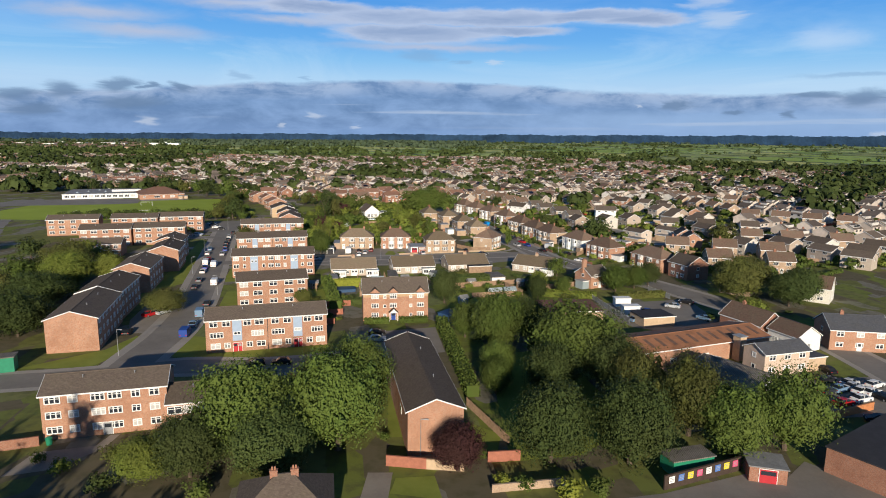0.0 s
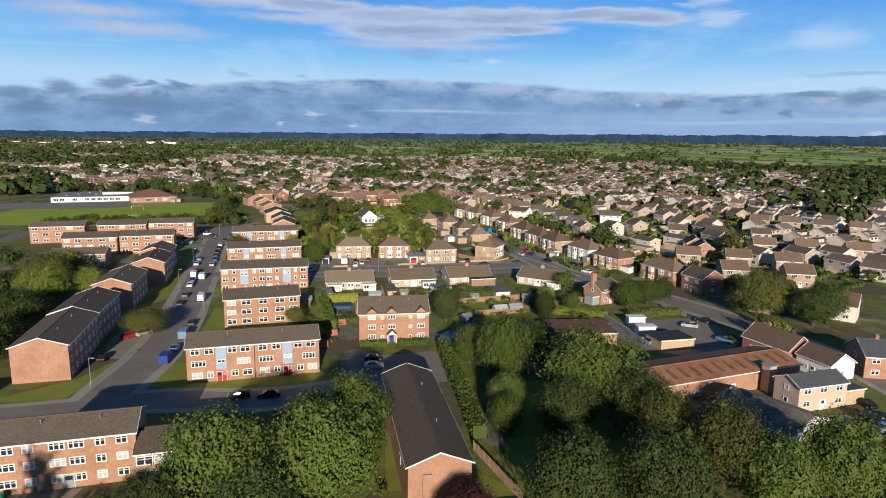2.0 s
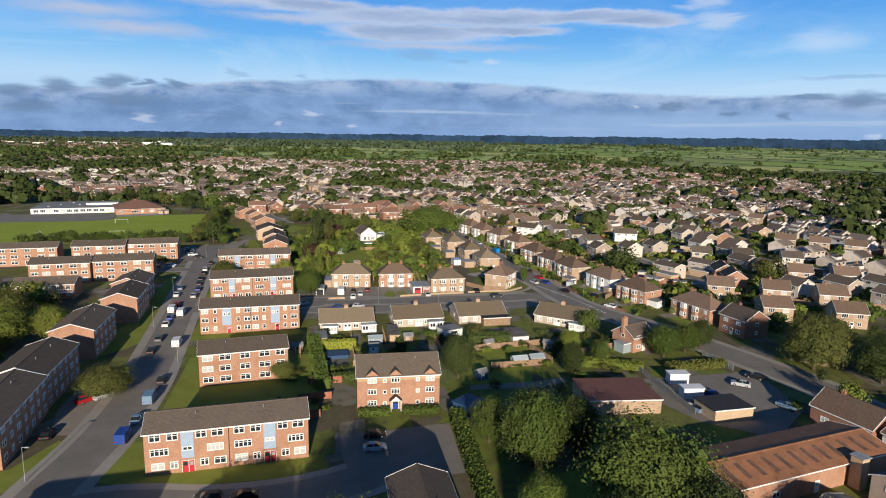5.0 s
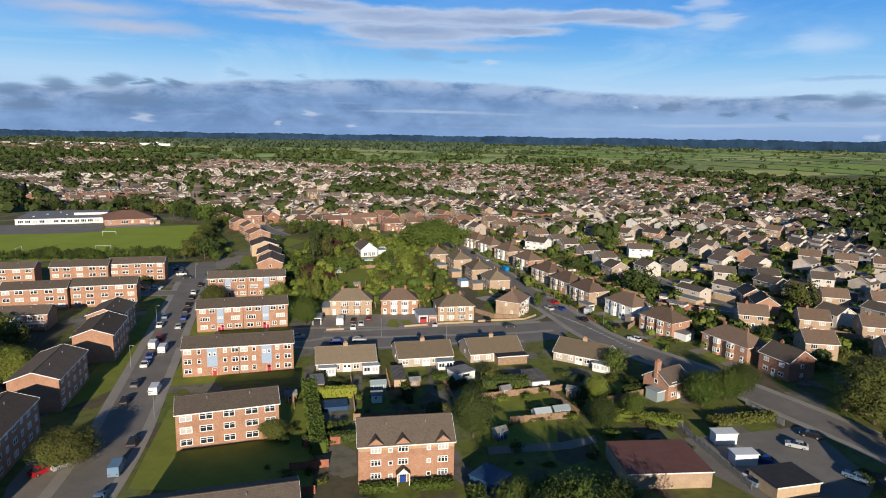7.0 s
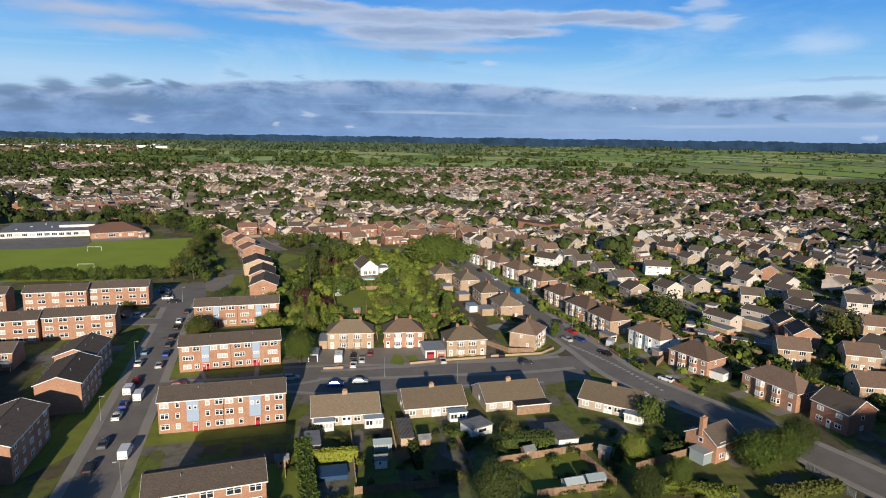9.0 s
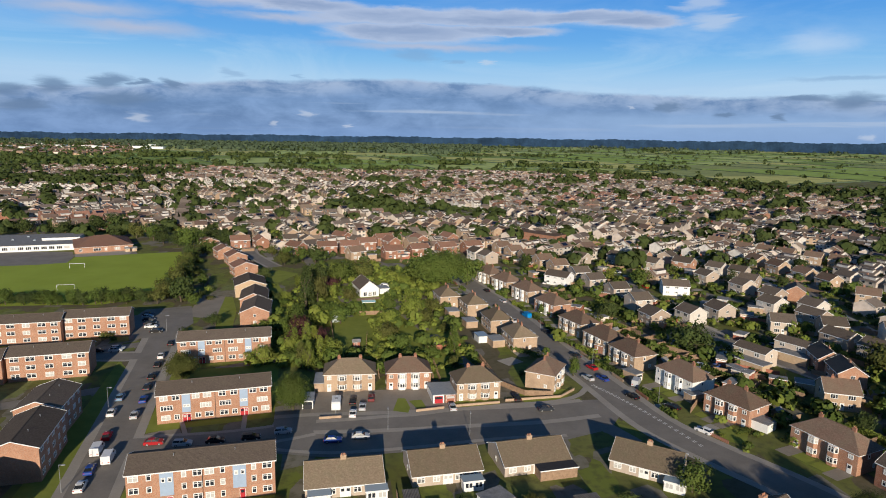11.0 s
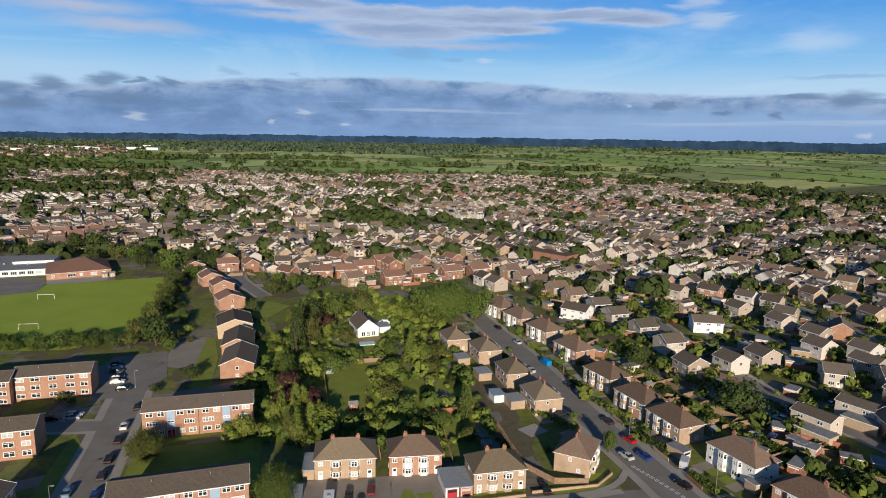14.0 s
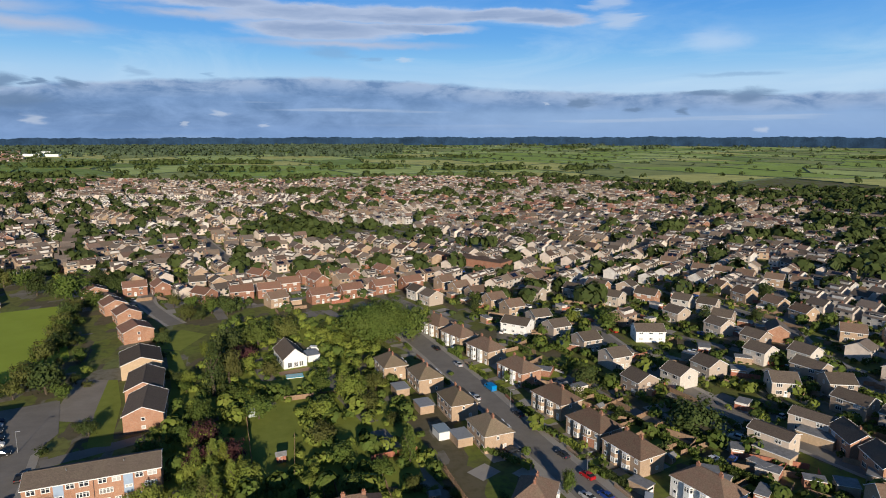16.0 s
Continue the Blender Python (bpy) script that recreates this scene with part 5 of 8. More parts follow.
def terrace(x0, y0, x1, y1, n, kind, end=False):
    """A row of houses along a line."""
    rnd = random.Random(int(x0 * 3 + y0))
    ang = math.degrees(math.atan2(y1 - y0, x1 - x0))
    if abs(ang) > 90:
        ang += 180
    for k in range(n):
        f = k / max(1, n - 1)
        estate_house(kind, x0 + (x1 - x0) * f + rnd.uniform(-1, 1), y0 + (y1 - y0) * f + rnd.uniform(-1.5, 1.5), ang + rnd.uniform(-3, 3), end)


for row in ((-148, 552, -113, 565, 4, "cream"), (-171, 617, -98, 570, 6, "cream"), (-194, 679, -131, 704, 6, "cream"),
            (-223, 748, -150, 786, 6, "cream"), (-29, 500, 9, 522, 3, "red", True), (-27, 466, 23, 489, 4, "red"), (-88, 606, -25, 551, 7, "cream"),
            (-79, 674, -10, 596, 8, "cream", True), (2, 651, 28, 617, 4, "cream", True), (-131, 774, -73, 726, 5, "cream")):
    terrace(*row)
for row in ((-21, 789, 38, 747, 6, "cream", True), (-400, 738, -315, 813, 10, "white"), (-370, 690, -289, 757, 9, "white"), (-329, 648, -267, 706, 8, "white"),
            (-318, 606, -264, 655, 7, "white")):
    terrace(*row)
for k in range(15):
    joined_house(-185 - 3.75 * k + (k % 2) * 1.5, 561 + 11.6 * k, 18, "brick", 8.0, 7.0, 5.0 + 0.5 * (k % 2), 2.6, 3)
    claim(-185 - 3.75 * k, 561 + 11.6 * k, 6)
for row in ((41, 487, 64, 430, 5, "brown", True), (71, 415, 84, 360, 4, "cream", True), (83, 336, 113, 345, 3, "cream", True), (137, 409, 157, 354, 4, "cream"),
            (186, 455, 197, 404, 4, "buff"), (201, 499, 237, 457, 5, "buff"), (122, 464, 138, 444, 2, "brick"), (167, 558, 230, 634, 9, "cream", True),
            (133, 751, 172, 643, 8, "cream", True), (117, 606, 147, 563, 4, "cream", True), (55, 706, 109, 638, 7, "cream"), (230, 808, 287, 769, 6, "red")):
    terrace(*row)
for row in ((193, 523, 240, 577, 6, "buff", True), (291, 632, 350, 684, 7, "white"), (394, 725, 392, 664, 5, "red"), (259, 551, 288, 534, 3, "buff"), (121, 289, 118, 276, 2, "brick"),
            (106, 262, 140, 250, 3, "brown"), (128, 330, 165, 318, 3, "cream"), (150, 288, 185, 275, 3, "brown"), (195, 372, 235, 345, 4, "buff"), (110, 232, 130, 228, 2, "brown")):
    terrace(*row)
for x, y, a, k in ((-122.5, 495, 20, "red"), (-110, 496, -62, "red"), (-93, 504, 15, "cream"), (-84, 476, -40, "red"), (-66, 478, 14, "red"), (-53, 482, 14, "red"), (-62, 518, -40, "red"), (-50, 503, -40, "cream"), (-34, 512, 30, "red"), (-44, 494, 20, "red")):
    estate_house(k, x, y, a)
# the stepped row beside the playing field
for k, (x, y, W, D) in enumerate(((-73.0, 338.0, 17.0, 10.6), (-78.5, 357.0, 17.0, 10.6), (-86.5, 380.0, 16.0, 13.0), (-99.5, 418.0, 11.5, 11.5), (-111.0, 444.5, 11.0, 10.0), (-122.0, 461.0, 11.0, 10.0), (-140.0, 488.5, 9.0, 11.0))):
    a = (100, 102, 108, 119, 119, 121, 121)[k]
    c, n_ = math.cos(radians(a)), math.sin(radians(a))
    gabled(x - c * W / 2 + n_ * D / 2, y - n_ * W / 2 - c * D / 2, a, W, D, 5.2 if k < 3 else 4.8, 2.3, M_BRICK if k != 2 else M_TANW, M_ROOF if k < 3 else M_ROOF_RED,
           "orange brick house with dark tiled roof and white gable edge" if k < 3 else "orange brick house with red tiled roof beside the playing field", None, "house", False, 3, "stepped row of houses")
    claim(x, y, 9)



def field_edge(x):
    """Where the houses end and the fields begin."""
    return max(760.0, 1330 + 30 * math.sin(x / 130.0) - 0.95 * max(0.0, x - 330) - 0.25 * max(0.0, -420 - x))


STREETS = Mesh()


def quarter_rows(seed, y0, y1, size, make):
    """Rows of houses, quarter by quarter: each has its own direction, kind and spacing."""
    rnd = random.Random(seed)
    seeds = {}
    for i in range(-9, 10):
        for j in range(int(y0 // size) - 1, int(y1 // size) + 2):
            seeds[i, j] = (i * size + rnd.uniform(-0.3, 0.3) * size, j * size + rnd.uniform(-0.3, 0.3) * size, rnd.choice((-50, 42, -62, 30, 110, 20)), rnd.random(), rnd.random())
    for (i, j), (cx, cy, ang, k1, k2) in seeds.items():
        near = [q for p, q in seeds.items() if abs(p[0] - i) < 3 and abs(p[1] - j) < 3 and p != (i, j)]
        c, n_ = math.cos(radians(ang)), math.sin(radians(ang))
        kinds = (("cream", "cream", "cream", "white"), ("buff", "buff", "brown", "cream"), ("white", "white", "white", "cream"), ("brown", "cream", "buff", "buff"), ("red", "red", "brick", "buff"), ("cream", "red", "cream", "buff"))[int(k1 * 5.99)]
        W = (6.6, 9.2, 8.0)[int(k2 * 2.99)]
        gap = 0.0 if W < 8.5 else 2.4
        v, r = -size, 0
        while v < size:
            u, n = -size + rnd.uniform(0, 6), 0
            while u < size:
                n += 1
                u += W + gap + (7.0 if n % (6 if gap == 0 else 5) == 0 else 0)
                x, y = cx + u * c - v * n_ + rnd.uniform(-0.5, 0.5), cy + u * n_ + v * c + rnd.uniform(-0.8, 0.8)
                d = (x - cx) ** 2 + (y - cy) ** 2
                if y < y0 or y > y1 or d > size * size or any((x - q[0]) ** 2 + (y - q[1]) ** 2 < d for q in near):
                    continue
                if r % 2 and free(x - 10.2 * -n_, y - 10.2 * c, 3.4):
                    L, z = (W + gap) / 2 + 0.8, 0.014 + 0.00001 * (len(STREETS.f) % 900)
                    STREETS.face([(x + p * c - o * n_, y + p * n_ + o * c, z) for p, o in ((-L, -12.6), (L, -12.6), (L, -7.8), (-L, -7.8))])
                make(rnd, kinds[rnd.randrange(4)], x, y, ang + rnd.uniform(-1.5, 1.5) + (90 if k2 > 0.86 else 0), W)
            v += (16.0, 20.5)[r % 2] + rnd.uniform(-1, 1)
            r += 1


def estate_fill(rnd, kind, x, y, ang, W):
    if y < 440 and x < 135 or x < -130 and y < 545 or x > 0.98 * y - 60 or x < -0.74 * y - 10 or y > field_edge(x) - 12:
        return
    if -45 < x < 50 and 640 < y < 730 or -170 < x < 25 and y < 462 or x < -300 and y < 600 or not free(x, y, 3.0):
        return
    if y < 470:
        return estate_house(kind, x, y, ang) if free(x, y, 6.6) else None
    D, e, r = rnd.uniform(7.4, 8.4), rnd.uniform(4.6, 5.1), rnd.uniform(1.7, 2.6)
    joined_house(x, y, ang, kind, W + 0.05, D, e, r, rnd.choice((0, 1, 2, 2, 3)) if kind != "red" else 0)
    roof_extras(x, y, ang, W, D, e, r, EXTRA)
    claim(x, y, 2.6)


def far_fill(rnd, kind, x, y, ang, W):
    if y > field_edge(x) or x < -0.75 * y + 60 or x > 0.85 * y - 40 or rnd.random() < 0.12:
        return
    D, e, r = rnd.uniform(7, 8.2), rnd.uniform(4.5, 5.2), rnd.uniform(1.6, 2.4)
    joined_house(x, y, ang, kind, W * 1.05, D, e, r, rnd.choice((0, 1, 2, 2, 3)) if kind != "red" else 0)
    roof_extras(x, y, ang, W, D, e, r, EXTRA)


quarter_rows(12, 235, 880, 105.0, estate_fill)
for x, y, a, k in ((100, 195, -40, "brown"), (140, 300, -20, "brick"), (170, 330, 70, "buff"), (175, 300, -20, "brick"), (205, 325, -25, "buff"), (165, 380, 60, "brick"), (225, 390, -30, "brick"), (110, 410, 30, "buff"),
                   (115, 440, 30, "brown"), (165, 430, -50, "brick"), (215, 430, -45, "buff"), (245, 420, -30, "brick"), (150, 490, -50, "buff"), (180, 480, 40, "brown"), (90, 450, 30, "brown"), (95, 490, 30, "buff")):
    if free(x, y, 5):
        estate_house(k, x, y, a)

# far houses, beyond counting
quarter_rows(5, 885, 1375, 120.0, far_fill)
M_FARWALL = plain("far_render", (0.62, 0.53, 0.455), 0.85, 0.20, 0.05, joined=0.45)
far = new("far_houses", FAR.data("far_houses", [M_FARWALL, M_BRICK2, M_BRICK3, M_FROOF, M_FROOF_BR, M_FROOF_TAN, M_FROOF_RED, M_BRICK, plain("far_white", (0.60, 0.57, 0.53), 0.7, 0.15, 0.4, joined=0.3), M_GLASS, plain("solar_panel", (0.012, 0.016, 0.035), 0.25, 0.05)]))
tagged(far, "distant estate of pale gabled houses with tiled roofs", "houses", kind="stuff")

tagged(new("estate_streets", STREETS.data("estate_streets", [M_ROAD])), "narrow grey asphalt streets between rows of houses", "streets", kind="stuff")

# far town: small roofed houses and a few long pale sheds between trees
rnd = random.Random(8)
TOWN = Mesh()


def town_house(x, y, w, d, h, m, roof):
    me = TOWN
    z = far_level(x, y)
    me.box(x, y, z, x + w, y + d, z + h, m)
    if roof < 0:
        me.box(x - 0.4, y - 0.4, z + h, x + w + 0.4, y + d + 0.4, z + h + 0.5, 5)
        return
    for k in (-0.5, d + 0.5):
        me.face([(x - 0.4, y + k, z + h - 0.2), (x + w + 0.4, y + k, z + h - 0.2), (x + w + 0.4, y + d / 2, z + h + 2.8), (x - 0.4, y + d / 2, z + h + 2.8)], roof)
    for xx in (x, x + w):
        me.face([(xx, y, z + h), (xx, y + d, z + h), (xx, y + d / 2, z + h + 2.7)], m)


for k in range(620):
    y = 1850 + 1900 * rnd.random() ** 1.2
    x = rnd.uniform(-0.84, -0.43) * y
    town_house(x, y, rnd.uniform(8, 22), rnd.uniform(8, 11), rnd.uniform(4.6, 6.2), rnd.choice((0, 0, 1, 1, 2, 2, 2)), rnd.choice((3, 4, 4)))
for x, y, w in ((-1130, 2640, 60), (-1040, 2600, 44), (-1300, 2590, 70), (-1420, 2620, 40), (-1500, 2380, 60), (-1210, 2500, 46), (-1230, 2980, 60), (-1650, 2880, 50), (-1330, 2260, 36)):
    town_house(x, y, w, 26, 8.5, 5, -1)
tagged(new("far_town", TOWN.data("far_town", [M_FARWALL, M_BRICK2, M_BRICK3, M_FROOF, M_FROOF_BR, M_WHITE])), "distant town of brick houses and long pale sheds", "buildings", kind="stuff")


# ---------------------------------------------------------------- far woods and hedgerows
def far_trees(name, spots, mat, label, leaves=44, size=0.34):
    g = np.random.default_rng(len(spots))
    S = np.array(spots)
    n = len(S)
    d = g.normal(size=(n, leaves, 3))
    d[:, :, 2] = np.abs(d[:, :, 2]) * 1.1 - 0.25
    d /= np.linalg.norm(d, axis=2)[:, :, None]
    c = S[:, None, :3] + np.array([0, 0, 1.0]) * S[:, None, 4:5] * 0.45
    rad = np.stack([S[:, 3], S[:, 3], S[:, 4] * 0.55], 1)[:, None, :] * g.uniform(0.75, 1.1, (n, leaves, 1))
    p = c + d * rad
    t = np.cross(d, g.normal(size=(n, leaves, 3)))
    t /= np.linalg.norm(t, axis=2)[:, :, None]
    b = np.cross(d + g.normal(scale=0.3, size=(n, leaves, 3)), t)
    s = S[:, None, 3:4] * size * g.uniform(0.72, 1.25, (n, leaves, 1))
    v = np.stack([p - t * s, p - b * s, p + t * s, p + b * s], 2).reshape(-1, 4, 3)
    ob = new(name, quads(name, v, mat))
    return tagged(ob, label, "trees", kind="stuff")


rnd = random.Random(21)
spots = []
while len(spots) < 1350:
    x, y = rnd.uniform(-900, 1100), rnd.uniform(430, 1400)
    if -0.75 * y < x < 0.95 * y and (x > 60 or y > 520) and y < field_edge(x) + 10 and (y < 950 or rnd.random() < 0.45) and free(x, y, -1.0):
        r = rnd.uniform(2.2, 7.0)
        spots.append((x, y, 0, r, r * rnd.uniform(1.3, 1.9)))
for cx, cy, n, sp in ((-65, 680, 14, 16), (-35, 692, 22, 20), (-62, 725, 16, 20), (-65, 1030, 26, 26), (-36, 830, 10, 18), (40, 1030, 12, 26), (110, 990, 12, 22), (220, 1070, 30, 36), (-455, 905, 34, 26), (-405, 915, 40, 30), (-520, 930, 30, 30), (-480, 1050, 30, 40), (-420, 1120, 30, 34), (280, 670, 8, 12), (-320, 520, 16, 22), (-430, 640, 40, 60), (-560, 900, 40, 70), (-700, 1150, 50, 80),
                      (470, 1010, 46, 46), (540, 960, 40, 40), (420, 1060, 20, 30), (600, 900, 40, 50), (360, 1200, 24, 40), (250, 1290, 16, 36), (-200, 900, 10, 20), (380, 760, 12, 22), (430, 690, 18, 24), (560, 760, 50, 50), (470, 640, 30, 34), (420, 590, 22, 30), (330, 600, 12, 20), (640, 830, 40, 50), (300, 480, 12, 20), (350, 520, 16, 24), (250, 395, 8, 12), (700, 940, 40, 50)):
    for k in range(n):
        r = rnd.uniform(4, 8)
        spots.append((cx + rnd.gauss(0, sp * 0.6), cy + rnd.gauss(0, sp * 0.6), 0, r, r * rnd.uniform(1.4, 2.0)))
far_trees("far_estate_trees", spots, M_LEAF_D, "many dark green trees among distant houses")
# trees where the houses end
spots = []
for k in range(300):
    x = rnd.uniform(-950, 760) if k % 3 else rnd.uniform(330, 800)
    y = field_edge(x) + rnd.gauss(16, 16)
    r = rnd.uniform(3.0, 9.0)
    spots.append((x, y, 0, r, r * rnd.uniform(1.2, 1.8)))
for cx, cy, n, sx, sy in ((-1020, 1560, 110, 110, 70), (-840, 1500, 60, 60, 60), (-620, 1420, 34, 34, 26), (-560, 1440, 24, 30, 16), (-705, 1830, 40, 50, 16), (-640, 1900, 26, 26, 14), (-470, 1950, 34, 34, 10), (-320, 1990, 30, 40, 10), (-230, 1960, 22, 30, 10), (-450, 1700, 5, 10, 6), (-250, 1590, 26, 60, 14), (60, 1700, 30, 50, 16), (330, 1640, 40, 60, 20), (560, 1640, 30, 40, 20)):
    for k in range(n):
        r = rnd.uniform(5, 10)
        spots.append((cx + rnd.gauss(0, sx), cy + rnd.gauss(0, sy), 0, r, r * rnd.uniform(1.2, 1.7)))
far_trees("edge_trees", spots, M_LEAF_D, "dark trees where houses meet the fields", 32)

# fields in an uneven grid, with hedgerows along their sides
FIELD_MATS = [plain("field_" + n, c, 0.95, 0.22, 0.02, spec=0.05) for n, c in (("green", (0.30, 0.40, 0.10)), ("pale", (0.43, 0.51, 0.18)), ("yellow", (0.50, 0.50, 0.18)), ("stubble", (0.50, 0.44, 0.23)), ("dark", (0.22, 0.30, 0.09)), ("rough", (0.29, 0.33, 0.13)))]
rnd = random.Random(40)
ca, sa = math.cos(0.30), math.sin(0.30)
NODE = {}
for i in range(-28, 30):
    for j in range(0, 22):
        u, v = i * 235 + rnd.uniform(-60, 60), 400 + j * 235 + rnd.uniform(-60, 60) + (90 if i % 2 else 0)
        x, y = u * ca - v * sa, u * sa + v * ca
        NODE[i, j] = (x, y, far_level(x, y) + 0.5)
me, hedges, spots = Mesh(), Mesh(), []


def hedgerow(p, q):
    """A rough hedge along the side of a field, with a tree here and there."""
    L = math.hypot(q[0] - p[0], q[1] - p[1])
    dx, dy = (q[0] - p[0]) / L, (q[1] - p[1]) / L
    n = max(2, int(L / 14))
    last = None
    for k in range(n + 1):
        f = k / n
        x, y, z = (p[m] + (q[m] - p[m]) * f for m in range(3))
        h = rnd.uniform(1.0, 2.4)
        w = rnd.uniform(1.0, 2.4)
        ring = [(x + dy * w, y - dx * w, z - 0.6), (x + dy * w * 0.6, y - dx * w * 0.6, z + h), (x - dy * w * 0.6, y + dx * w * 0.6, z + h), (x - dy * w, y + dx * w, z - 0.6)]
        if last and rnd.random() < 0.95:
            for m in range(3):
                hedges.face([last[m], ring[m], ring[m + 1], last[m + 1]])
        last = ring
        if rnd.random() < 0.085:
            r = rnd.uniform(3.5, 9.0)
            spots.append((x, y, z, r, r * rnd.uniform(1.2, 1.7)))


for (i, j), p in NODE.items():
    if (i + 1, j + 1) not in NODE:
        continue
    a, b, c = NODE[i + 1, j], NODE[i + 1, j + 1], NODE[i, j + 1]
    mx, my = (p[0] + b[0]) / 2, (p[1] + b[1]) / 2
    low_ = min(q[1] - field_edge(q[0]) for q in (p, a, b, c))
    if low_ < -25 or my > 4620 or abs(mx) > 0.82 * my + 250 or mx < -0.36 * my and my > 1500 and rnd.random() < 0.6:
        continue
    kind = rnd.choice((0, 0, 1, 1, 1, 2, 2, 4, 5, 0, 0, 5))
    me.face([p, a, b, c], kind)
    if rnd.random() < 0.86:
        hedgerow(p, a)
    if rnd.random() < 0.86:
        hedgerow(p, c)
    for k in range(rnd.choice((0, 0, 0, 1, 2))):
        f, g_ = rnd.random(), rnd.random()
        r = rnd.uniform(4, 8)
        spots.append((p[0] + (a[0] - p[0]) * f + (c[0] - p[0]) * g_, p[1] + (a[1] - p[1]) * f + (c[1] - p[1]) * g_, p[2], r, r * 1.5))
    if rnd.random() < 0.06:
        x, y = mx, my
        for k in range(34):
            r = rnd.uniform(5, 9)
            spots.append((x + rnd.gauss(0, 45), y + rnd.gauss(0, 22), p[2], r, r * 1.6))
tagged(new("fields", me.data("fields", FIELD_MATS)), "patchwork of green and yellow fields beyond the houses", "fields", kind="stuff")
tagged(new("hedgerows", hedges.data("hedgerows", [M_LEAF_HAZE])), "dark hedgerows dividing the far fields", "hedges", kind="stuff")
for k in range(900):
    y = rnd.uniform(1750, 4000)
    r = rnd.uniform(5, 10)
    spots.append((-0.85 * y + rnd.uniform(0, 0.46) * y, y, far_level(-0.5 * y, y), r, r * 1.2))
far_trees("field_trees", spots, M_LEAF_D, "lone trees and copses between far fields", 20)
# woods in front of the ridge, denser to the west
spots = []
d = 2600.0
while d < 4700:
    x = -0.84 * d
    while x < 0.84 * d:
        x += rnd.uniform(13, 24)
        m = math.sin(x / 310.0 + d * 0.013) + math.sin(x / 127.0 - d * 0.021) + rnd.uniform(-0.5, 0.5)
        west = 1.2 if -0.40 * d < x < 0.09 * d else 0.5 if x < 0 else -1.1
        if m + west + (d - 3700) / 1100 > 0.8:
            r = rnd.uniform(7, 14)
            spots.append((x, d + rnd.uniform(-45, 45), far_level(x, d) - 1, r * 1.2, r * 1.35))
    d += 105
far_trees("far_woods", spots, M_LEAF_HAZE, "dark woods along the horizon", 14, 0.5)


# garden growth between the houses, beyond counting
rnd = random.Random(77)
green, pale = [], []
while len(green) < 7500:
    y = 215 + 800 * rnd.random() ** 0.85
    x = rnd.uniform(-0.72 * y - 10, 0.97 * y - 40)
    if x < -45 and y < 455 or -80 < x < 16 and y < 440 or x < -120 and y < 545 or 5 < x < 66 and y < 290 or x < 100 and y < 240:
        continue
    if not free(x, y, -1.5):
        continue
    r = rnd.uniform(0.9, 3.2)
    (green if rnd.random() < 0.8 else pale).append((x, y, 0, r, r * rnd.uniform(1.1, 1.8)))
    if rnd.random() < 0.35:
        a = rnd.choice((0.3, 1.85, -0.95, 0.6))
        for k in range(rnd.randint(3, 8)):
            green.append((x + math.cos(a) * k * 1.7, y + math.sin(a) * k * 1.7, 0, rnd.uniform(0.9, 1.4), rnd.uniform(1.5, 2.4)))
near_ = [q for q in green if q[1] < 430]
far_trees("garden_shrubs", near_, M_LEAF, "hedges and shrubs in many gardens", 60, 0.26)
far_trees("garden_growth", [q for q in green if q[1] >= 430], M_LEAF_D, "hedges and shrubs in many gardens", 24, 0.36)
far_trees("pale_growth", pale, M_LEAF_Y, "yellow-green shrubs in many gardens", 26, 0.34)
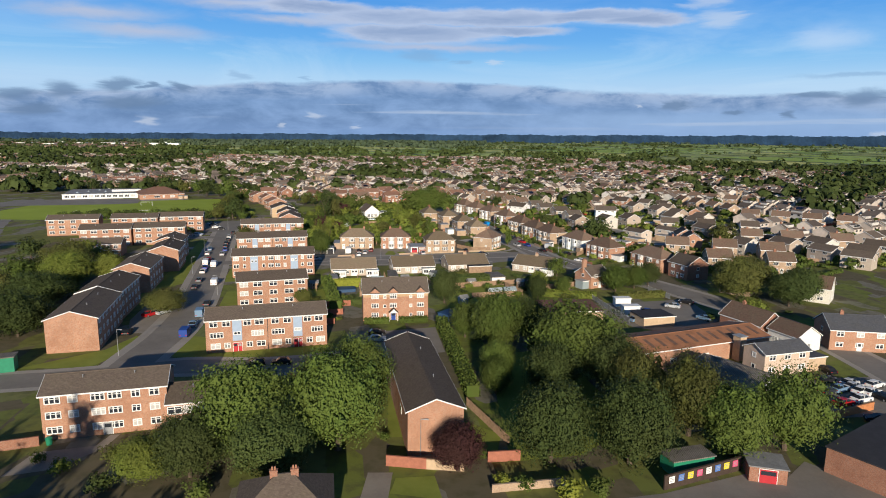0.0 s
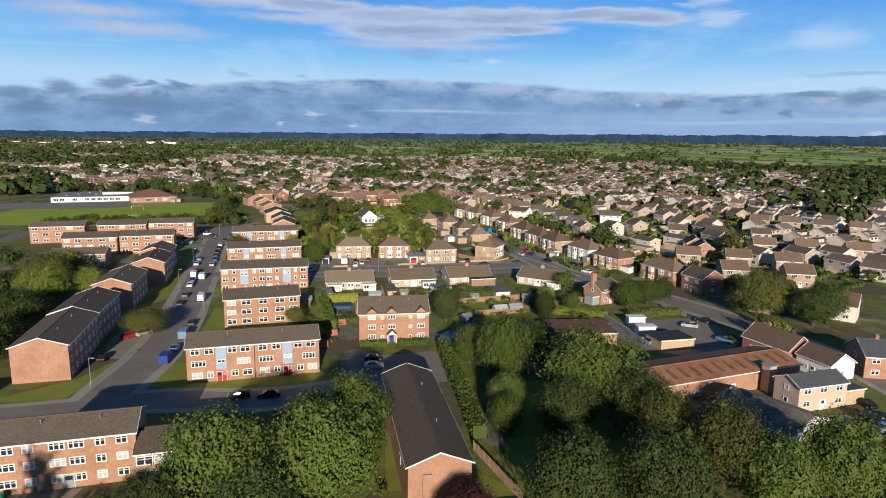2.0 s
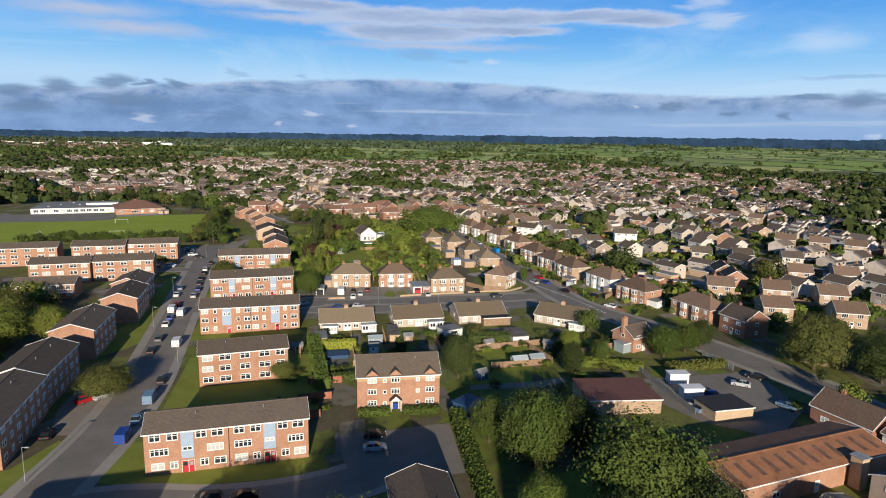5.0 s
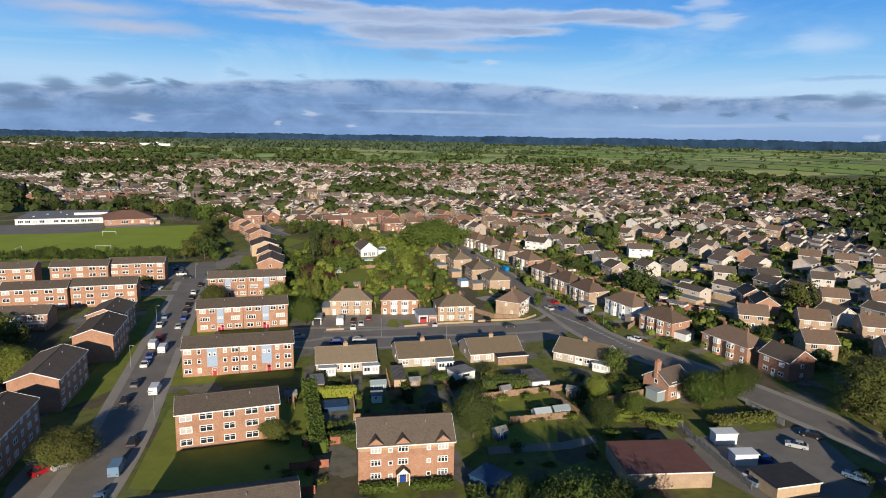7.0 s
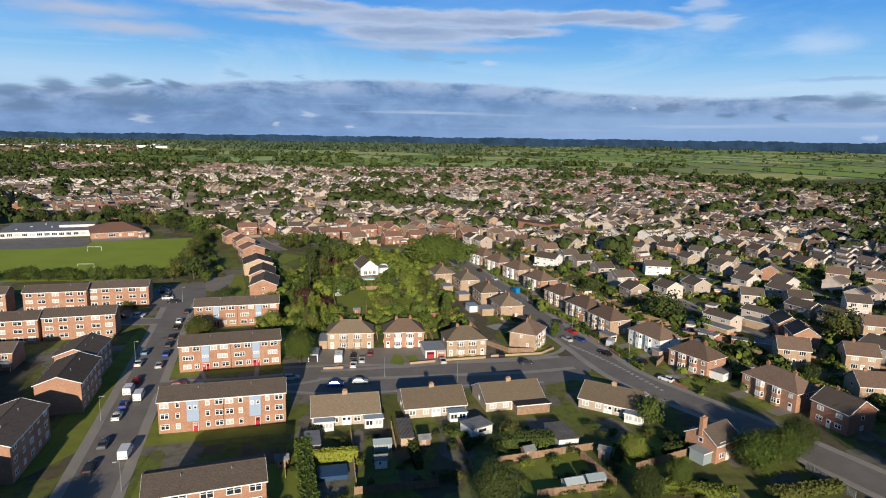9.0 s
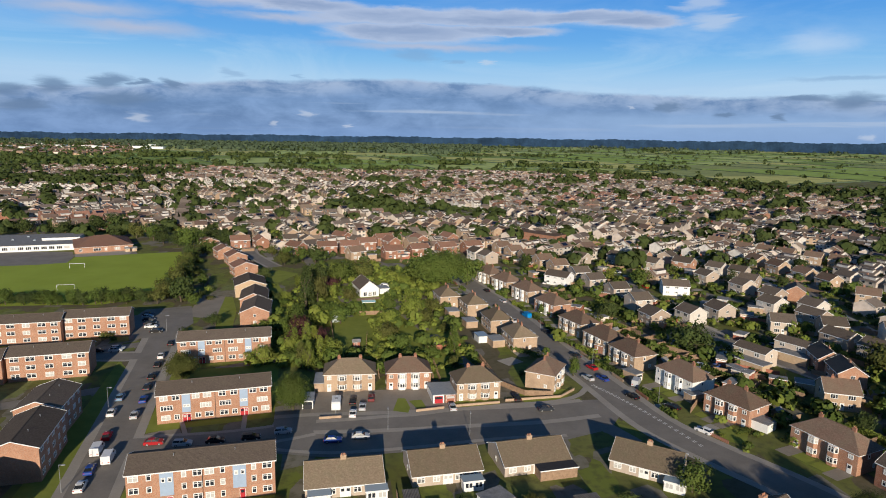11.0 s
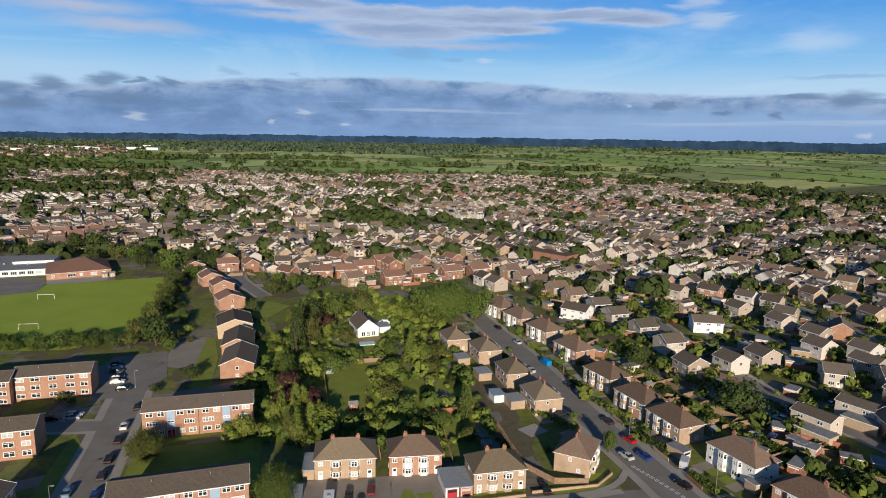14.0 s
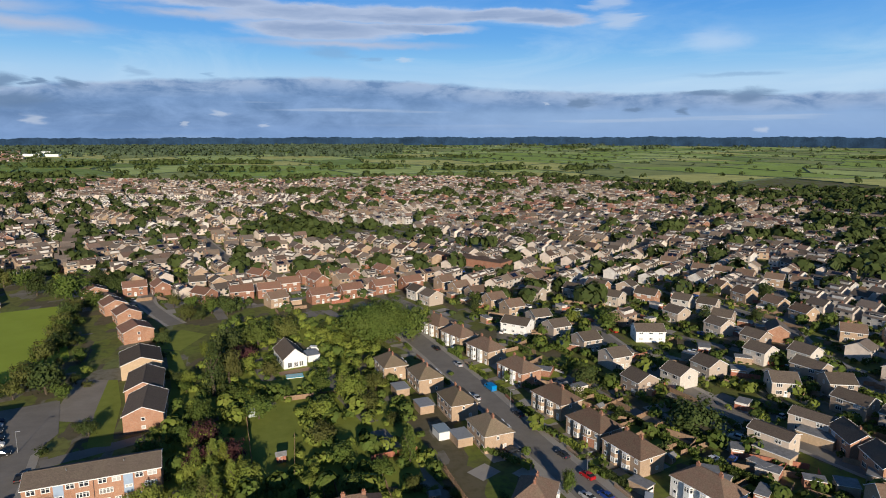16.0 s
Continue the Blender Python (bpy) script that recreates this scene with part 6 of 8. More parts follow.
# closer shrubs, fences and small garages in the eastern gardens
more = []
while len(more) < 1300:
    x, y = rnd.uniform(48, 250), rnd.uniform(232, 450)
    if x > 0.95 * y - 30 or not free(x, y, -1.2) or x < 66 and y < 290:
        continue
    r = rnd.uniform(0.5, 1.8)
    more.append((x, y, 0, r, r * rnd.uniform(0.9, 1.7)))
far_trees("low_garden_shrubs", more[:800], M_LEAF, "small green shrubs in the eastern gardens", 40, 0.3)
far_trees("olive_garden_shrubs", more[800:], M_LEAF_Y, "small yellow-green shrubs in the eastern gardens", 40, 0.3)
me = Mesh()
garages = Mesh()
n_f = n_g = 0
while n_f < 520:
    y = 240 + 330 * rnd.random()
    x = rnd.uniform(-0.42 * y, 0.85 * y - 20)
    if x < -45 and y < 470 or -80 < x < 48 and y < 440 or x < -120 and y < 545 or not free(x, y, -2.0) or x < 66 and y < 290:
        continue
    a, L = rnd.choice((0.35, 1.92, -0.85, 0.72, -0.5, 1.07)), rnd.uniform(5, 13)
    c, sn = math.cos(a), math.sin(a)
    n_f += 1
    for k in range(int(L / 1.9)):
        h = 1.65 + rnd.uniform(-0.06, 0.06)
        q = [(x + c * k * 1.9 + u * c - w * sn, y + sn * k * 1.9 + u * sn + w * c) for u, w in ((0, -0.04), (1.86, -0.04), (1.86, 0.04), (0, 0.04))]
        for i in range(4):
            p0, p1 = q[i], q[(i + 1) % 4]
            me.face([(*p0, 0), (*p1, 0), (*p1, h), (*p0, h)], n_f % 3 == 0)
        me.face([(*p, h) for p in q], n_f % 3 == 0)
    if n_f % 3 == 0 and free(x, y, -0.5):
        w, d, h = rnd.uniform(2.6, 5.2), rnd.uniform(4.5, 6.0), rnd.uniform(2.2, 2.7)
        q = lambda u, v: (x + u * c - v * sn, y + u * sn + v * c)
        m = rnd.choice((0, 0, 1, 2))
        box = [q(0, 0), q(w, 0), q(w, d), q(0, d)]
        for i in range(4):
            p0, p1 = box[i], box[(i + 1) % 4]
            garages.face([(*p0, 0), (*p1, 0), (*p1, h), (*p0, h)], m)
        over = [q(-0.15, -0.15), q(w + 0.15, -0.15), q(w + 0.15, d + 0.15), q(-0.15, d + 0.15)]
        garages.face([(*p, h + 0.12) for p in over], 3)
        for i in range(4):
            p0, p1 = over[i], over[(i + 1) % 4]
            garages.face([(*p0, h - 0.05), (*p1, h - 0.05), (*p1, h + 0.12), (*p0, h + 0.12)], 4)
        garages.face([(*q(0.25, -0.03), 0), (*q(w - 0.25, -0.03), 0), (*q(w - 0.25, -0.03), 2.0), (*q(0.25, -0.03), 2.0)], 4)
tagged(new("garden_fences", me.data("garden_fences", [M_WOOD, M_WOODR])), "weathered wooden fences between many gardens", "fences", kind="stuff")
tagged(new("small_garages", garages.data("small_garages", [M_BRICK2, M_FARWALL, M_BRICK3, M_FELT, M_WHITE])), "small flat-roofed garages beside the estate houses", "garages", kind="stuff")
# paved drives and patios among the houses
me = Mesh()
for k in range(900):
    y = rnd.uniform(275, 760)
    x = rnd.uniform(-0.5 * y, 0.62 * y)
    if x < -45 and y < 455 or -80 < x < 16 and y < 440 or x < -120 and y < 545 or 5 < x < 66 and y < 290 or not free(x, y, -3.0):
        continue
    a, w, l = rnd.choice((0.3, 1.85, -0.95, 0.6)), rnd.uniform(1.5, 3.5), rnd.uniform(5, 10)
    c, s = math.cos(a), math.sin(a)
    me.face([(x + p * c - q * s, y + p * s + q * c, 0.012 + 0.00001 * k) for p, q in ((-w, -l / 2), (w, -l / 2), (w, l / 2), (-w, l / 2))])
tagged(new("garden_paving", me.data("garden_paving", [M_PAVE])), "pale paved drives and patios in many gardens", "paving", kind="stuff")


# wooded ridge at the end of the plain, with distance haze painted in as blue
me = Mesh()
rnd = random.Random(9)
prof = []
for k in range(1681):
    a = radians(20 + k / 12)
    t = k / 4
    h = 58 + 0.0074 * math.cos(a) * 4780 + 2.6 * math.sin(t * 0.21) + 2.2 * math.sin(t * 0.63 + 1) + 1.5 * math.sin(t * 1.7) + 1.2 * math.sin(t * 3.9 + 2) + rnd.uniform(-1.1, 1.1)
    prof.append((math.cos(a) * 4780, 75 + math.sin(a) * 4780, h))
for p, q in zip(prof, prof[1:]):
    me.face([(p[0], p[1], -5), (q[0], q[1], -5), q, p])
# the blue is aerial haze put into the base colour, not the woods' own
M_RIDGE_HAZE = plain("far_ridge", (0.022, 0.047, 0.092), 0.95, 0.4, 0.012, spec=0.05, joined=0.15)
tagged(new("backdrop", me.data("backdrop", [M_RIDGE_HAZE])), "wooded ridge along the horizon, its haze painted dark blue", "hills", kind="structure")


# many parked cars on drives far off
me = Mesh()
rnd = random.Random(64)
made = 0
while made < 330:
    y = 270 + 560 * rnd.random() ** 0.8
    x = rnd.uniform(-0.5 * y, 0.85 * y - 30)
    if x < -45 and y < 455 or -80 < x < 60 and y < 440 or x < -120 and y < 545 or not free(x, y, -4.2):
        continue
    a = rnd.choice((0.35, 1.85, -0.95, 0.6, 2.2)) + rnd.uniform(-0.1, 0.1)
    c, s = math.cos(a), math.sin(a)
    m = rnd.choice((0, 0, 0, 1, 1, 2, 3, 4))
    q = lambda u, v, z: (x + u * c - v * s, y + u * s + v * c, z)
    for (u0, u1, w0, z0), (u2, u3, w1, z1), k in (((-2.1, 2.1, 0.85, 0.25), (-2.05, 2.0, 0.82, 0.95), m), ((-1.75, 1.0, 0.76, 0.95), (-1.2, 0.35, 0.62, 1.45), 5)):
        A = [q(u0, -w0, z0), q(u1, -w0, z0), q(u1, w0, z0), q(u0, w0, z0)]
        B = [q(u2, -w1, z1), q(u3, -w1, z1), q(u3, w1, z1), q(u2, w1, z1)]
        for i in range(4):
            me.face([A[i], A[(i + 1) % 4], B[(i + 1) % 4], B[i]], k)
        me.face(B, m)
    made += 1
CAR_MATS = [plain("car_" + n, c, 0.3, 0.03, spec=0.5) for n, c in (("white", (0.75, 0.75, 0.74)), ("silver", (0.42, 0.44, 0.46)), ("black", (0.015, 0.015, 0.018)), ("blue", (0.02, 0.06, 0.25)), ("red", (0.4, 0.02, 0.02)))]
tagged(new("parked_cars", me.data("parked_cars", CAR_MATS + [M_CARGLASS])), "many small parked cars on distant drives", "cars", kind="stuff")


# ---------------------------------------------------------------- single buildings and yards
M_RUST = plain("rust_sheet", (0.33, 0.15, 0.075), 0.8, 0.22, 0.5, bump=0.2)
M_BROWNFELT = plain("brown_felt", (0.17, 0.075, 0.06), 0.9, 0.15, 0.6)
M_SLATE = tiles("slate", (0.085, 0.09, 0.105), (0.11, 0.115, 0.13), (0.10, 0.10, 0.10), 0.1)
M_TAR = plain("tar_roof", (0.035, 0.034, 0.038), 0.85, 0.2, 0.5)
M_GREENP = plain("green_paint", (0.02, 0.22, 0.12), 0.5, 0.12)
M_BLUET = plain("blue_sheet", (0.03, 0.075, 0.16), 0.5, 0.15)
M_WATER = plain("pool_water", (0.03, 0.30, 0.42), 0.05, 0.03)
M_CLEAR = glassy("greenhouse_glass", (0.30, 0.36, 0.38), (0.42, 0.48, 0.5), 0.5)


def sheet_build(n):
    s = n.t.nodes.new("ShaderNodeSeparateXYZ")
    n.link(n.co.outputs["Object"], s.inputs[0])
    wave = n.math("SINE", n.math("MULTIPLY", s.outputs[0], 21.0))
    v = n.where()
    col = n.mix(n.ramp(n.noise(v, 0.4, 6, 0.65), (0.35, 0.0), (0.7, 1.0)), (0.19, 0.165, 0.135), (0.34, 0.31, 0.265))
    col = n.mix(n.ramp(wave, (0.2, 0.0), (1.0, 0.5)), col, (0.09, 0.08, 0.07))
    n.bump(wave, 0.8, 0.08)
    n.done(col, 0.9, 0.0, 0.1)


M_SHEET = material("corrugated_sheet", sheet_build)


def flat_roofed(name, x, y, ang, W, D, h, wall, roof, label, category, fascia=True, colour=None, opening=None, group=""):
    """A low building with a flat roof; opening: the material of a door across its front."""
    ob = thing(name, pose(x, y, 0, 0, 0, ang), label, category, group)
    key = (name, W, D, h, wall.name, roof.name)

    def walls():
        me = Mesh()
        me.box(0, 0, -0.05, W, D, h - 0.1)
        return me.data("wall", [wall])

    def top():
        me = Mesh()
        me.box(-0.2, -0.2, h - 0.1, W + 0.2, D + 0.2, h + 0.08)
        return me.data("roof", [roof])

    def edge():
        me = Mesh()
        me.box(-0.24, -0.24, h - 0.14, W + 0.24, -0.2, h + 0.1)
        return me.data("fascia", [M_WHITE])
    part("wall", cached(key + ("w",), walls), ob, colour=colour)
    part("roof", cached(key + ("r",), top), ob)
    if fascia:
        part("fascia", cached(key + ("f",), edge), ob)
    if opening:
        door(ob, "f", W / 2, W, D, opening, min(2.3, W - 0.5), min(2.05, h - 0.3))
    claim(x + W / 2, y + D / 2, max(W, D) * 0.5)
    return ob


def shed(x, y, ang, W=2.4, D=1.9, h=1.9, mat=None, roof=None, label=""):
    mat, roof = mat or M_WOOD, roof or M_FELT
    ob = thing("shed", pose(x, y, 0, 0, 0, ang), label or "small wooden garden shed with a felt roof", "shed", "garden sheds")
    part("wall", cached(("shedw", W, D, h, mat.name), lambda: wall_mesh(W, D, h, 0.6, False, mat)), ob)
    part("roof", cached(("shedr", W, D, h, roof.name), lambda: roof_mesh(W, D, h, 0.6, False, roof, 0.15)), ob)
    part("door", cached(("sdoor", mat.name), lambda: door_mesh(0.7, 1.7, mat)), ob, pose(W * 0.4, 0, 0))
    return ob


def greenhouse(x, y, ang, W=3.6, D=2.4, label=""):
    def glass():
        return wall_mesh(W, D, 1.6, 0.7, False, M_CLEAR)

    def bars():
        me = Mesh()
        n = 6
        for k in range(n + 1):
            xx = W * k / n
            for yy, s in ((-0.02, 1), (D + 0.02, -1)):
                me.box(xx - 0.03, yy - 0.03, 0, xx + 0.03, yy + 0.03, 1.65)
                a, b = (xx - 0.03, yy, 1.62), (xx + 0.03, yy, 1.62)
                me.face([a, b, (xx + 0.03, D / 2, 2.36), (xx - 0.03, D / 2, 2.36)])
        me.box(0, D / 2 - 0.03, 2.3, W, D / 2 + 0.03, 2.37)
        return me.data("frame", [M_WHITE])
    ob = thing("greenhouse", pose(x, y, 0, 0, 0, ang), label or "small glass greenhouse with a white frame", "greenhouse", "greenhouses")
    part("glazing", cached(("ghw", W, D), glass), ob)
    part("roof", cached(("ghr", W, D), lambda: roof_mesh(W, D, 1.6, 0.7, False, M_CLEAR, 0.05)), ob)
    part("frame", cached(("ghb", W, D), bars), ob)
    return ob


def wall_run(x0, y0, x1, y1, h, mat, label, t=0.22):
    L = math.hypot(x1 - x0, y1 - y0)
    me = Mesh()
    me.box(0, -t / 2, -0.1, L, t / 2, h - 0.08)
    me.box(0, -t / 2 - 0.04, h - 0.08, L, t / 2 + 0.04, h)
    ob = new("garden_wall", me.data("garden_wall", [mat]))
    ob.matrix_basis = pose(x0, y0, 0, 0, 0, math.degrees(math.atan2(y1 - y0, x1 - x0)))
    return tagged(ob, label, "wall", "garden walls")


# gablets, band and porch of the orange apartment house
def gablet_mesh():
    me = Mesh()
    w, h, d = 2.7, 1.1, 2.3
    me.face([(-w / 2, -0.12, 6.9), (w / 2, -0.12, 6.9), (w / 2, -0.12, 7.6), (0, -0.12, 7.6 + h), (-w / 2, -0.12, 7.6)], 0)
    for s in (-1, 1):
        me.face([(s * w / 2, -0.12, 6.9), (s * w / 2, 0.0, 6.9), (s * w / 2, 0.4, 7.6), (s * w / 2, -0.12, 7.6)], 0)
        q = [(s * (w / 2 + 0.25), -0.3, 7.42), (s * (w / 2 + 0.25), 0.3, 7.42), (0, d, 7.7 + h), (0, -0.3, 7.7 + h)]
        me.slab(q if s > 0 else q[::-1], 0.12, 1)
    return me.data("gablet", [M_BRICK, M_ROOF])


def band_mesh(W):
    me = Mesh()
    me.box(0.0, -0.04, 6.35, W, 0.0, 7.1)
    return me.data("brick_band", [M_BAND])


def porch_mesh():
    me = Mesh()
    for s in (-1, 1):
        q = [(s * 1.3, -1.5, 2.3), (s * 1.3, 0, 2.3), (0, 0, 3.5), (0, -1.5, 3.5)]
        me.slab(q if s > 0 else q[::-1], 0.12, 0)
        me.box(s * 1.05 - 0.07, -1.4, 0, s * 1.05 + 0.07, -1.26, 2.35, 1)
    me.face([(-1.05, -1.38, 2.25), (1.05, -1.38, 2.25), (0, -1.38, 3.3)], 1)
    return me.data("porch", [M_ROOF, M_WHITE])


M_BLUED = plain("blue_door", (0.02, 0.06, 0.28), 0.4, 0.05)
for f in (0.18, 0.46, 0.88):
    part("gablet", cached("gablet", gablet_mesh), o, pose(17.2 * f, 0, 0))
    for z in (0.9, 3.4, 5.9):
        if not (f == 0.46 and z < 1):
            window(o, "f", 17.2 * f, z, 1.9, 1.25, 17.2, 9.5, 3, True, 0.12 if z > 5 else 0.0)
for f in (0.33, 0.73):
    for z in (0.9, 3.4, 5.9):
        window(o, "f", 17.2 * f, z, 0.8, 0.9, 17.2, 9.5, 1, False, 0.04 if z > 5 else 0.0)
part("brick_band", band_mesh(17.2), o, None, "paler cream brick band under the eaves")
pm = part("porch", porch_mesh(), o, pose(17.2 * 0.46, 0, 0))
door(o, "f", 17.2 * 0.46, 17.2, 9.5, M_BLUED, 1.2)
hedge(-16.0, 159.0, -9.6, 159.8, 1.6, 1.3, "green", "clipped green hedge before the apartment house")
hedge(-7.0, 160.0, 0.5, 161.2, 1.6, 1.3, "green", "clipped green hedge before the apartment house")

# balcony of the two-storey block
bm_ = Mesh()
bm_.box(6, -1.6, 2.4, 18.5, 0, 2.55)
for k in range(10):
    xx = 6 + 12.4 * k / 9
    bm_.box(xx, -1.58, 2.55, xx + 0.08, -1.5, 3.5)
bm_.box(6, -1.6, 3.45, 18.5, -1.5, 3.55)
for k in (6.1, 12, 18.3):
    bm_.box(k, -1.55, 0, k + 0.12, -1.43, 2.4)
bal = tagged(new("balcony", bm_.data("balcony", [M_WHITE])), "long white railed balcony on posts along the flats", "balcony")
bal.matrix_basis = pose(-138.2, 244.4, 0, 0, 0, 13.0)

# workshop, sheds and offices
ws = gabled(44.6, 125.0, 20.0, 36.6, 12.0, 4.0, 1.3, M_BRICK, M_RUST, "long brick workshop with a rust-brown sheet roof", name="workshop", chim=False, nw=2, group="", category="workshop")
rl = Mesh()
rl.slab([(-0.45, 1.2, 4.0 + 1.2 * 0.2 + 0.24), (0.45, 1.2, 4.0 + 1.2 * 0.2 + 0.24), (0.45, 5.4, 4.0 + 5.4 * 0.2 + 0.24), (-0.45, 5.4, 4.0 + 5.4 * 0.2 + 0.24)], 0.06, 0)
rl = rl.data("rooflight", [plain("dirty_rooflight", (0.16, 0.095, 0.065), 0.7, 0.35, 0.8)])
for k in range(12):
    part("rooflight", rl, ws, pose(2.0 + k * 2.95, 0, 0))
flat_roofed("lean_to", 66.6, 111.0, -25.0, 5.5, 4.0, 2.4, M_TANW, M_SHEET, "tan lean-to with a pale sheet roof", "lean-to", False)
flat_roofed("brick_stack", 69.2, 131.6, 20.0, 1.8, 2.0, 5.6, M_TANW, M_LEAD, "square tan brick stack against the workshop", "stack", False)
gabled(51.9, 119.1, -58.0, 14.5, 12.4, 2.9, 2.0, M_RENDER, M_SHEET, "old shed with a weathered corrugated sheet roof", (0.58, 0.55, 0.50), "corrugated_shed", False, 1, "", "shed")
gabled(69.8, 122.3, 15.0, 11.5, 6.0, 4.9, 1.4, M_RENDER, M_SLATE, "cream rendered office with a blue-grey slate roof", (0.58, 0.45, 0.35), "office", False, 3, "", "office")
flat_roofed("extension", 81.0, 125.6, 15.0, 4.8, 4.6, 3.0, M_TANW, M_SLATE, "low cream extension beside the office", "extension")
gabled(77.0, 158.0, -68.0, 12.5, 8.0, 3.6, 2.9, M_BRICK3, M_ROOF_BR, "brick cottage with a dark brown roof and cream gable", None, "cottage", True, 2, "cottages", "cottage")
gabled(83.0, 145.5, -72.0, 8.5, 7.0, 3.6, 2.2, M_RENDER, M_ROOF_BR, "white rendered cottage with a dark brown roof", (0.78, 0.76, 0.72), "cottage", False, 2, "cottages", "cottage")
gabled(94.5, 139.6, -10.0, 13.0, 9.0, 5.0, 2.6, M_BRICK, M_SLATE, "orange brick house with a grey slate roof", None, "house", True, 3, "")
gabled(113.0, 187.0, -40.0, 10.0, 9.0, 4.6, 3.0, M_RENDER, M_ROOF_BR, "white gabled house with brown roof among trees", (0.74, 0.70, 0.62), "house", True, 2, "")
flat_roofed("clubhouse", 31.6, 160.0, 3.5, 15.5, 12.0, 3.1, M_BRICK2, M_BROWNFELT, "low tan brick hall with a brown felt roof", "hall")
flat_roofed("outbuilding", 56.5, 156.5, 12.0, 9.0, 7.0, 2.6, M_TANW, M_TAR, "flat-roofed black outbuilding in a yard", "outbuilding")
for x, y in ((55.2, 177.0), (55.0, 168.4)):
    flat_roofed("storage_container", x, y, 3.0, 4.6, 2.5, 2.4, M_WHITE, M_WHITE, "white steel storage container on a gravel yard", "container", False, group="storage containers")
patch("yard", [(50, 180), (62, 182), (80, 186), (79, 163), (66, 150), (54, 157), (48, 168)], M_ROAD, 0.02, "worn asphalt yard with containers", "yard")
patch("car_park", [(70.5, 103), (74, 121), (97, 123), (99, 112), (84, 104)], M_ROAD, 0.03, "asphalt car park beside the offices", "car park")
patch("path", [(8, 172.5), (25, 175), (31, 178), (31, 181), (24, 178), (8, 175.5)], M_YARD, 0.024, "worn grey track across the grass", "path")
road("road", [(92.4, 170), (95.5, 160), (97.5, 148), (98, 132), (97, 112), (95, 90)], 7.5, "asphalt road past the offices", 1.6)
wall_run(70.6, 102.1, 81.9, 106.7, 1.5, plain("orange_boards", (0.50, 0.20, 0.08), 0.8, 0.15), "orange-red boarded wall of the car park")
flat_roofed("warehouse", 69.0, 70.0, 33.0, 21.0, 18.0, 4.0, M_BRICK3, M_TAR, "wide low building with a black tarred roof", "warehouse", False)
# screen with notice boards
wall_run(33.4, 80.2, 46.9, 85.6, 2.2, plain("dark_screen", (0.06, 0.04, 0.03), 0.8, 0.2), "dark wooden screen wall with coloured notice boards")
for k in range(8):
    f = (k + 0.7) / 8.5
    bd = Mesh()
    bd.box(-0.5, -0.19, 0.9, 0.5, -0.14, 1.9, 0)
    for z in (1.15, 1.4, 1.62):
        bd.box(-0.36, -0.2, z, 0.36, -0.19, z + 0.08, 1)
    col = ((0.75, 0.75, 0.72), (0.1, 0.2, 0.5), (0.75, 0.6, 0.05), (0.6, 0.1, 0.2))[k % 4]
    ob = new("notice_board", bd.data("notice_board", [M_PAINT, M_LEAD]))
    ob.color = (*col, 1)
    ob.matrix_basis = pose(33.4 + 13.5 * f, 80.2 + 5.4 * f, 0, 0, 0, 21.8)
    tagged(ob, "coloured notice board with plain bars on a screen", "notice board", "notice boards on the screen")
flat_roofed("garage", 46.6, 82.6, -16.0, 5.0, 4.5, 2.4, M_BRICK3, M_FELT, "brick garage with a bright red door", "garage", False, opening=M_REDP)
flat_roofed("lean_to", 36.0, 83.6, 15.0, 7.0, 3.2, 2.4, M_GREENP, M_SHEET, "green lean-to with a pale sheet roof", "lean-to", False)
semi(-21.5, 65.0, 9.0, 11.0, 9.0, wall=M_BRICK2, roof=M_ROOF, label="brick house with a grey hipped roof seen from above")
wall_run(-5.7, 87.0, 0.3, 86.0, 1.7, M_WOODR, "red boarded garden wall with cream ends")
wall_run(0.3, 86.0, 5.8, 85.4, 1.6, M_TANW, "cream garden wall beside the brick block")
wall_run(9.5, 88.0, 14.5, 88.5, 1.7, M_WOODR, "red boarded garden wall with cream ends")
fence(7.6, 108.0, 13.4, 93.0, M_WOOD, "tall brown fence beside the garden lawn")
wall_run(9.3, 79.7, 19.8, 81.4, 1.2, M_BRICK2, "low brick garden wall under ivy")
patch("lawn", [(6.8, 102.0), (12.6, 96.8), (11.3, 91.1), (7.0, 92.9)], M_LAWN, 0.03, "mown garden lawn behind the brick block", "lawn")
patch("lawn", [(-4.7, 79.5), (2.5, 78), (1.5, 84), (-4.1, 83.5)], M_LAWN, 0.03, "mown lawn beside the garden wall", "lawn")
patch("path", [(-9.5, 66), (-5.4, 66), (-4.6, 85), (-8.2, 85)], M_YARD, 0.026, "worn grey drive between gardens", "path")
bush(19.4, 77.5, 2.6, 3.6, "lime", "bright lime yellow shrub over a wall")
for x, y, r, k in ((14, 80.5, 1.8, "green"), (11, 81.5, 1.6, "lime"), (24, 79, 2.2, "green"), (9, 89.6, 1.2, "green"), (-46, 88, 2.4, "olive"), (-52, 85, 2.0, "yellow"), (-57, 88, 1.5, "green"), (-30, 78, 2.4, "green"), (-44, 80, 2.4, "dark"), (-6.5, 95, 1.2, "green")):
    bush(x, y, r, r * 1.3, k)
wall_run(-72.0, 89.0, -60.0, 93.2, 1.6, M_BRICK3, "red brick garden wall beside the flats")
bin_ = thing("garden_bin", pose(-58.7, 93.6, 0, 0, 0, 15), "round-topped green plastic garden bin", "bin")
me = Mesh()
me.tube(0, 0, 0, 1.1, 0.42, 0.52, 12)
part("body", me.data("body", [M_GREENP]), bin_)
me = Mesh()
me.tube(0, 0, 1.1, 1.3, 0.56, 0.30, 12)
part("lid", me.data("lid", [M_GREENP]), bin_)
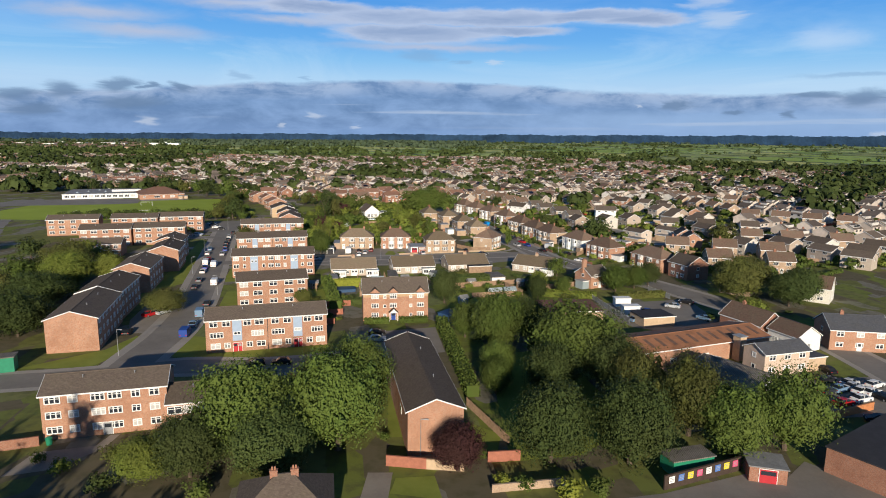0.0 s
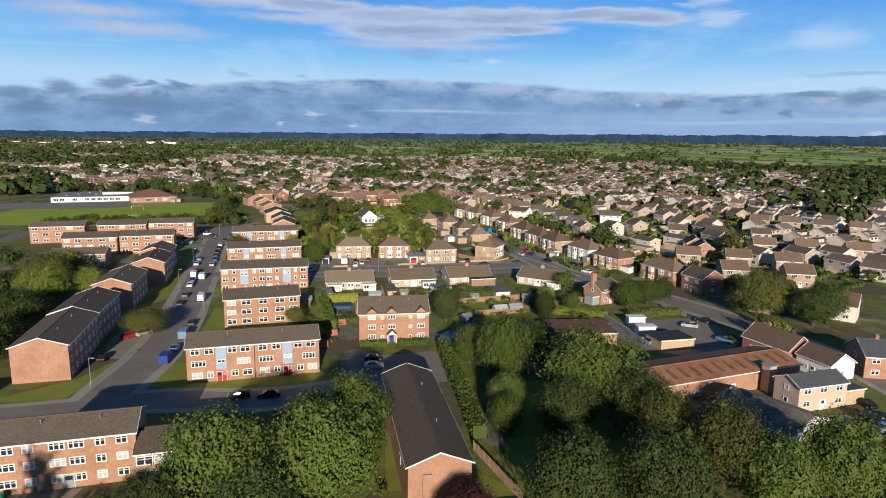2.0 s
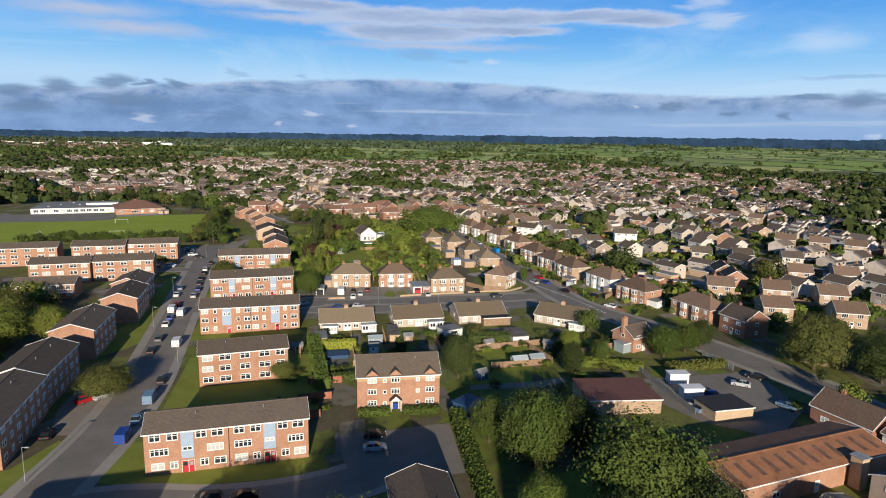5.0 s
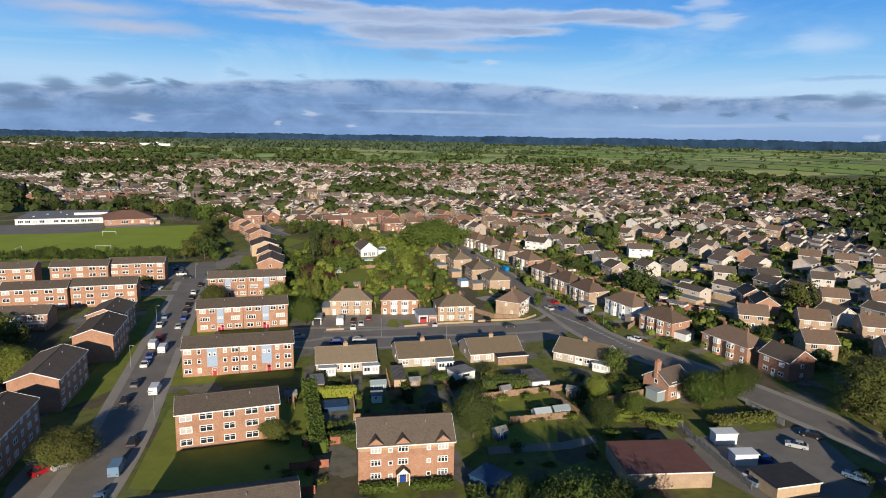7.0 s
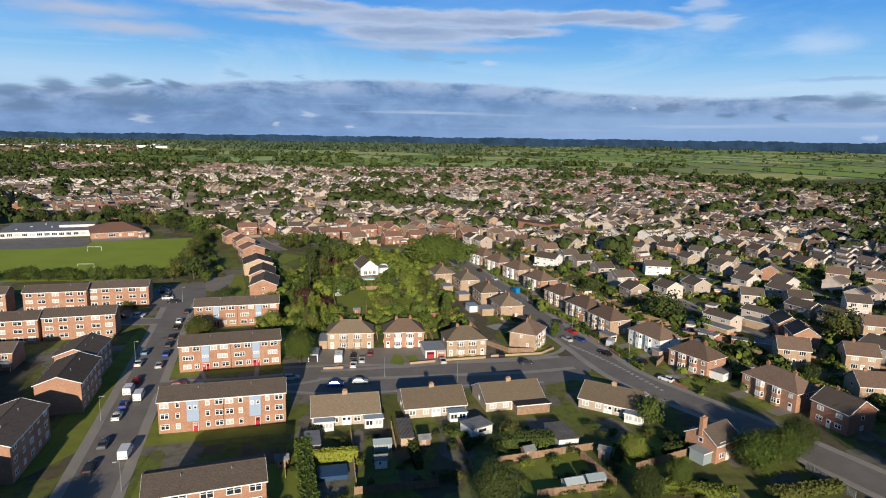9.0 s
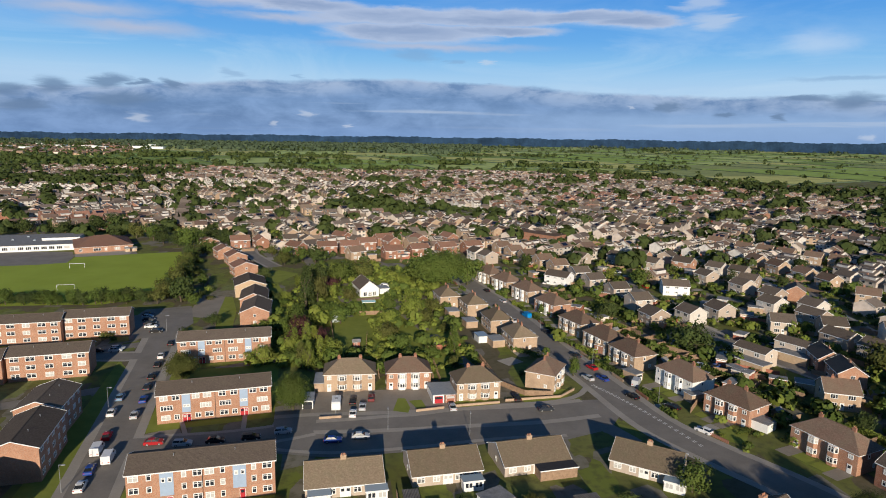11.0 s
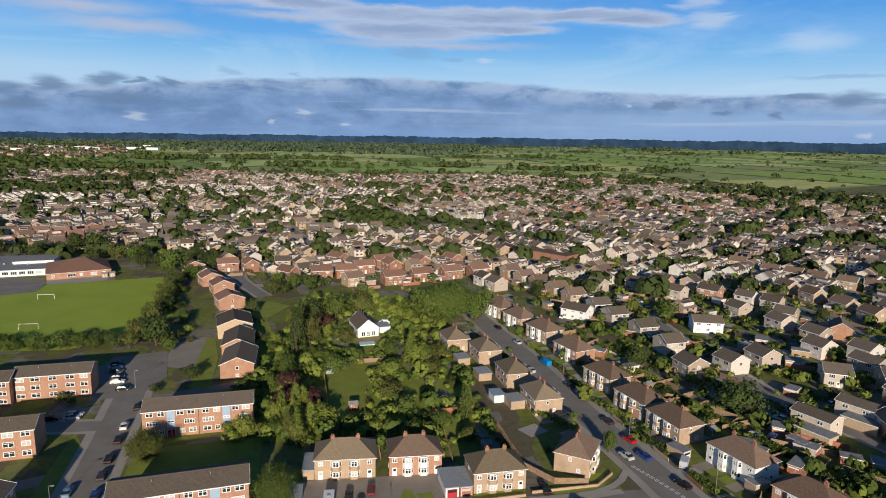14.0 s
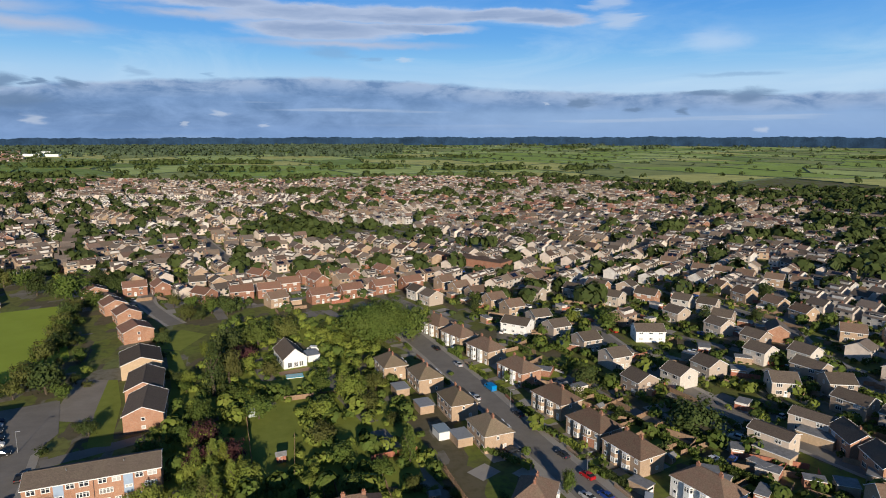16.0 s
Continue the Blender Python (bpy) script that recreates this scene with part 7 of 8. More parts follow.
patch("path", [(-59.4, 91), (-51.3, 93.2), (-50.8, 96.8), (-49.4, 97.0), (-49.6, 92.4), (-54, 86), (-60, 84)], M_YARD, 0.02, "bare trodden earth before the flats", "path")
patch("yard", [(24, 58), (26, 78), (33, 79.3), (47, 84.4), (53, 83.6), (58, 88), (67, 76), (64, 58)], M_ROAD, 0.024, "dark asphalt yard before the screen", "yard")
flat_roofed("skip_shelter", -90.0, 122.0, 20.0, 7.0, 3.0, 3.2, M_GREENP, M_SHEET, "green steel store beside the road", "store", False)

# gardens behind the bungalows
hedge(9.4, 205.5, 21.2, 207.0, 3.6, 2.6, "dark", "wide dark green garden hedge")
fence(8.0, 198.3, 29.6, 204.6, M_WOOD, "long pale weathered wooden fence")
flat_roofed("garage", 3.6, 209.0, 31.0, 5.6, 4.6, 2.4, M_WHITE, M_FELT, "white garage with a grey felt roof", "garage", False, opening=M_WHITE, group="garden garages")
flat_roofed("garage", 22.0, 204.6, 12.0, 4.6, 8.0, 2.3, M_WHITE, M_SHEET, "prefabricated garage with a pale sheet roof", "garage", False, group="garden garages")
flat_roofed("garage", -12.0, 205.0, 8.0, 2.8, 9.5, 2.3, M_TANW, M_SHEET, "long narrow garage with a grey sheet roof", "garage", False, group="garden garages")
flat_roofed("garage", -31.6, 201.5, 12.0, 3.0, 6.5, 2.3, M_TANW, M_FELT, "small garage with a grey felt roof", "garage", False, group="garden garages")
flat_roofed("pool_cover", -27.2, 191.5, 12.0, 5.4, 4.0, 0.9, M_BLUET, M_BLUET, "round-cornered blue garden pool cover", "pool", False)
hedge(-29.8, 198.6, -20.6, 199.9, 1.6, 2.6, "lime", "tall yellow-green garden hedge")
for x, y, a in ((-17.5, 203.0, 10), (20.0, 187.5, 15), (24.5, 189.0, 15), (-43.5, 334.5, 20)):
    greenhouse(x, y, a)
for x, y, a, m in ((29.6, 201.0, -30, M_WOOD), (-16.8, 196.2, 10, M_WHITE), (10.4, 178.0, 30, M_BLUET), (-32.6, 305.9, 12, M_WOODR), (-36.5, 196.0, 15, M_WOOD)):
    shed(x, y, a, mat=m, label="red garden summerhouse with a grey roof" if m is M_WOODR else "")
flat_roofed("blue_store", 7.5, 157.0, 50.0, 5.0, 5.5, 2.6, M_BLUET, M_BLUET, "dark blue ribbed store among hedges", "store", False)
for k in range(4):
    fence(-31.5 + k * 1.0, 148 + k * 9.0, -24.5 + k * 1.0, 149.5 + k * 9.0, M_WOODR, "red-stained wooden fence beside the flats")
hedge(-33.0, 205.0, -25.0, 172.0, 3.0, 2.6, "green", "tall overgrown garden hedge")
hedge(4.0, 158.0, 9.0, 112.0, 2.6, 2.4, "green", "tall overgrown garden hedge")
hedge(34.0, 190.0, 52.0, 186.0, 2.6, 1.8, "yellow", "rough yellow-green hedge above the yard")
fence(71.5, 196.5, 74.5, 185.5, M_STEEL, "grey steel fence beside the road")
fence(50.5, 185.0, 54.0, 160.0, M_STEEL, "grey steel fence along the yard", 0.9)
hedge(58.0, 186.0, 74.0, 189.0, 2.2, 1.7, "olive", "rough hedge along the road")
flat_roofed("conservatory", 50.6, 197.8, 30.0, 3.0, 3.4, 2.6, M_CLEAR, M_CLEAR, "small white-framed glass conservatory beside a house", "conservatory")
old_house = gabled(53.4, 198.4, 30.0, 8.0, 7.5, 4.2, 2.4, M_BRICK, M_ROOF, "old brick house with a tall end chimney", None, "house", False, 2, "")
chimney(old_house, 0.3, 3.75, 6.4, M_BRICK, 2.6, 1.5, 0.8, 3)
for x, y, a in ((-31.5, 214.0, 10), (-20.5, 215.9, 10), (-1.0, 219.4, 11.5), (40.5, 220.0, -31)):
    ob = flat_roofed("sun_porch", x, y - 1.9, a, 4.2, 2.2, 2.3, M_WHITE, M_CLEAR, "white glazed sun porch on a bungalow", "porch", group="sun porches")
    for f in (0.25, 0.75):
        window(ob, "f", 4.2 * f, 0.7, 1.7, 1.3, 4.2, 2.2, 2)
flat_roofed("extension", 15.5, 221.5, 13.0, 8.5, 4.0, 2.4, M_WOOD, M_TAR, "dark timber extension on a bungalow", "extension")

# drives, lawns and garages before the semis
patch("drive", [(-38.5, 253.2), (-38.3, 268), (-20, 270), (-7, 271), (0, 262), (0.5, 256), (-16, 254.8)], M_YARD, 0.046, "worn grey front drives with parked cars", "drive")
patch("lawn", [(0.8, 261.6), (12.1, 263.9), (11.7, 258.1), (0.7, 256.2)], M_LAWN, 0.05, "small front lawn with a low kerb", "lawn")
patch("lawn", [(18.9, 265.5), (31.5, 268.7), (31.7, 261.5), (18.5, 259.9)], M_LAWN, 0.05, "corner lawn beside the junction", "lawn")
patch("lawn", [(65.8, 246), (72.8, 245.4), (68.2, 237.6), (62.6, 240.6)], M_LAWN, 0.05, "small front lawn beside the avenue", "lawn")
patch("lawn", [(-13.0, 262.5), (-9.5, 263.2), (-8.2, 258.3), (-10.5, 256.8)], M_LAWN, 0.05, "narrow front lawn between drives", "lawn")
flat_roofed("garage", -40.8, 256.7, 5.0, 2.8, 5.5, 2.4, M_WHITE, M_LEAD, "pale garage with a grey roof", "garage", False, opening=M_TAR, group="garages")
flat_roofed("garage", -39.5, 268.2, 5.0, 2.6, 8.0, 2.6, M_BRICK2, M_LEAD, "brick side garage with a flat grey roof", "garage", False, group="garages")
flat_roofed("garage", -6.4, 260.7, 10.0, 3.1, 8.5, 2.5, M_WHITE, M_LEAD, "white garage with a bright red door", "garage", False, opening=M_REDP, group="garages")
flat_roofed("garage", -3.1, 261.3, 10.0, 3.0, 8.5, 2.4, M_BRICK3, M_LEAD, "brick garage with a brown door", "garage", False, opening=M_WOODR, group="garages")
flat_roofed("garage", 76.5, 243.5, 35.0, 4.6, 7.0, 2.4, M_WHITE, M_FELT, "white garage with a felt roof", "garage", False, opening=M_WHITE, group="garages")
flat_roofed("garage", 54.6, 277.0, 30.0, 3.2, 5.0, 2.4, M_BRICK2, M_FELT, "brick garage beside the avenue", "garage", False, opening=M_WHITE, group="garages")
for x, y, a in ((19.5, 308.0, 104), (12.0, 330.0, 104), (6.0, 344.0, 104)):
    flat_roofed("extension", x, y, a, 6.0, 4.5, 2.6, M_BRICK2, M_LEAD, "flat-roofed rear extension on a house", "extension", group="rear extensions")
flat_roofed("conservatory", 14.0, 312.5, 104.0, 5.0, 3.4, 2.5, M_WHITE, M_CLEAR, "white ribbed conservatory roof behind a house", "conservatory")
fence(13.5, 273.5, 19.5, 266.4, M_WOOD)
fence(19.5, 266.4, 27.5, 266.0, M_WOOD)
fence(62.2, 255.4, 72.0, 268.5, M_WOOD)
for k, (x, y) in enumerate(((56, 288), (60, 300), (56, 318), (51, 332), (46, 350), (64, 310))):
    fence(x + 4, y + 4, x + 17, y + 11, M_WOOD)
for k in range(7):
    x, y = 62.0 - k * 4.6, 268.0 + k * 19.0
    hedge(x - 5.2, y - 6, x - 8.5, y + 2, 1.2, 1.4, ("green", "dark", "yellow")[k % 3])
for k in range(6):
    y = 272 + k * 5.5
    fence(-22 + k * 3.2, 278, -24 + k * 3.0, 294, M_WOOD)

# the white house, its pool and van
white_house = gabled(-28.3, 376.2, 109.0, 15.0, 8.5, 3.6, 3.4, M_RENDER, M_ROOF, "white rendered house with steep grey roof among trees", (0.82, 0.81, 0.78), "house", False, 3, "")
for x in (2.2, 4.4, 6.4):
    window(white_house, "l", x, 0.3, 1.6, 2.0, 15.0, 8.5, 2)
flat_roofed("extension", -28.0, 379.5, 19.0, 4.5, 6.0, 2.6, M_WHITE, M_LEAD, "low white extension of the house among trees", "extension", False)
patch("path", [(-38, 371), (-27.5, 374.8), (-26.5, 371.5), (-37, 367.5)], M_WOOD, 0.05, "brown timber terrace before the white house", "terrace")
flat_roofed("pool", -34.6, 364.0, 10.0, 5.6, 3.0, 0.4, M_WHITE, M_WATER, "small turquoise garden swimming pool", "pool", False)
vehicle(-26.8, 391.9, 170.0, (0.78, 0.78, 0.77), "white", "van")
patch("lawn", [(-38.5, 298), (-45, 341), (-34, 342), (-29.5, 318), (-28.5, 296)], M_LAWN, 0.03, "long narrow garden lawn", "lawn")
for q in ([(-8, 290), (4, 292), (3, 308), (-7, 304)], [(-66, 352), (-36, 350), (-34, 362), (-62, 366)], [(-90, 405), (-78, 400), (-72, 420), (-84, 428)], [(-26, 286), (-14, 287), (-14, 312), (-26, 310)]):
    patch("lawn", q, M_LAWN, 0.03, "sunlit garden lawn", "lawn")
patch("lawn", [(-64, 286), (10, 292), (2, 330), (-10, 352), (-14, 388), (-58, 396), (-66, 350)], M_LAWN, 0.016, "long grassy gardens behind the houses", "lawn")
fence(-37.5, 299.0, -45.5, 342.0, M_WOOD, "weathered grey garden fence beside the lawn")
fence(-27.5, 297.0, -29.0, 320.0, M_WOOD, "weathered grey garden fence beside the lawn")
fence(-8.5, 303.5, 4.0, 306.5, M_WOODR, "red-brown fence across the garden")
fence(-34.0, 345.0, -12.0, 349.0, M_WOOD, "weathered grey garden fence beside the lawn")
patch("drive", [(-47, 234), (-30, 231.5), (-10, 234.5), (8, 238.5), (26, 240.5), (38, 246), (44, 256), (40, 264), (30, 263), (-2, 260), (-4, 263.5), (-20, 268), (-46, 267)], M_ROAD, 0.036, "wide asphalt forecourt between bungalows and semis", "drive")
road("road", [(-80.5, 236.0), (-72, 237.3), (-58, 239.3), (-46, 242.5), (-37, 246.5)], 7.0, "asphalt parking road before the flats", 1.4)
me = Mesh()
ribbon(me, spline([(-36, 249.5), (-26, 251), (-16.7, 253), (-12, 253.5), (0, 257), (12, 259.6), (28.5, 262.8), (36, 268), (39, 273)]), -0.9, 0.9, 0.115)
ribbon(me, spline([(-46, 235.5), (-30, 233.5), (-10, 236.4), (8, 240.4), (26, 242.4)]), -0.7, 0.7, 0.114)
tagged(new("pavement", me.data("pavement", [M_PAVE])), "pale grey pavement beside the forecourts", "pavement", kind="structure")
for q in ([(-0.4, 259.2), (11.7, 261.6), (11.2, 264.6), (-0.6, 262)], [(17, 264), (31, 266.5), (33, 271), (29, 271.5), (17, 267)], [(-17, 256), (-13, 254.8), (-12.5, 258), (-14, 264), (-16, 264)]):
    patch("lawn", q, M_LAWN, 0.06, "small mown front lawn before a house", "lawn")
for x0, y0, x1, y1 in ((-0.6, 258.6, 11.8, 261.2), (13.5, 262.4, 29.5, 265.3), (29.5, 265.3, 34.5, 270.5), (-11.0, 255.5, -3.5, 257.6), (-35.5, 250.8, -30.0, 251.8)):
    wall_run(x0, y0, x1, y1, 0.7, M_BRICK2, "low brick wall before a front garden")
for q in ([(-53.3, 243.5), (-52, 243.5), (-54, 253), (-55.2, 253)], [(-65.6, 240.5), (-64.3, 240.5), (-69, 250), (-70.2, 250)]):
    patch("path", q, M_PAVE, 0.05, "slabbed path to the door of the flats", "path")
for x, y, a, c, w, k in ((-71.2, 237.4, 10, (0.35, 0.015, 0.02), "red", "car"), (-64.6, 237.0, 8, (0.45, 0.47, 0.49), "silver", "estate"), (-57.5, 238.4, 9, (0.014, 0.014, 0.016), "black", "car"), (-49.7, 240.0, 12, (0.014, 0.014, 0.016), "black", "estate"), (-42.9, 243.2, 12, (0.45, 0.47, 0.49), "silver", "estate"),
                         (81.2, 119.6, 25, (0.02, 0.02, 0.024), "black", "estate"), (85.0, 118.0, 25, (0.45, 0.47, 0.49), "silver", "car"), (86.2, 113.4, 25, (0.75, 0.75, 0.74), "white", "car"), (89.6, 117.2, 25, (0.75, 0.75, 0.74), "white", "estate"), (-110.0, 329.6, 15, (0.014, 0.014, 0.016), "black", "car"),
                         (-114.6, 338.6, 15, (0.45, 0.47, 0.49), "silver", "car"), (-115.6, 341.6, 15, (0.02, 0.03, 0.06), "dark blue", "car"), (-109.0, 302.0, 10, (0.5, 0.5, 0.5), "silver", "estate")):
    vehicle(x, y, a, c, w, k)
road("road", [(-98, 296), (-105, 295.5), (-118, 295.5), (-134, 297.0)], 6.0, "asphalt spur between the flats", 1.6)
patch("yard", [(-101, 341), (-88, 338), (-94, 372), (-106, 374)], M_YARD, 0.02, "asphalt yard beside the stepped row", "yard")
patch("yard", [(-72.5, 150), (-67.2, 150), (-69.5, 172), (-79.5, 178), (-77, 161)], M_YARD, 0.034, "asphalt bay for cars beside the flats", "yard")
patch("lawn", [(-67, 326), (-60, 330), (-64, 360), (-78, 398), (-84, 402), (-72, 362)], M_LAWN, 0.024, "mown lawn beside the stepped row", "lawn")
patch("lawn", [(-84, 322), (-78, 322), (-84, 350), (-92, 372), (-95, 372), (-90, 345)], M_LAWN, 0.025, "mown lawn beside the stepped row", "lawn")
bush(-118, 312, 2.6, 3.2, "olive")
bush(-114.5, 310.5, 1.8, 2.2, "green")
patch("lawn", [(-26, 444), (14, 415), (-8, 388), (-25, 386), (-36, 412)], M_LAWN, 0.03, "rough meadow behind the white house", "meadow")
patch("lawn", [(-87, 200), (-84, 192), (-77, 207), (-85.5, 241), (-97, 283), (-104, 292), (-97, 258)], M_LAWN, 0.03, "grass verge beside the estate road", "verge")
patch("lawn", [(-84, 126), (-72, 138), (-69.5, 148), (-66.8, 147), (-67.8, 133), (-70, 127)], M_LAWN, 0.03, "grass verge beside the estate road", "verge")
patch("lawn", [(-57, 148), (-57, 134), (-46, 132), (-24, 135.5), (-21, 143)], M_LAWN, 0.026, "lawn in front of the flats", "lawn")
for q in ([(-6, 96), (-8, 128), (-5.5, 128.6), (-3.4, 96)], [(22, 174), (28, 205), (8, 197), (6, 176)], [(30, 205), (44, 214), (50, 200), (36, 192)], [(13, 88), (14, 135), (30, 140), (36, 100), (24, 90)]):
    patch("lawn", q, M_LAWN, 0.022, "rough grass between gardens", "lawn")

# school beside the playing field
school = flat_roofed("school", -262.0, 461.0, 19.6, 49.5, 45.0, 3.5, M_WHITE, M_FELT, "low white school with a flat grey felt roof", "school")
flat_roofed("school_block", -239.0, 487.0, 19.6, 20.0, 9.0, 5.0, M_WHITE, M_FELT, "raised flat-roofed white block of the school", "school")
for k in range(12):
    window(school, "f", 3 + k * 3.9, 0.9, 3.0, 1.9, 49.5, 45.0, 3)
for k in range(7):
    skylight = Mesh()
    skylight.box(-0.7, -0.7, 0, 0.7, 0.7, 0.45, 0, 0.2)
    part("skylight", cached("skylight", lambda: skylight.data("skylight", [M_CLEAR])), school, pose(8 + k * 6.0, 12 + (k * 11) % 26, 3.58))
hall = shell("school_hall", pose(-208.1, 464.4, 0, 0, 0, 29.4), 30.4, 33.0, 3.4, 4.2, 0.75, M_BRICK, M_ROOF_RED, "brick school hall with a red-brown hipped roof", "school")
for x, w in ((3.0, 1.6), (11.5, 4.0), (16.0, 1.4), (22.0, 3.0), (27.0, 1.6)):
    window(hall, "f", x, 0.9, w, 1.7, 30.4, 33.0, 3)
claim(-203, 484, 20)
for x, y in ((-183.5, 473.0), (-180.2, 474.6)):
    shed(x, y, 29.0, 2.6, 2.2, label="small pale shed beside the playing field", mat=M_TANW)
patch("yard", [(-290, 412), (-212, 433), (-199.5, 440), (-204, 455), (-212, 470), (-236, 470), (-290, 452)], M_ROAD, 0.035, "asphalt school yard", "yard")
patch("yard", [(-203, 455.3), (-178, 465.8), (-181, 479), (-208, 464)], M_PAVE, 0.034, "paved strip before the school hall", "yard")
flat_roofed("brick_terrace", 44.0, 566.0, -46.0, 56.0, 14.0, 5.0, M_BRICK3, M_ROOF_BR, "long low brick building with a brown roof", "building", False)


def goal_mesh():
    me = Mesh()
    me.box(-3.66, -0.06, 0, -3.54, 0.06, 2.44)
    me.box(3.54, -0.06, 0, 3.66, 0.06, 2.44)
    me.box(-3.66, -0.06, 2.36, 3.66, 0.06, 2.48)
    return me.data("goal", [M_WHITE])


for x, y, a in ((-187, 426.5, 8), (-168, 380.5, 8), (-205, 372, 100)):
    ob = new("goal", cached("goal", goal_mesh))
    ob.matrix_basis = pose(x, y, 0, 0, 0, a)
    tagged(ob, "white football goal frame on the grass", "goal", "football goals")

# white houses and split-level houses of the eastern estate
for x, y, a in ((104.0, 384.0, -10), (52.0, 405.0, -40)):
    gabled(x, y, a, 12.0, 8.5, 4.6, 2.2, M_RENDER, M_ROOF, "white modern house with low grey roof", (0.82, 0.81, 0.79), "house", False, 3, "")
for x, y, a in ((94.5, 297.5, -61.0), (112.0, 304.0, -58.0)):
    gabled(x, y, a, 11.0, 7.0, 5.0, 1.2, M_RENDER, M_ROOF, "split-level cream house with a low dark roof", (0.60, 0.50, 0.41), "house", False, 2, "split-level houses")
    c_, s_ = math.cos(radians(a)), math.sin(radians(a))
    flat_roofed("house_wing", x + c_ * 4.0 + s_ * 5.0, y + s_ * 4.0 - c_ * 5.0, a, 9.5, 5.0, 2.9, M_TANW, M_FELT, "low cream wing with a flat dark roof", "house", True, group="split-level houses")
for x, y, a in ((-67.2, 134.1, 90), (-81.2, 217.4, 95), (-90.3, 256.1, 95), (-63.1, 188.1, -80), (-17.8, 245.3, 0), (2.2, 242.9, 0), (-0.6, 89.9, 90), (44.8, 289.0, 90), (56.0, 262.0, 60), (29.5, 305.5, -75), (36.0, 330.0, 90), (-101.0, 322.0, 90)):
    street_lamp(x, y, a)
# dashed centre line at the junction
me = Mesh()
me.box(-0.5, -0.1, 0.0, 0.5, 0.1, 0.012)
dash = me.data("road_marking", [M_WHITE])
for k in range(24):
    f = k / 23
    for off in (-0.3, 0.3):
        x, y = 44.5 + 16 * f, 274 - 37 * f + 3 * math.sin(f * 3)
        ob = new("road_marking", dash)
        ob.matrix_basis = pose(x - 3.5 + off * 0.9, y + off * 0.4, 0.085, 0, 0, -66)
        tagged(ob, "worn white dash of the road's centre line", "road marking", "centre line dashes")

# clutter of the near gardens
rnd = random.Random(41)
for x0, x1, y0, y1, n in ((-34, -20, 176, 213, 26), (-19, 8, 190, 214, 34), (8, 32, 184, 216, 34), (30, 52, 186, 214, 26), (12, 30, 140, 184, 20), (-36, 12, 277, 291, 30), (44, 62, 288, 300, 6), (55, 100, 255, 345, 40), (33, 50, 172, 186, 14), (-34, -22, 150, 172, 12)):
    for k in range(n):
        x, y = rnd.uniform(x0, x1), rnd.uniform(y0, y1)
        if not free(x, y, 0.8):
            continue
        r = rnd.uniform(0.6, 1.9)
        bush(x, y, r, r * rnd.uniform(0.8, 1.4), rnd.choice(("green", "dark", "olive", "yellow", "green", "dark")), ang=rnd.uniform(0, 180), stretch=rnd.uniform(1, 1.9))
for x, y, l, a in ((-34, 193, 10, 100), (-20, 190, 22, 99), (-13, 204, 12, 98), (3, 193, 18, 100), (14, 186, 14, 12), (30, 190, 12, 110), (-20, 187, 16, 10), (-36.5, 280, 14, 96), (-4, 276, 16, 96), (13, 277, 20, 100), (36, 196, 16, 25), (66, 262, 12, 28), (74, 248, 12, 30), (82, 232, 12, 32)):
    a = radians(a)
    fence(x, y, x + math.cos(a) * l, y + math.sin(a) * l, M_WOOD)
for x, y, l, a in ((-29, 176, 12, 12), (-8, 196, 14, 100), (18, 207, 8, 15), (33, 199, 12, 60), (44, 203, 10, 15), (-24, 276, 14, 97), (60, 292, 14, 28), (56, 312, 12, 28), (76, 258, 12, 32), (88, 240, 12, 32), (70, 275, 12, 30)):
    a = radians(a)
    hedge(x, y, x + math.cos(a) * l, y + math.sin(a) * l, 1.4, 1.8, "dark")
for x, y, a in ((-8, 205, 12), (14, 200, 20), (37, 205, -30), (43, 193, 10), (-26, 283, 8), (4, 282, 8), (75, 262, 30), (68, 290, 30), (62, 322, 30), (84, 252, 30), (57, 340, 28), (-12, 280, 8)):
    shed(x, y, a)
# tall trees south of the first flats, which shade their gardens
for x, y, r, h in ((-51.0, 22.0, 4.0, 28.5), (-70.0, 34.0, 7.0, 18.5), (-61.0, 32.0, 7.0, 17.5), (-65.5, 38.0, 6.5, 17.0), (-75.5, 30.0, 7.0, 20.0), (-90.0, 32.0, 7.5, 20.0), (-100.0, 34.0, 7.5, 20.0), (-85.0, 36.0, 7.0, 19.0), (-52.0, 36.0, 6.0, 14.5), (-42.0, 34.0, 6.0, 14.5), (-80.0, 32.0, 7.0, 19.5), (-33.0, 32.0, 6.0, 13.5)):
    tree(x, y, r, h, "dark", False, group="trees south of the flats")

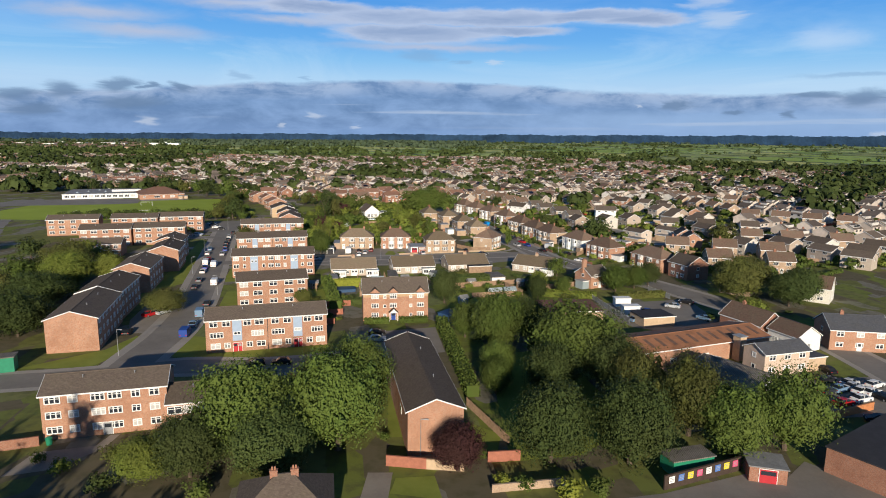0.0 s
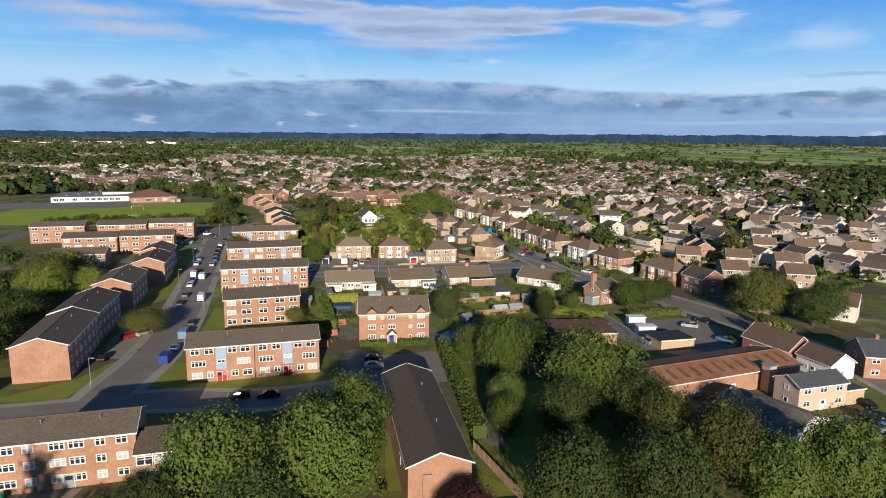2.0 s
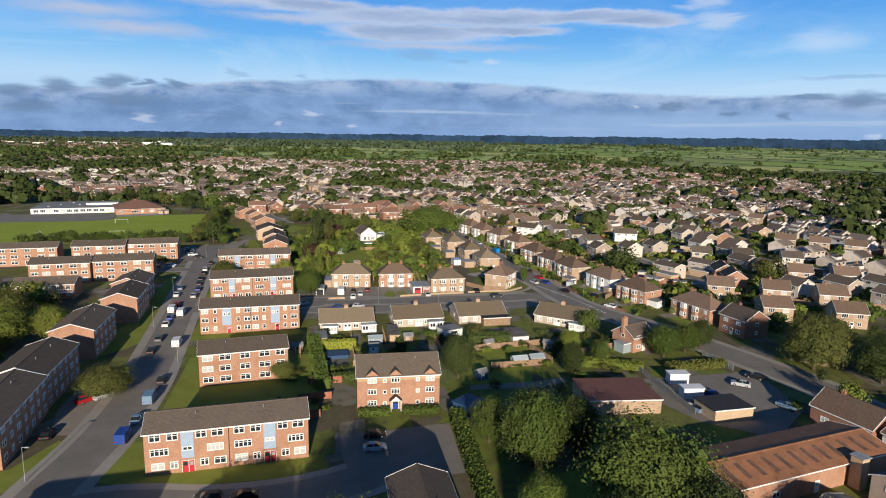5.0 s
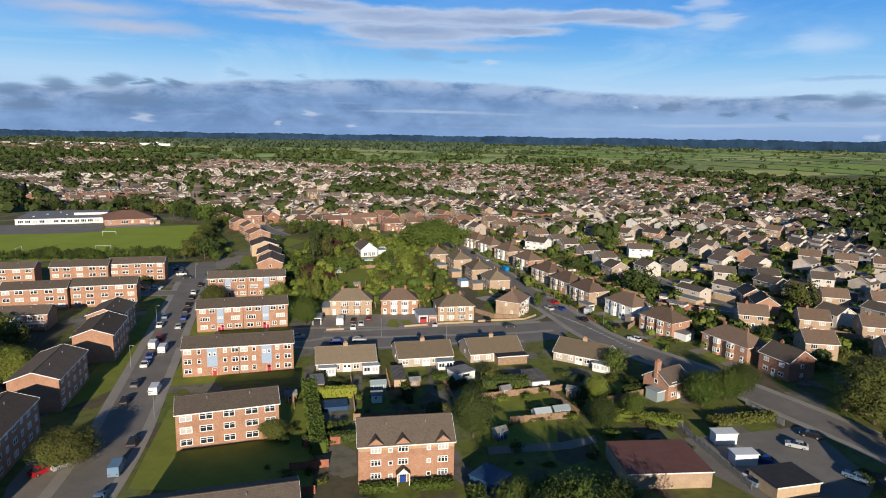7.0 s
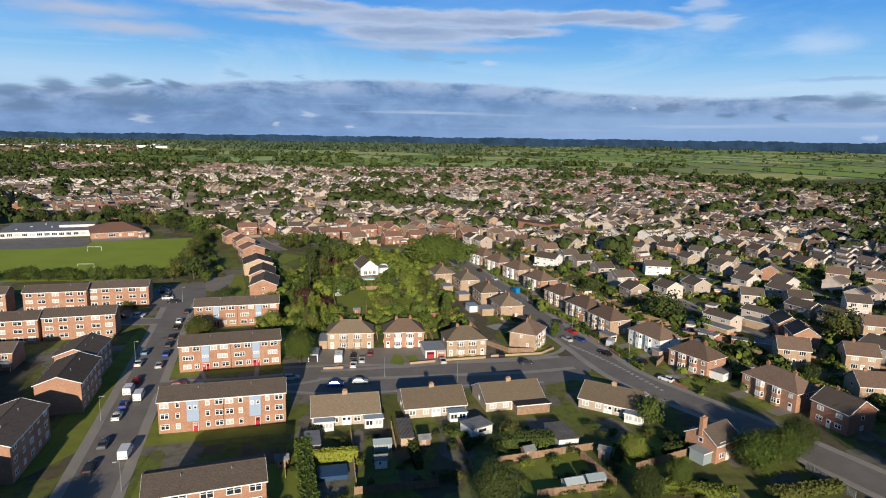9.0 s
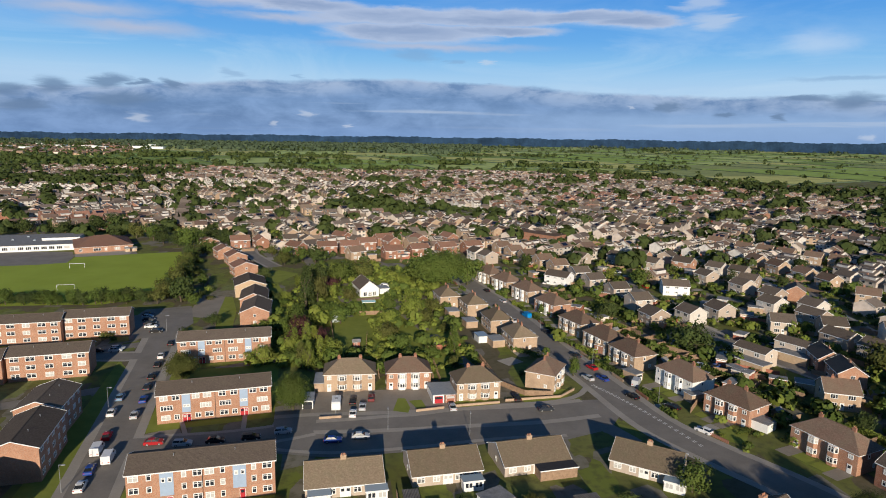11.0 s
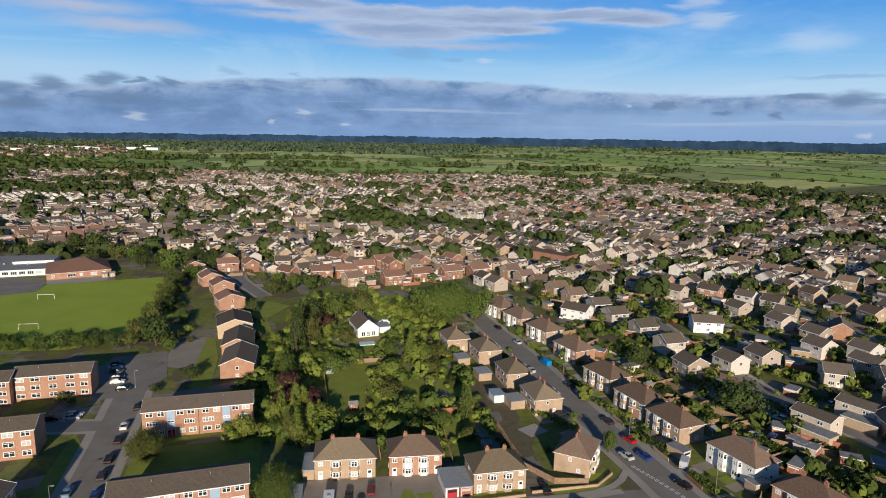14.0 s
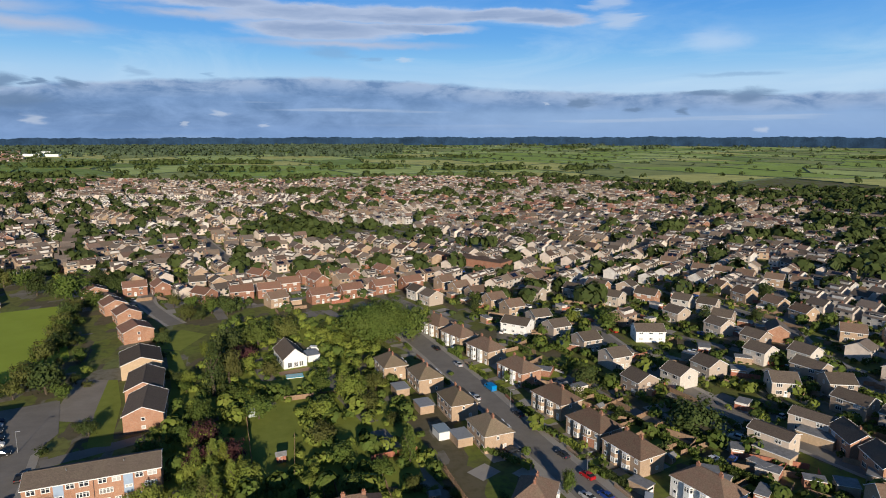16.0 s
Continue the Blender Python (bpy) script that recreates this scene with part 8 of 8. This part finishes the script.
# front gardens along the avenue: low walls, hedges, drives
AVENUE = spline([(78, 206), (68, 220), (58, 235), (50, 250), (44, 275), (39, 295), (33, 322), (27, 352), (18, 389), (10, 420)], 10.0)
rnd = random.Random(17)
drives = Mesh()
for k, (p, q) in enumerate(zip(AVENUE, AVENUE[1:])):
    d = (q - p).normalized()
    n_ = Vector((d.y, -d.x, 0)) if len(d) > 2 else Vector((d.y, -d.x))
    for side in (-1, 1):
        if side < 0 and p.y < 292 or side > 0 and p.y < 232:
            continue
        a, b = p + n_ * side * 7.0, p + n_ * side * 7.0 + d * 6.2
        if free(a.x, a.y, 0.3) and free(b.x, b.y, 0.3):
            if k % 3:
                wall_run(a.x, a.y, b.x, b.y, 0.8, M_BRICK2 if k % 2 else M_BRICK3, "low brick wall before a front garden")
            else:
                hedge(a.x, a.y, b.x, b.y, 0.9, 1.2, "green")
            c = a.lerp(b, 0.5) + n_ * side * 1.8
            bush(c.x, c.y, rnd.uniform(0.7, 1.3), rnd.uniform(0.8, 1.6), rnd.choice(("green", "dark", "yellow", "olive")))
        g0, g1 = p + n_ * side * 6.7 + d * 6.4, p + n_ * side * 6.7 + d * 9.4
        if free(g0.x, g0.y, 0.0):
            f0, f1 = g0 + n_ * side * 6.0, g1 + n_ * side * 6.0
            drives.face([(w.x, w.y, 0.026) for w in ((g0, f0, f1, g1) if side > 0 else (g0, g1, f1, f0))])
tagged(new("drives", drives.data("drives", [M_PAVE])), "short paved drives before the semi-detached houses", "drives", kind="structure")


# strips of lawn, paving and fence behind the houses on the east side of the avenue
for k, (x, y, a, W) in enumerate(((60.7, 277.3, -66.5, 14.0), (66.5, 257.5, -60.0, 13.0), (79.0, 238.2, -67.0, 16.0), (52.2, 297.2, -70, 13.2), (47.5, 311.8, -68, 13.2), (42.9, 330.4, -66, 13.2), (38.3, 356.3, -65, 13.2), (31.7, 378.7, -64, 13.2))):
    m = pose(x, y, 0, 0, 0, a)
    q = lambda u, v: tuple((m @ Vector((u, v, 0)))[:2])
    for h in (0, 1):
        u0, u1 = h * W / 2 + 0.4, (h + 1) * W / 2 - 0.4
        patch("patio", [q(u0, 8.7), q(u1, 8.7), q(u1, 11.5), q(u0, 11.5)], M_PAVE, 0.03 + 0.002 * h, "pale paved patio behind a house", "patio")
        patch("lawn", [q(u0, 11.5), q(u1, 11.5), q(u1, 19.0 + 3 * ((k + h) % 2)), q(u0, 19.0 + 3 * ((k + h) % 2))], M_LAWN, 0.034 + 0.002 * h, "sunlit back garden lawn between fences", "lawn")
        f0, f1 = (u0, u1) if (k + h) % 2 else (u1, u0)
        patch("lawn", [q(min(f0, (f0 + f1) / 2), -4.6), q(max(f0, (f0 + f1) / 2), -4.6), q(max(f0, (f0 + f1) / 2), -1.1), q(min(f0, (f0 + f1) / 2), -1.1)], M_LAWN, 0.040, "small front lawn before a house", "lawn")
        patch("drive", [q(min(f1, (f0 + f1) / 2), -5.6), q(max(f1, (f0 + f1) / 2), -5.6), q(max(f1, (f0 + f1) / 2), -0.1), q(min(f1, (f0 + f1) / 2), -0.1)], M_YARD, 0.044, "worn paved drive before a house", "drive")
    p0, p1 = q(W / 2, 9.2), q(W / 2, 21.0)
    fence(*p0, *p1, M_WOOD, "weathered wooden fence between back gardens")
    p0, p1 = q(0.2, 21.5), q(W - 0.2, 21.5)
    hedge(*p0, *p1, 1.2, 1.8, ("green", "dark", "yellow")[k % 3], "rough garden hedge at the end of the lawns")


# ---------------------------------------------------------------- trees near the flight
for x, y, r, h, k in ((-27.4, 91.0, 8.0, 15, "green"), (-22.0, 84.0, 6.0, 10.5, "dark"), (-33.5, 84.0, 5.0, 9.5, "dark"), (-13.7, 92.0, 7.4, 15.5, "green"), (-10.8, 105.0, 5.4, 14.5, "green"), (-17.0, 101.0, 5.0, 13, "dark"),
                      (16.4, 139.5, 6.4, 14, "green"), (30.5, 124.0, 9.4, 15.5, "green"), (24.0, 113.0, 5.5, 10.5, "dark"), (36.0, 114.5, 6.0, 11.5, "dark"), (19.2, 88.0, 6.4, 12.5, "dark"), (31.1, 87.5, 6.4, 13.5, "dark"), (43.5, 96.5, 6.0, 13.5, "olive"), (38.0, 106.0, 5.0, 12, "olive")):
    tree(x, y, r, h, k, label="large dense green broad-leaved tree with a full crown" if k in ("dark", "green") else "")
for x, y, r, h, k in ((47.9, 90.2, 5.6, 11.5, "green"), (57.2, 91.6, 6.2, 13.5, "green"), (4.9, 85.4, 3.9, 7.5, "purple"), (-39.5, 83.5, 4.4, 6.5, "yellow"), (14.5, 121.0, 3.6, 8.5, "green"), (24.5, 105.0, 3.0, 6, "dark"), (13.5, 114.0, 3.2, 7.5, "green"),
                      (5.5, 180.0, 4.4, 10.5, "dark"), (25.0, 144.0, 4.6, 11.0, "dark"), (9.5, 148.0, 3.4, 9.0, "green"), (42.5, 190.5, 2.6, 6.0, "green"), (37.0, 201.0, 2.8, 5.5, "yellow"), (33.4, 183.5, 3.0, 8, "dark"), (60.6, 196.0, 4.6, 8.5, "green"), (68.0, 199.5, 4.4, 8, "green"), (74.2, 203.8, 3.8, 8, "dark"), (-70.5, 168.0, 5.6, 7.0, "olive"), (105.0, 199.0, 8.0, 11, "olive")):
    tree(x, y, r, h, k)
for x, y, r, h, k in ((96.0, 187.0, 8.0, 13, "olive"), (107.0, 178.0, 6.5, 10.5, "dark"), (114.0, 184.0, 6.0, 11, "dark"), (-79.0, 276.5, 4.6, 8.0, "olive"), (-43.3, 256.8, 4.6, 9.8, "green"), (-43.5, 181.0, 2.6, 4.5, "olive"), (-35.5, 178.5, 2.8, 4.5, "olive"), (37.0, 281.5, 1.8, 6.5, "green"),
                      (-97.0, 147.0, 7.5, 11.5, "dark"), (-107.0, 172.0, 8.5, 10.5, "dark"), (-112.0, 196.0, 7.5, 12, "yellow"), (-104.0, 206.0, 5.5, 9, "yellow"), (-122.0, 214.0, 8.0, 12, "olive")):
    tree(x, y, r, h, k)
rnd = random.Random(31)
# wood west of the flats
for k in range(46):
    y = rnd.uniform(125, 250)
    x = -98 - rnd.uniform(0, 75) - (y - 125) * 0.12
    if not free(x, y, 4.0):
        continue
    r = rnd.uniform(3.5, 7)
    tree(x, y, r, r * rnd.uniform(1.3, 1.75), rnd.choice(("dark", "dark", "green", "olive", "yellow")), False, group="wood beside the flats")
    claim(x, y, 2)
# gardens and thicket round the white house
for x, y, r, h, k, s in ((-56.5, 353.0, 4.2, 19, "dark", "cone"), (-53.0, 362.0, 5.0, 13, "olive", "round"), (-47.5, 303.0, 2.2, 10, "yellow", "cone"), (-51.0, 300.0, 2.4, 9, "yellow", "cone"), (-46.8, 287.8, 2.2, 8.5, "olive", "cone"), (-44.0, 285.0, 2.4, 9.5, "yellow", "cone"), (1.3, 301.5, 2.2, 10, "green", "cone"), (-52.0, 317.0, 4.4, 8.5, "purple", "round"), (-51.0, 378.0, 5.0, 9, "purple", "round"), (-57.9, 388.0, 6.5, 13, "dark", "round"), (-48.0, 398.0, 7.0, 12.5, "green", "round"), (-38.0, 404.0, 6.5, 11, "olive", "round"), 
                         (-8.5, 400.0, 9.0, 14.5, "green", "round"), (13.0, 400.0, 7.5, 14, "green", "round"), (-56.1, 330.5, 4.0, 9, "green", "round"), (-46.0, 295.7, 3.6, 7, "yellow", "round"), (-42.0, 295.3, 2.0, 8, "yellow", "cone")):
    tree(x, y, r, h, k, False, s)
for x, y, r, h, k, s in ((-40.4, 333.4, 5.0, 8, "green", "round"), (-21.8, 328.7, 4.6, 8, "yellow", "round"), (-12.8, 342.1, 5.0, 9, "yellow", "round"), (1.6, 309.1, 2.0, 7.5, "yellow", "cone"), (-21.3, 315.3, 4.4, 6, "olive", "round"), (-16.0, 303.4, 3.6, 6, "green", "round"), (-51.5, 303.0, 3.8, 8, "purple", "round"), (-43.5, 306.0, 3.8, 7.5, "purple", "round"),
                         (83.1, 304.6, 7.6, 11, "dark", "round"), (100.3, 404.1, 5.5, 9, "green", "round"), (65.9, 343.6, 4.6, 8, "dark", "round"), (136.2, 284.0, 7.0, 11, "olive", "round"), (-110.4, 362.1, 6.4, 12, "dark", "round"), (-119.1, 367.8, 5.5, 9, "olive", "round")):
    tree(x, y, r, h, k, False, s)
thicket = []
for k in range(330):
    x, y = rnd.uniform(-68, 14), rnd.uniform(285, 432)
    if -45 < x < -29 and 298 < y < 343 or -8 < x < 4 and 290 < y < 308 or -66 < x < -33 and 350 < y < 366:
        continue
    if x > 8 - (y - 300) * 0.1 or not free(x, y, 2.2) or (-40 < x < -26 and 355 < y < 400) or (-33 < x < -24 and 295 < y < 330):
        continue
    r = rnd.uniform(1.3, 4.2)
    if k % 3 == 0:
        r = min(max(r, 2.2), 4.0)
        tree(x, y, r, r * rnd.uniform(1.5, 2.2), rnd.choice(("green", "yellow", "yellow", "yellow", "olive", "green")), False, group="trees in the long gardens")
    else:
        thicket.append((x, y, 0, r * 0.8, r * rnd.uniform(1.0, 1.5)))
    claim(x, y, r * 0.4)
while len(thicket) < 520:
    x, y = rnd.uniform(-66, 12), rnd.uniform(286, 436)
    if x > 8 - (y - 300) * 0.1 or not free(x, y, 0.3) or -44 < x < -29 and 298 < y < 343 or -40 < x < -24 and 355 < y < 400:
        continue
    r = rnd.uniform(0.6, 2.2)
    thicket.append((x, y, 0, r, r * rnd.uniform(1.0, 1.8)))
far_trees("thicket_shrubs", thicket[::2], M_LEAF_Y, "yellow-green shrubs crowding the long gardens", 70, 0.24)
far_trees("thicket_growth", thicket[1::2], M_LEAF, "green shrubs and brambles crowding the long gardens", 70, 0.24)
# bright pointed conifers in the long gardens
for x, y, r, h, k in ((-44.9, 301.9, 2.0, 9, "lime"), (-47.5, 298.5, 1.8, 7.5, "yellow"), (1.4, 304.2, 2.4, 9.5, "yellow"), (-15.1, 344.7, 3.2, 12, "yellow"), (-40.5, 299.5, 1.6, 6.5, "lime"), (-10.5, 338.0, 2.6, 8, "yellow")):
    tree(x, y, r, h, k, False, "cone", label="pointed yellow-green conifer in a garden")
tree(0.3, 402.0, 13.0, 17.0, "green", True, label="broad bright green tree with a dense crown")
# shrubs and small trees beside the stepped row
for k in range(46):
    side = rnd.random() < 0.5
    y = rnd.uniform(318, 450)
    x = -72 - (y - 330) * 0.38 + (rnd.uniform(9, 17) if side else rnd.uniform(-26, -12))
    if not free(x, y, 1.5):
        continue
    r = rnd.uniform(1.2, 3.4)
    if k % 4 == 0:
        tree(x, y, max(r, 2.2), max(r, 2.2) * 1.7, rnd.choice(("green", "dark", "olive")), False)
    else:
        bush(x, y, r, r * 1.1, rnd.choice(("green", "dark", "olive", "yellow")))
    claim(x, y, r * 0.5)
# trees by the playing field
for x, y, r, h, k in ((-149, 482, 9.0, 15, "green"), (-160, 492, 6.0, 11, "dark"), (-172, 500, 6.5, 11, "dark"), (-184, 515, 7.0, 12, "green"), (-198, 522, 6.0, 11, "olive"), (-224, 551, 8.0, 14, "dark"), (-236, 548, 7.0, 12, "dark"), (-166, 512, 5.0, 9, "yellow"), (-132, 470, 4.5, 9, "green"), (-133, 500, 5.0, 10, "dark"), (-142, 506, 6.0, 11, "dark"), (-96, 466, 3.6, 7, "olive"), (-84, 442, 4.4, 8, "olive"), (-76, 452, 5.0, 9, "green"), (-68, 448, 5.5, 10, "dark")):
    tree(x, y, r, h, k, False, group="trees round the playing field")
for k in range(34):
    f = k / 33
    x, y = -200 + 76 * f + rnd.uniform(-2, 2), 352 + 9 * f + rnd.uniform(-3, 3)
    r = rnd.uniform(2.2, 4.2)
    tree(x, y, r, r * 1.6, rnd.choice(("dark", "green")), False, group="trees round the playing field")
for k in range(22):
    f = k / 21
    x, y = -118 - 22 * f + rnd.uniform(-3, 3), 362 + 118 * f + rnd.uniform(-4, 4)
    r = rnd.uniform(2.6, 5.2)
    tree(x, y, r, r * 1.8, rnd.choice(("dark", "green", "olive")), False, group="trees round the playing field")
for k in range(26):
    x, y = rnd.uniform(-300, -150), rnd.uniform(515, 600)
    if free(x, y, 3):
        r = rnd.uniform(3.5, 7)
        tree(x, y, r, r * 1.6, "dark", False)
# garden trees and shrubs over the near estate
n_tree = n_bush = 0
LINES = [Vector(q) for q in ((-62, 132), (-66, 175), (-73, 205), (-81, 240), (-92, 283), (-100, 315), (-36, 127), (-21, 131), (-37, 248), (-17, 250), (3, 252), (20, 254), (83, 187), (78, 206), (68, 220), (58, 235), (50, 250), (44, 275), (39, 295), (33, 322), (27, 352), (18, 389))]
for k in range(2600):
    y = rnd.uniform(150, 640)
    x = rnd.uniform(-0.35 * y - 20, 0.62 * y + 10)
    if x < -45 and y < 360 or y < 205 and x < 55 or (-34 < x < 56 and 238 < y < 262):
        continue
    if x < -120 and y < 545:
        continue
    if not free(x, y, 1.4) or any((q.x - x) ** 2 + (q.y - y) ** 2 < 110 for q in LINES):
        continue
    big = rnd.random() < 0.2
    if big and n_tree < 60:
        r = rnd.uniform(1.8, 4.6)
        tree(x, y, r, r * rnd.uniform(1.5, 2.2), rnd.choice(("green", "green", "dark", "dark", "olive", "yellow")), False, "cone" if rnd.random() < 0.12 else "round")
        n_tree += 1
        claim(x, y, r * 0.5)
    elif n_bush < 60:
        r = rnd.uniform(0.8, 2.2)
        bush(x, y, r, r * rnd.uniform(0.8, 1.3), rnd.choice(("green", "green", "dark", "olive", "yellow", "lime") if k % 3 else ("green",)), ang=rnd.uniform(0, 180), stretch=rnd.uniform(1, 1.8))
        n_bush += 1
        claim(x, y, r * 0.5)

# ---- vehicles
def caravan(x, y, ang):
    """A touring caravan: a round-cornered body on two wheels with a drawbar."""
    ob = thing("caravan", pose(x, y, 0.085, 0, 0, ang), "white touring caravan parked on a front drive", "caravan")
    me = Mesh()
    prof = [(-2.7, 0.55), (-2.85, 1.2), (-2.7, 2.2), (-2.35, 2.55), (2.1, 2.6), (2.6, 2.25), (2.85, 1.3), (2.7, 0.55)]
    rows = [[(px, w, pz - (0.07 if abs(w) > 1.1 and pz > 2 else 0)) for px, pz in prof] for w in (-1.15, -1.05, 1.05, 1.15)]
    for a_, b_ in zip(rows, rows[1:]):
        for i in range(8):
            j = (i + 1) % 8
            me.face([a_[i], a_[j], b_[j], b_[i]])
    me.face(rows[0][::-1])
    me.face(rows[3])
    part("body", me.data("body", [M_WHITE]), ob)
    for sx, w in ((-1.6, 1.2), (0.2, 1.0), (1.6, 1.1)):
        for sy in (-1, 1):
            me = Mesh()
            me.box(sx - w / 2, sy * 1.16 - 0.02, 1.35, sx + w / 2, sy * 1.16 + 0.02, 2.0)
            part("window", me.data("window", [M_CARGLASS]), ob)
    for sy in (-1, 1):
        part("tyre", cached("wheel", wheel_mesh), ob, pose(0, sy * 1.0, 0.31))
    me = Mesh()
    me.box(2.6, -0.08, 0.45, 4.0, 0.08, 0.6)
    me.tube(3.7, 0, 0.0, 0.5, 0.06, 0.06, 8)
    part("drawbar", me.data("drawbar", [M_STEEL]), ob)
    me = Mesh()
    me.box(-0.5, -0.4, 2.56, 0.3, 0.4, 2.68, 0, 0.06)
    part("roof_hatch", me.data("roof_hatch", [M_LEAD]), ob)
    return ob


caravan(-32.0, 257.6, 275.0)
for x, y, a, k in ((-88.1, 253.1, 103, "car"), (-82.1, 233.6, 102, "van"), (-78.0, 230.1, 102, "van"), (-78.1, 218.7, 102, "car"), (-68.4, 201.5, 101, "van"), (-92.3, 295.0, 103, "car"), (-27.2, 253.3, 92, "car"), (60.7, 244.2, 125, "estate"), (-108.3, 326.0, 15, "car"), (84.7, 114.0, 25, "car"), (82.1, 110.2, 20, "car"), (52.5, 403.9, 60, "car")):
    vehicle(x, y, a, (0.75, 0.75, 0.74), "white", k)
for x, y, a, k in ((-81.8, 251.8, 103, "car"), (-71.1, 167.2, 60, "car"), (-11.5, 144.9, 8, "car"), (-25.1, 257.4, 92, "car"), (-1.3, 257.4, 96, "car"), (-24.1, 240.8, 5, "car"), (40.7, 278.7, 112, "car"), (54.1, 274.8, 60, "van"), (26.7, 338.1, 107, "car"), (-108.9, 300.1, 12, "car"), (71.6, 176.0, 150, "car"), (56.4, 164.5, 30, "car"), (84.6, 116.3, 25, "car"), (26.6, 368.1, 107, "car")):
    vehicle(x, y, a, (0.45, 0.47, 0.49), "silver", k)
for x, y, a, k in ((-88.1, 277.3, 103, "car"), (-90.3, 287.1, 103, "car"), (-94.0, 307.2, 105, "car"), (-36.1, 128.6, 190, "estate"), (-30.6, 129.1, 190, "car"), (-25.8, 120.4, 130, "car"), (-11.9, 149.8, 8, "car"), (-72.3, 149.4, 100, "car"), (-28.0, 260.8, 92, "car"), (16.8, 263.6, 95, "car"), (49.7, 265.2, 115, "car"), (58.4, 258.1, 120, "car"), (-104.1, 320.5, 15, "car"), (-114.2, 299.2, 12, "car"), (77.4, 180.6, 145, "car"), (84.9, 125.2, 100, "car"), (86.5, 111.3, 110, "car"), (79.1, 101.5, 160, "car"), (21.3, 386.9, 107, "car")):
    vehicle(x, y, a, (0.012, 0.012, 0.014), "black", k)
for x, y, a, k in ((-72.7, 195.6, 101, "car"), (-86.1, 269.5, 103, "car"), (-62.2, 176.0, 101, "car"), (23.5, 256.6, 8, "car"), (37.0, 324.3, 107, "car"), (41.8, 298.5, 110, "car"), (29.4, 302.9, 20, "car"), (-112.7, 334.8, 15, "car"), (78.0, 114.0, 25, "car")):
    vehicle(x, y, a, (0.03, 0.035, 0.045), "dark grey", k)
for x, y, a, k in ((-79.5, 225.3, 102, "car"), (-83.6, 261.3, 103, "car"), (-58.0, 148.4, 98, "van"), (-30.4, 238.8, 5, "car"), (45.2, 278.4, 112, "car"), (61.5, 170.0, 140, "car")):
    vehicle(x, y, a, (0.02, 0.06, 0.28), "blue", k)
for x, y, a, k in ((-90.3, 262.6, 103, "car"), (-60.5, 165.6, 101, "van"), (-58.9, 156.1, 98, "car"), (75.6, 163.8, 120, "car"), (56.3, 162.1, 30, "car"), (81.2, 115.1, 25, "car")):
    vehicle(x, y, a, (0.16, 0.26, 0.38), "pale blue", k)
for x, y, a, k in ((-83.2, 240.4, 103, "car"), (-73.5, 165.1, 60, "car"), (44.3, 287.5, 112, "car"), (77.5, 108.4, 20, "car")):
    vehicle(x, y, a, (0.42, 0.015, 0.02), "red", k)
for x, y, a, k in ((-23.2, 263.2, 92, "estate"),):
    vehicle(x, y, a, (0.15, 0.02, 0.025), "maroon", k)
for x, y, a, k in ((33.2, 344.9, 107, "van"),):
    vehicle(x, y, a, (0.0, 0.22, 0.55), "bright blue", k)
for x, y, a, k in ((-74.7, 205.3, 102, "car"),):
    vehicle(x, y, a, (0.1, 0.12, 0.14), "grey", k)
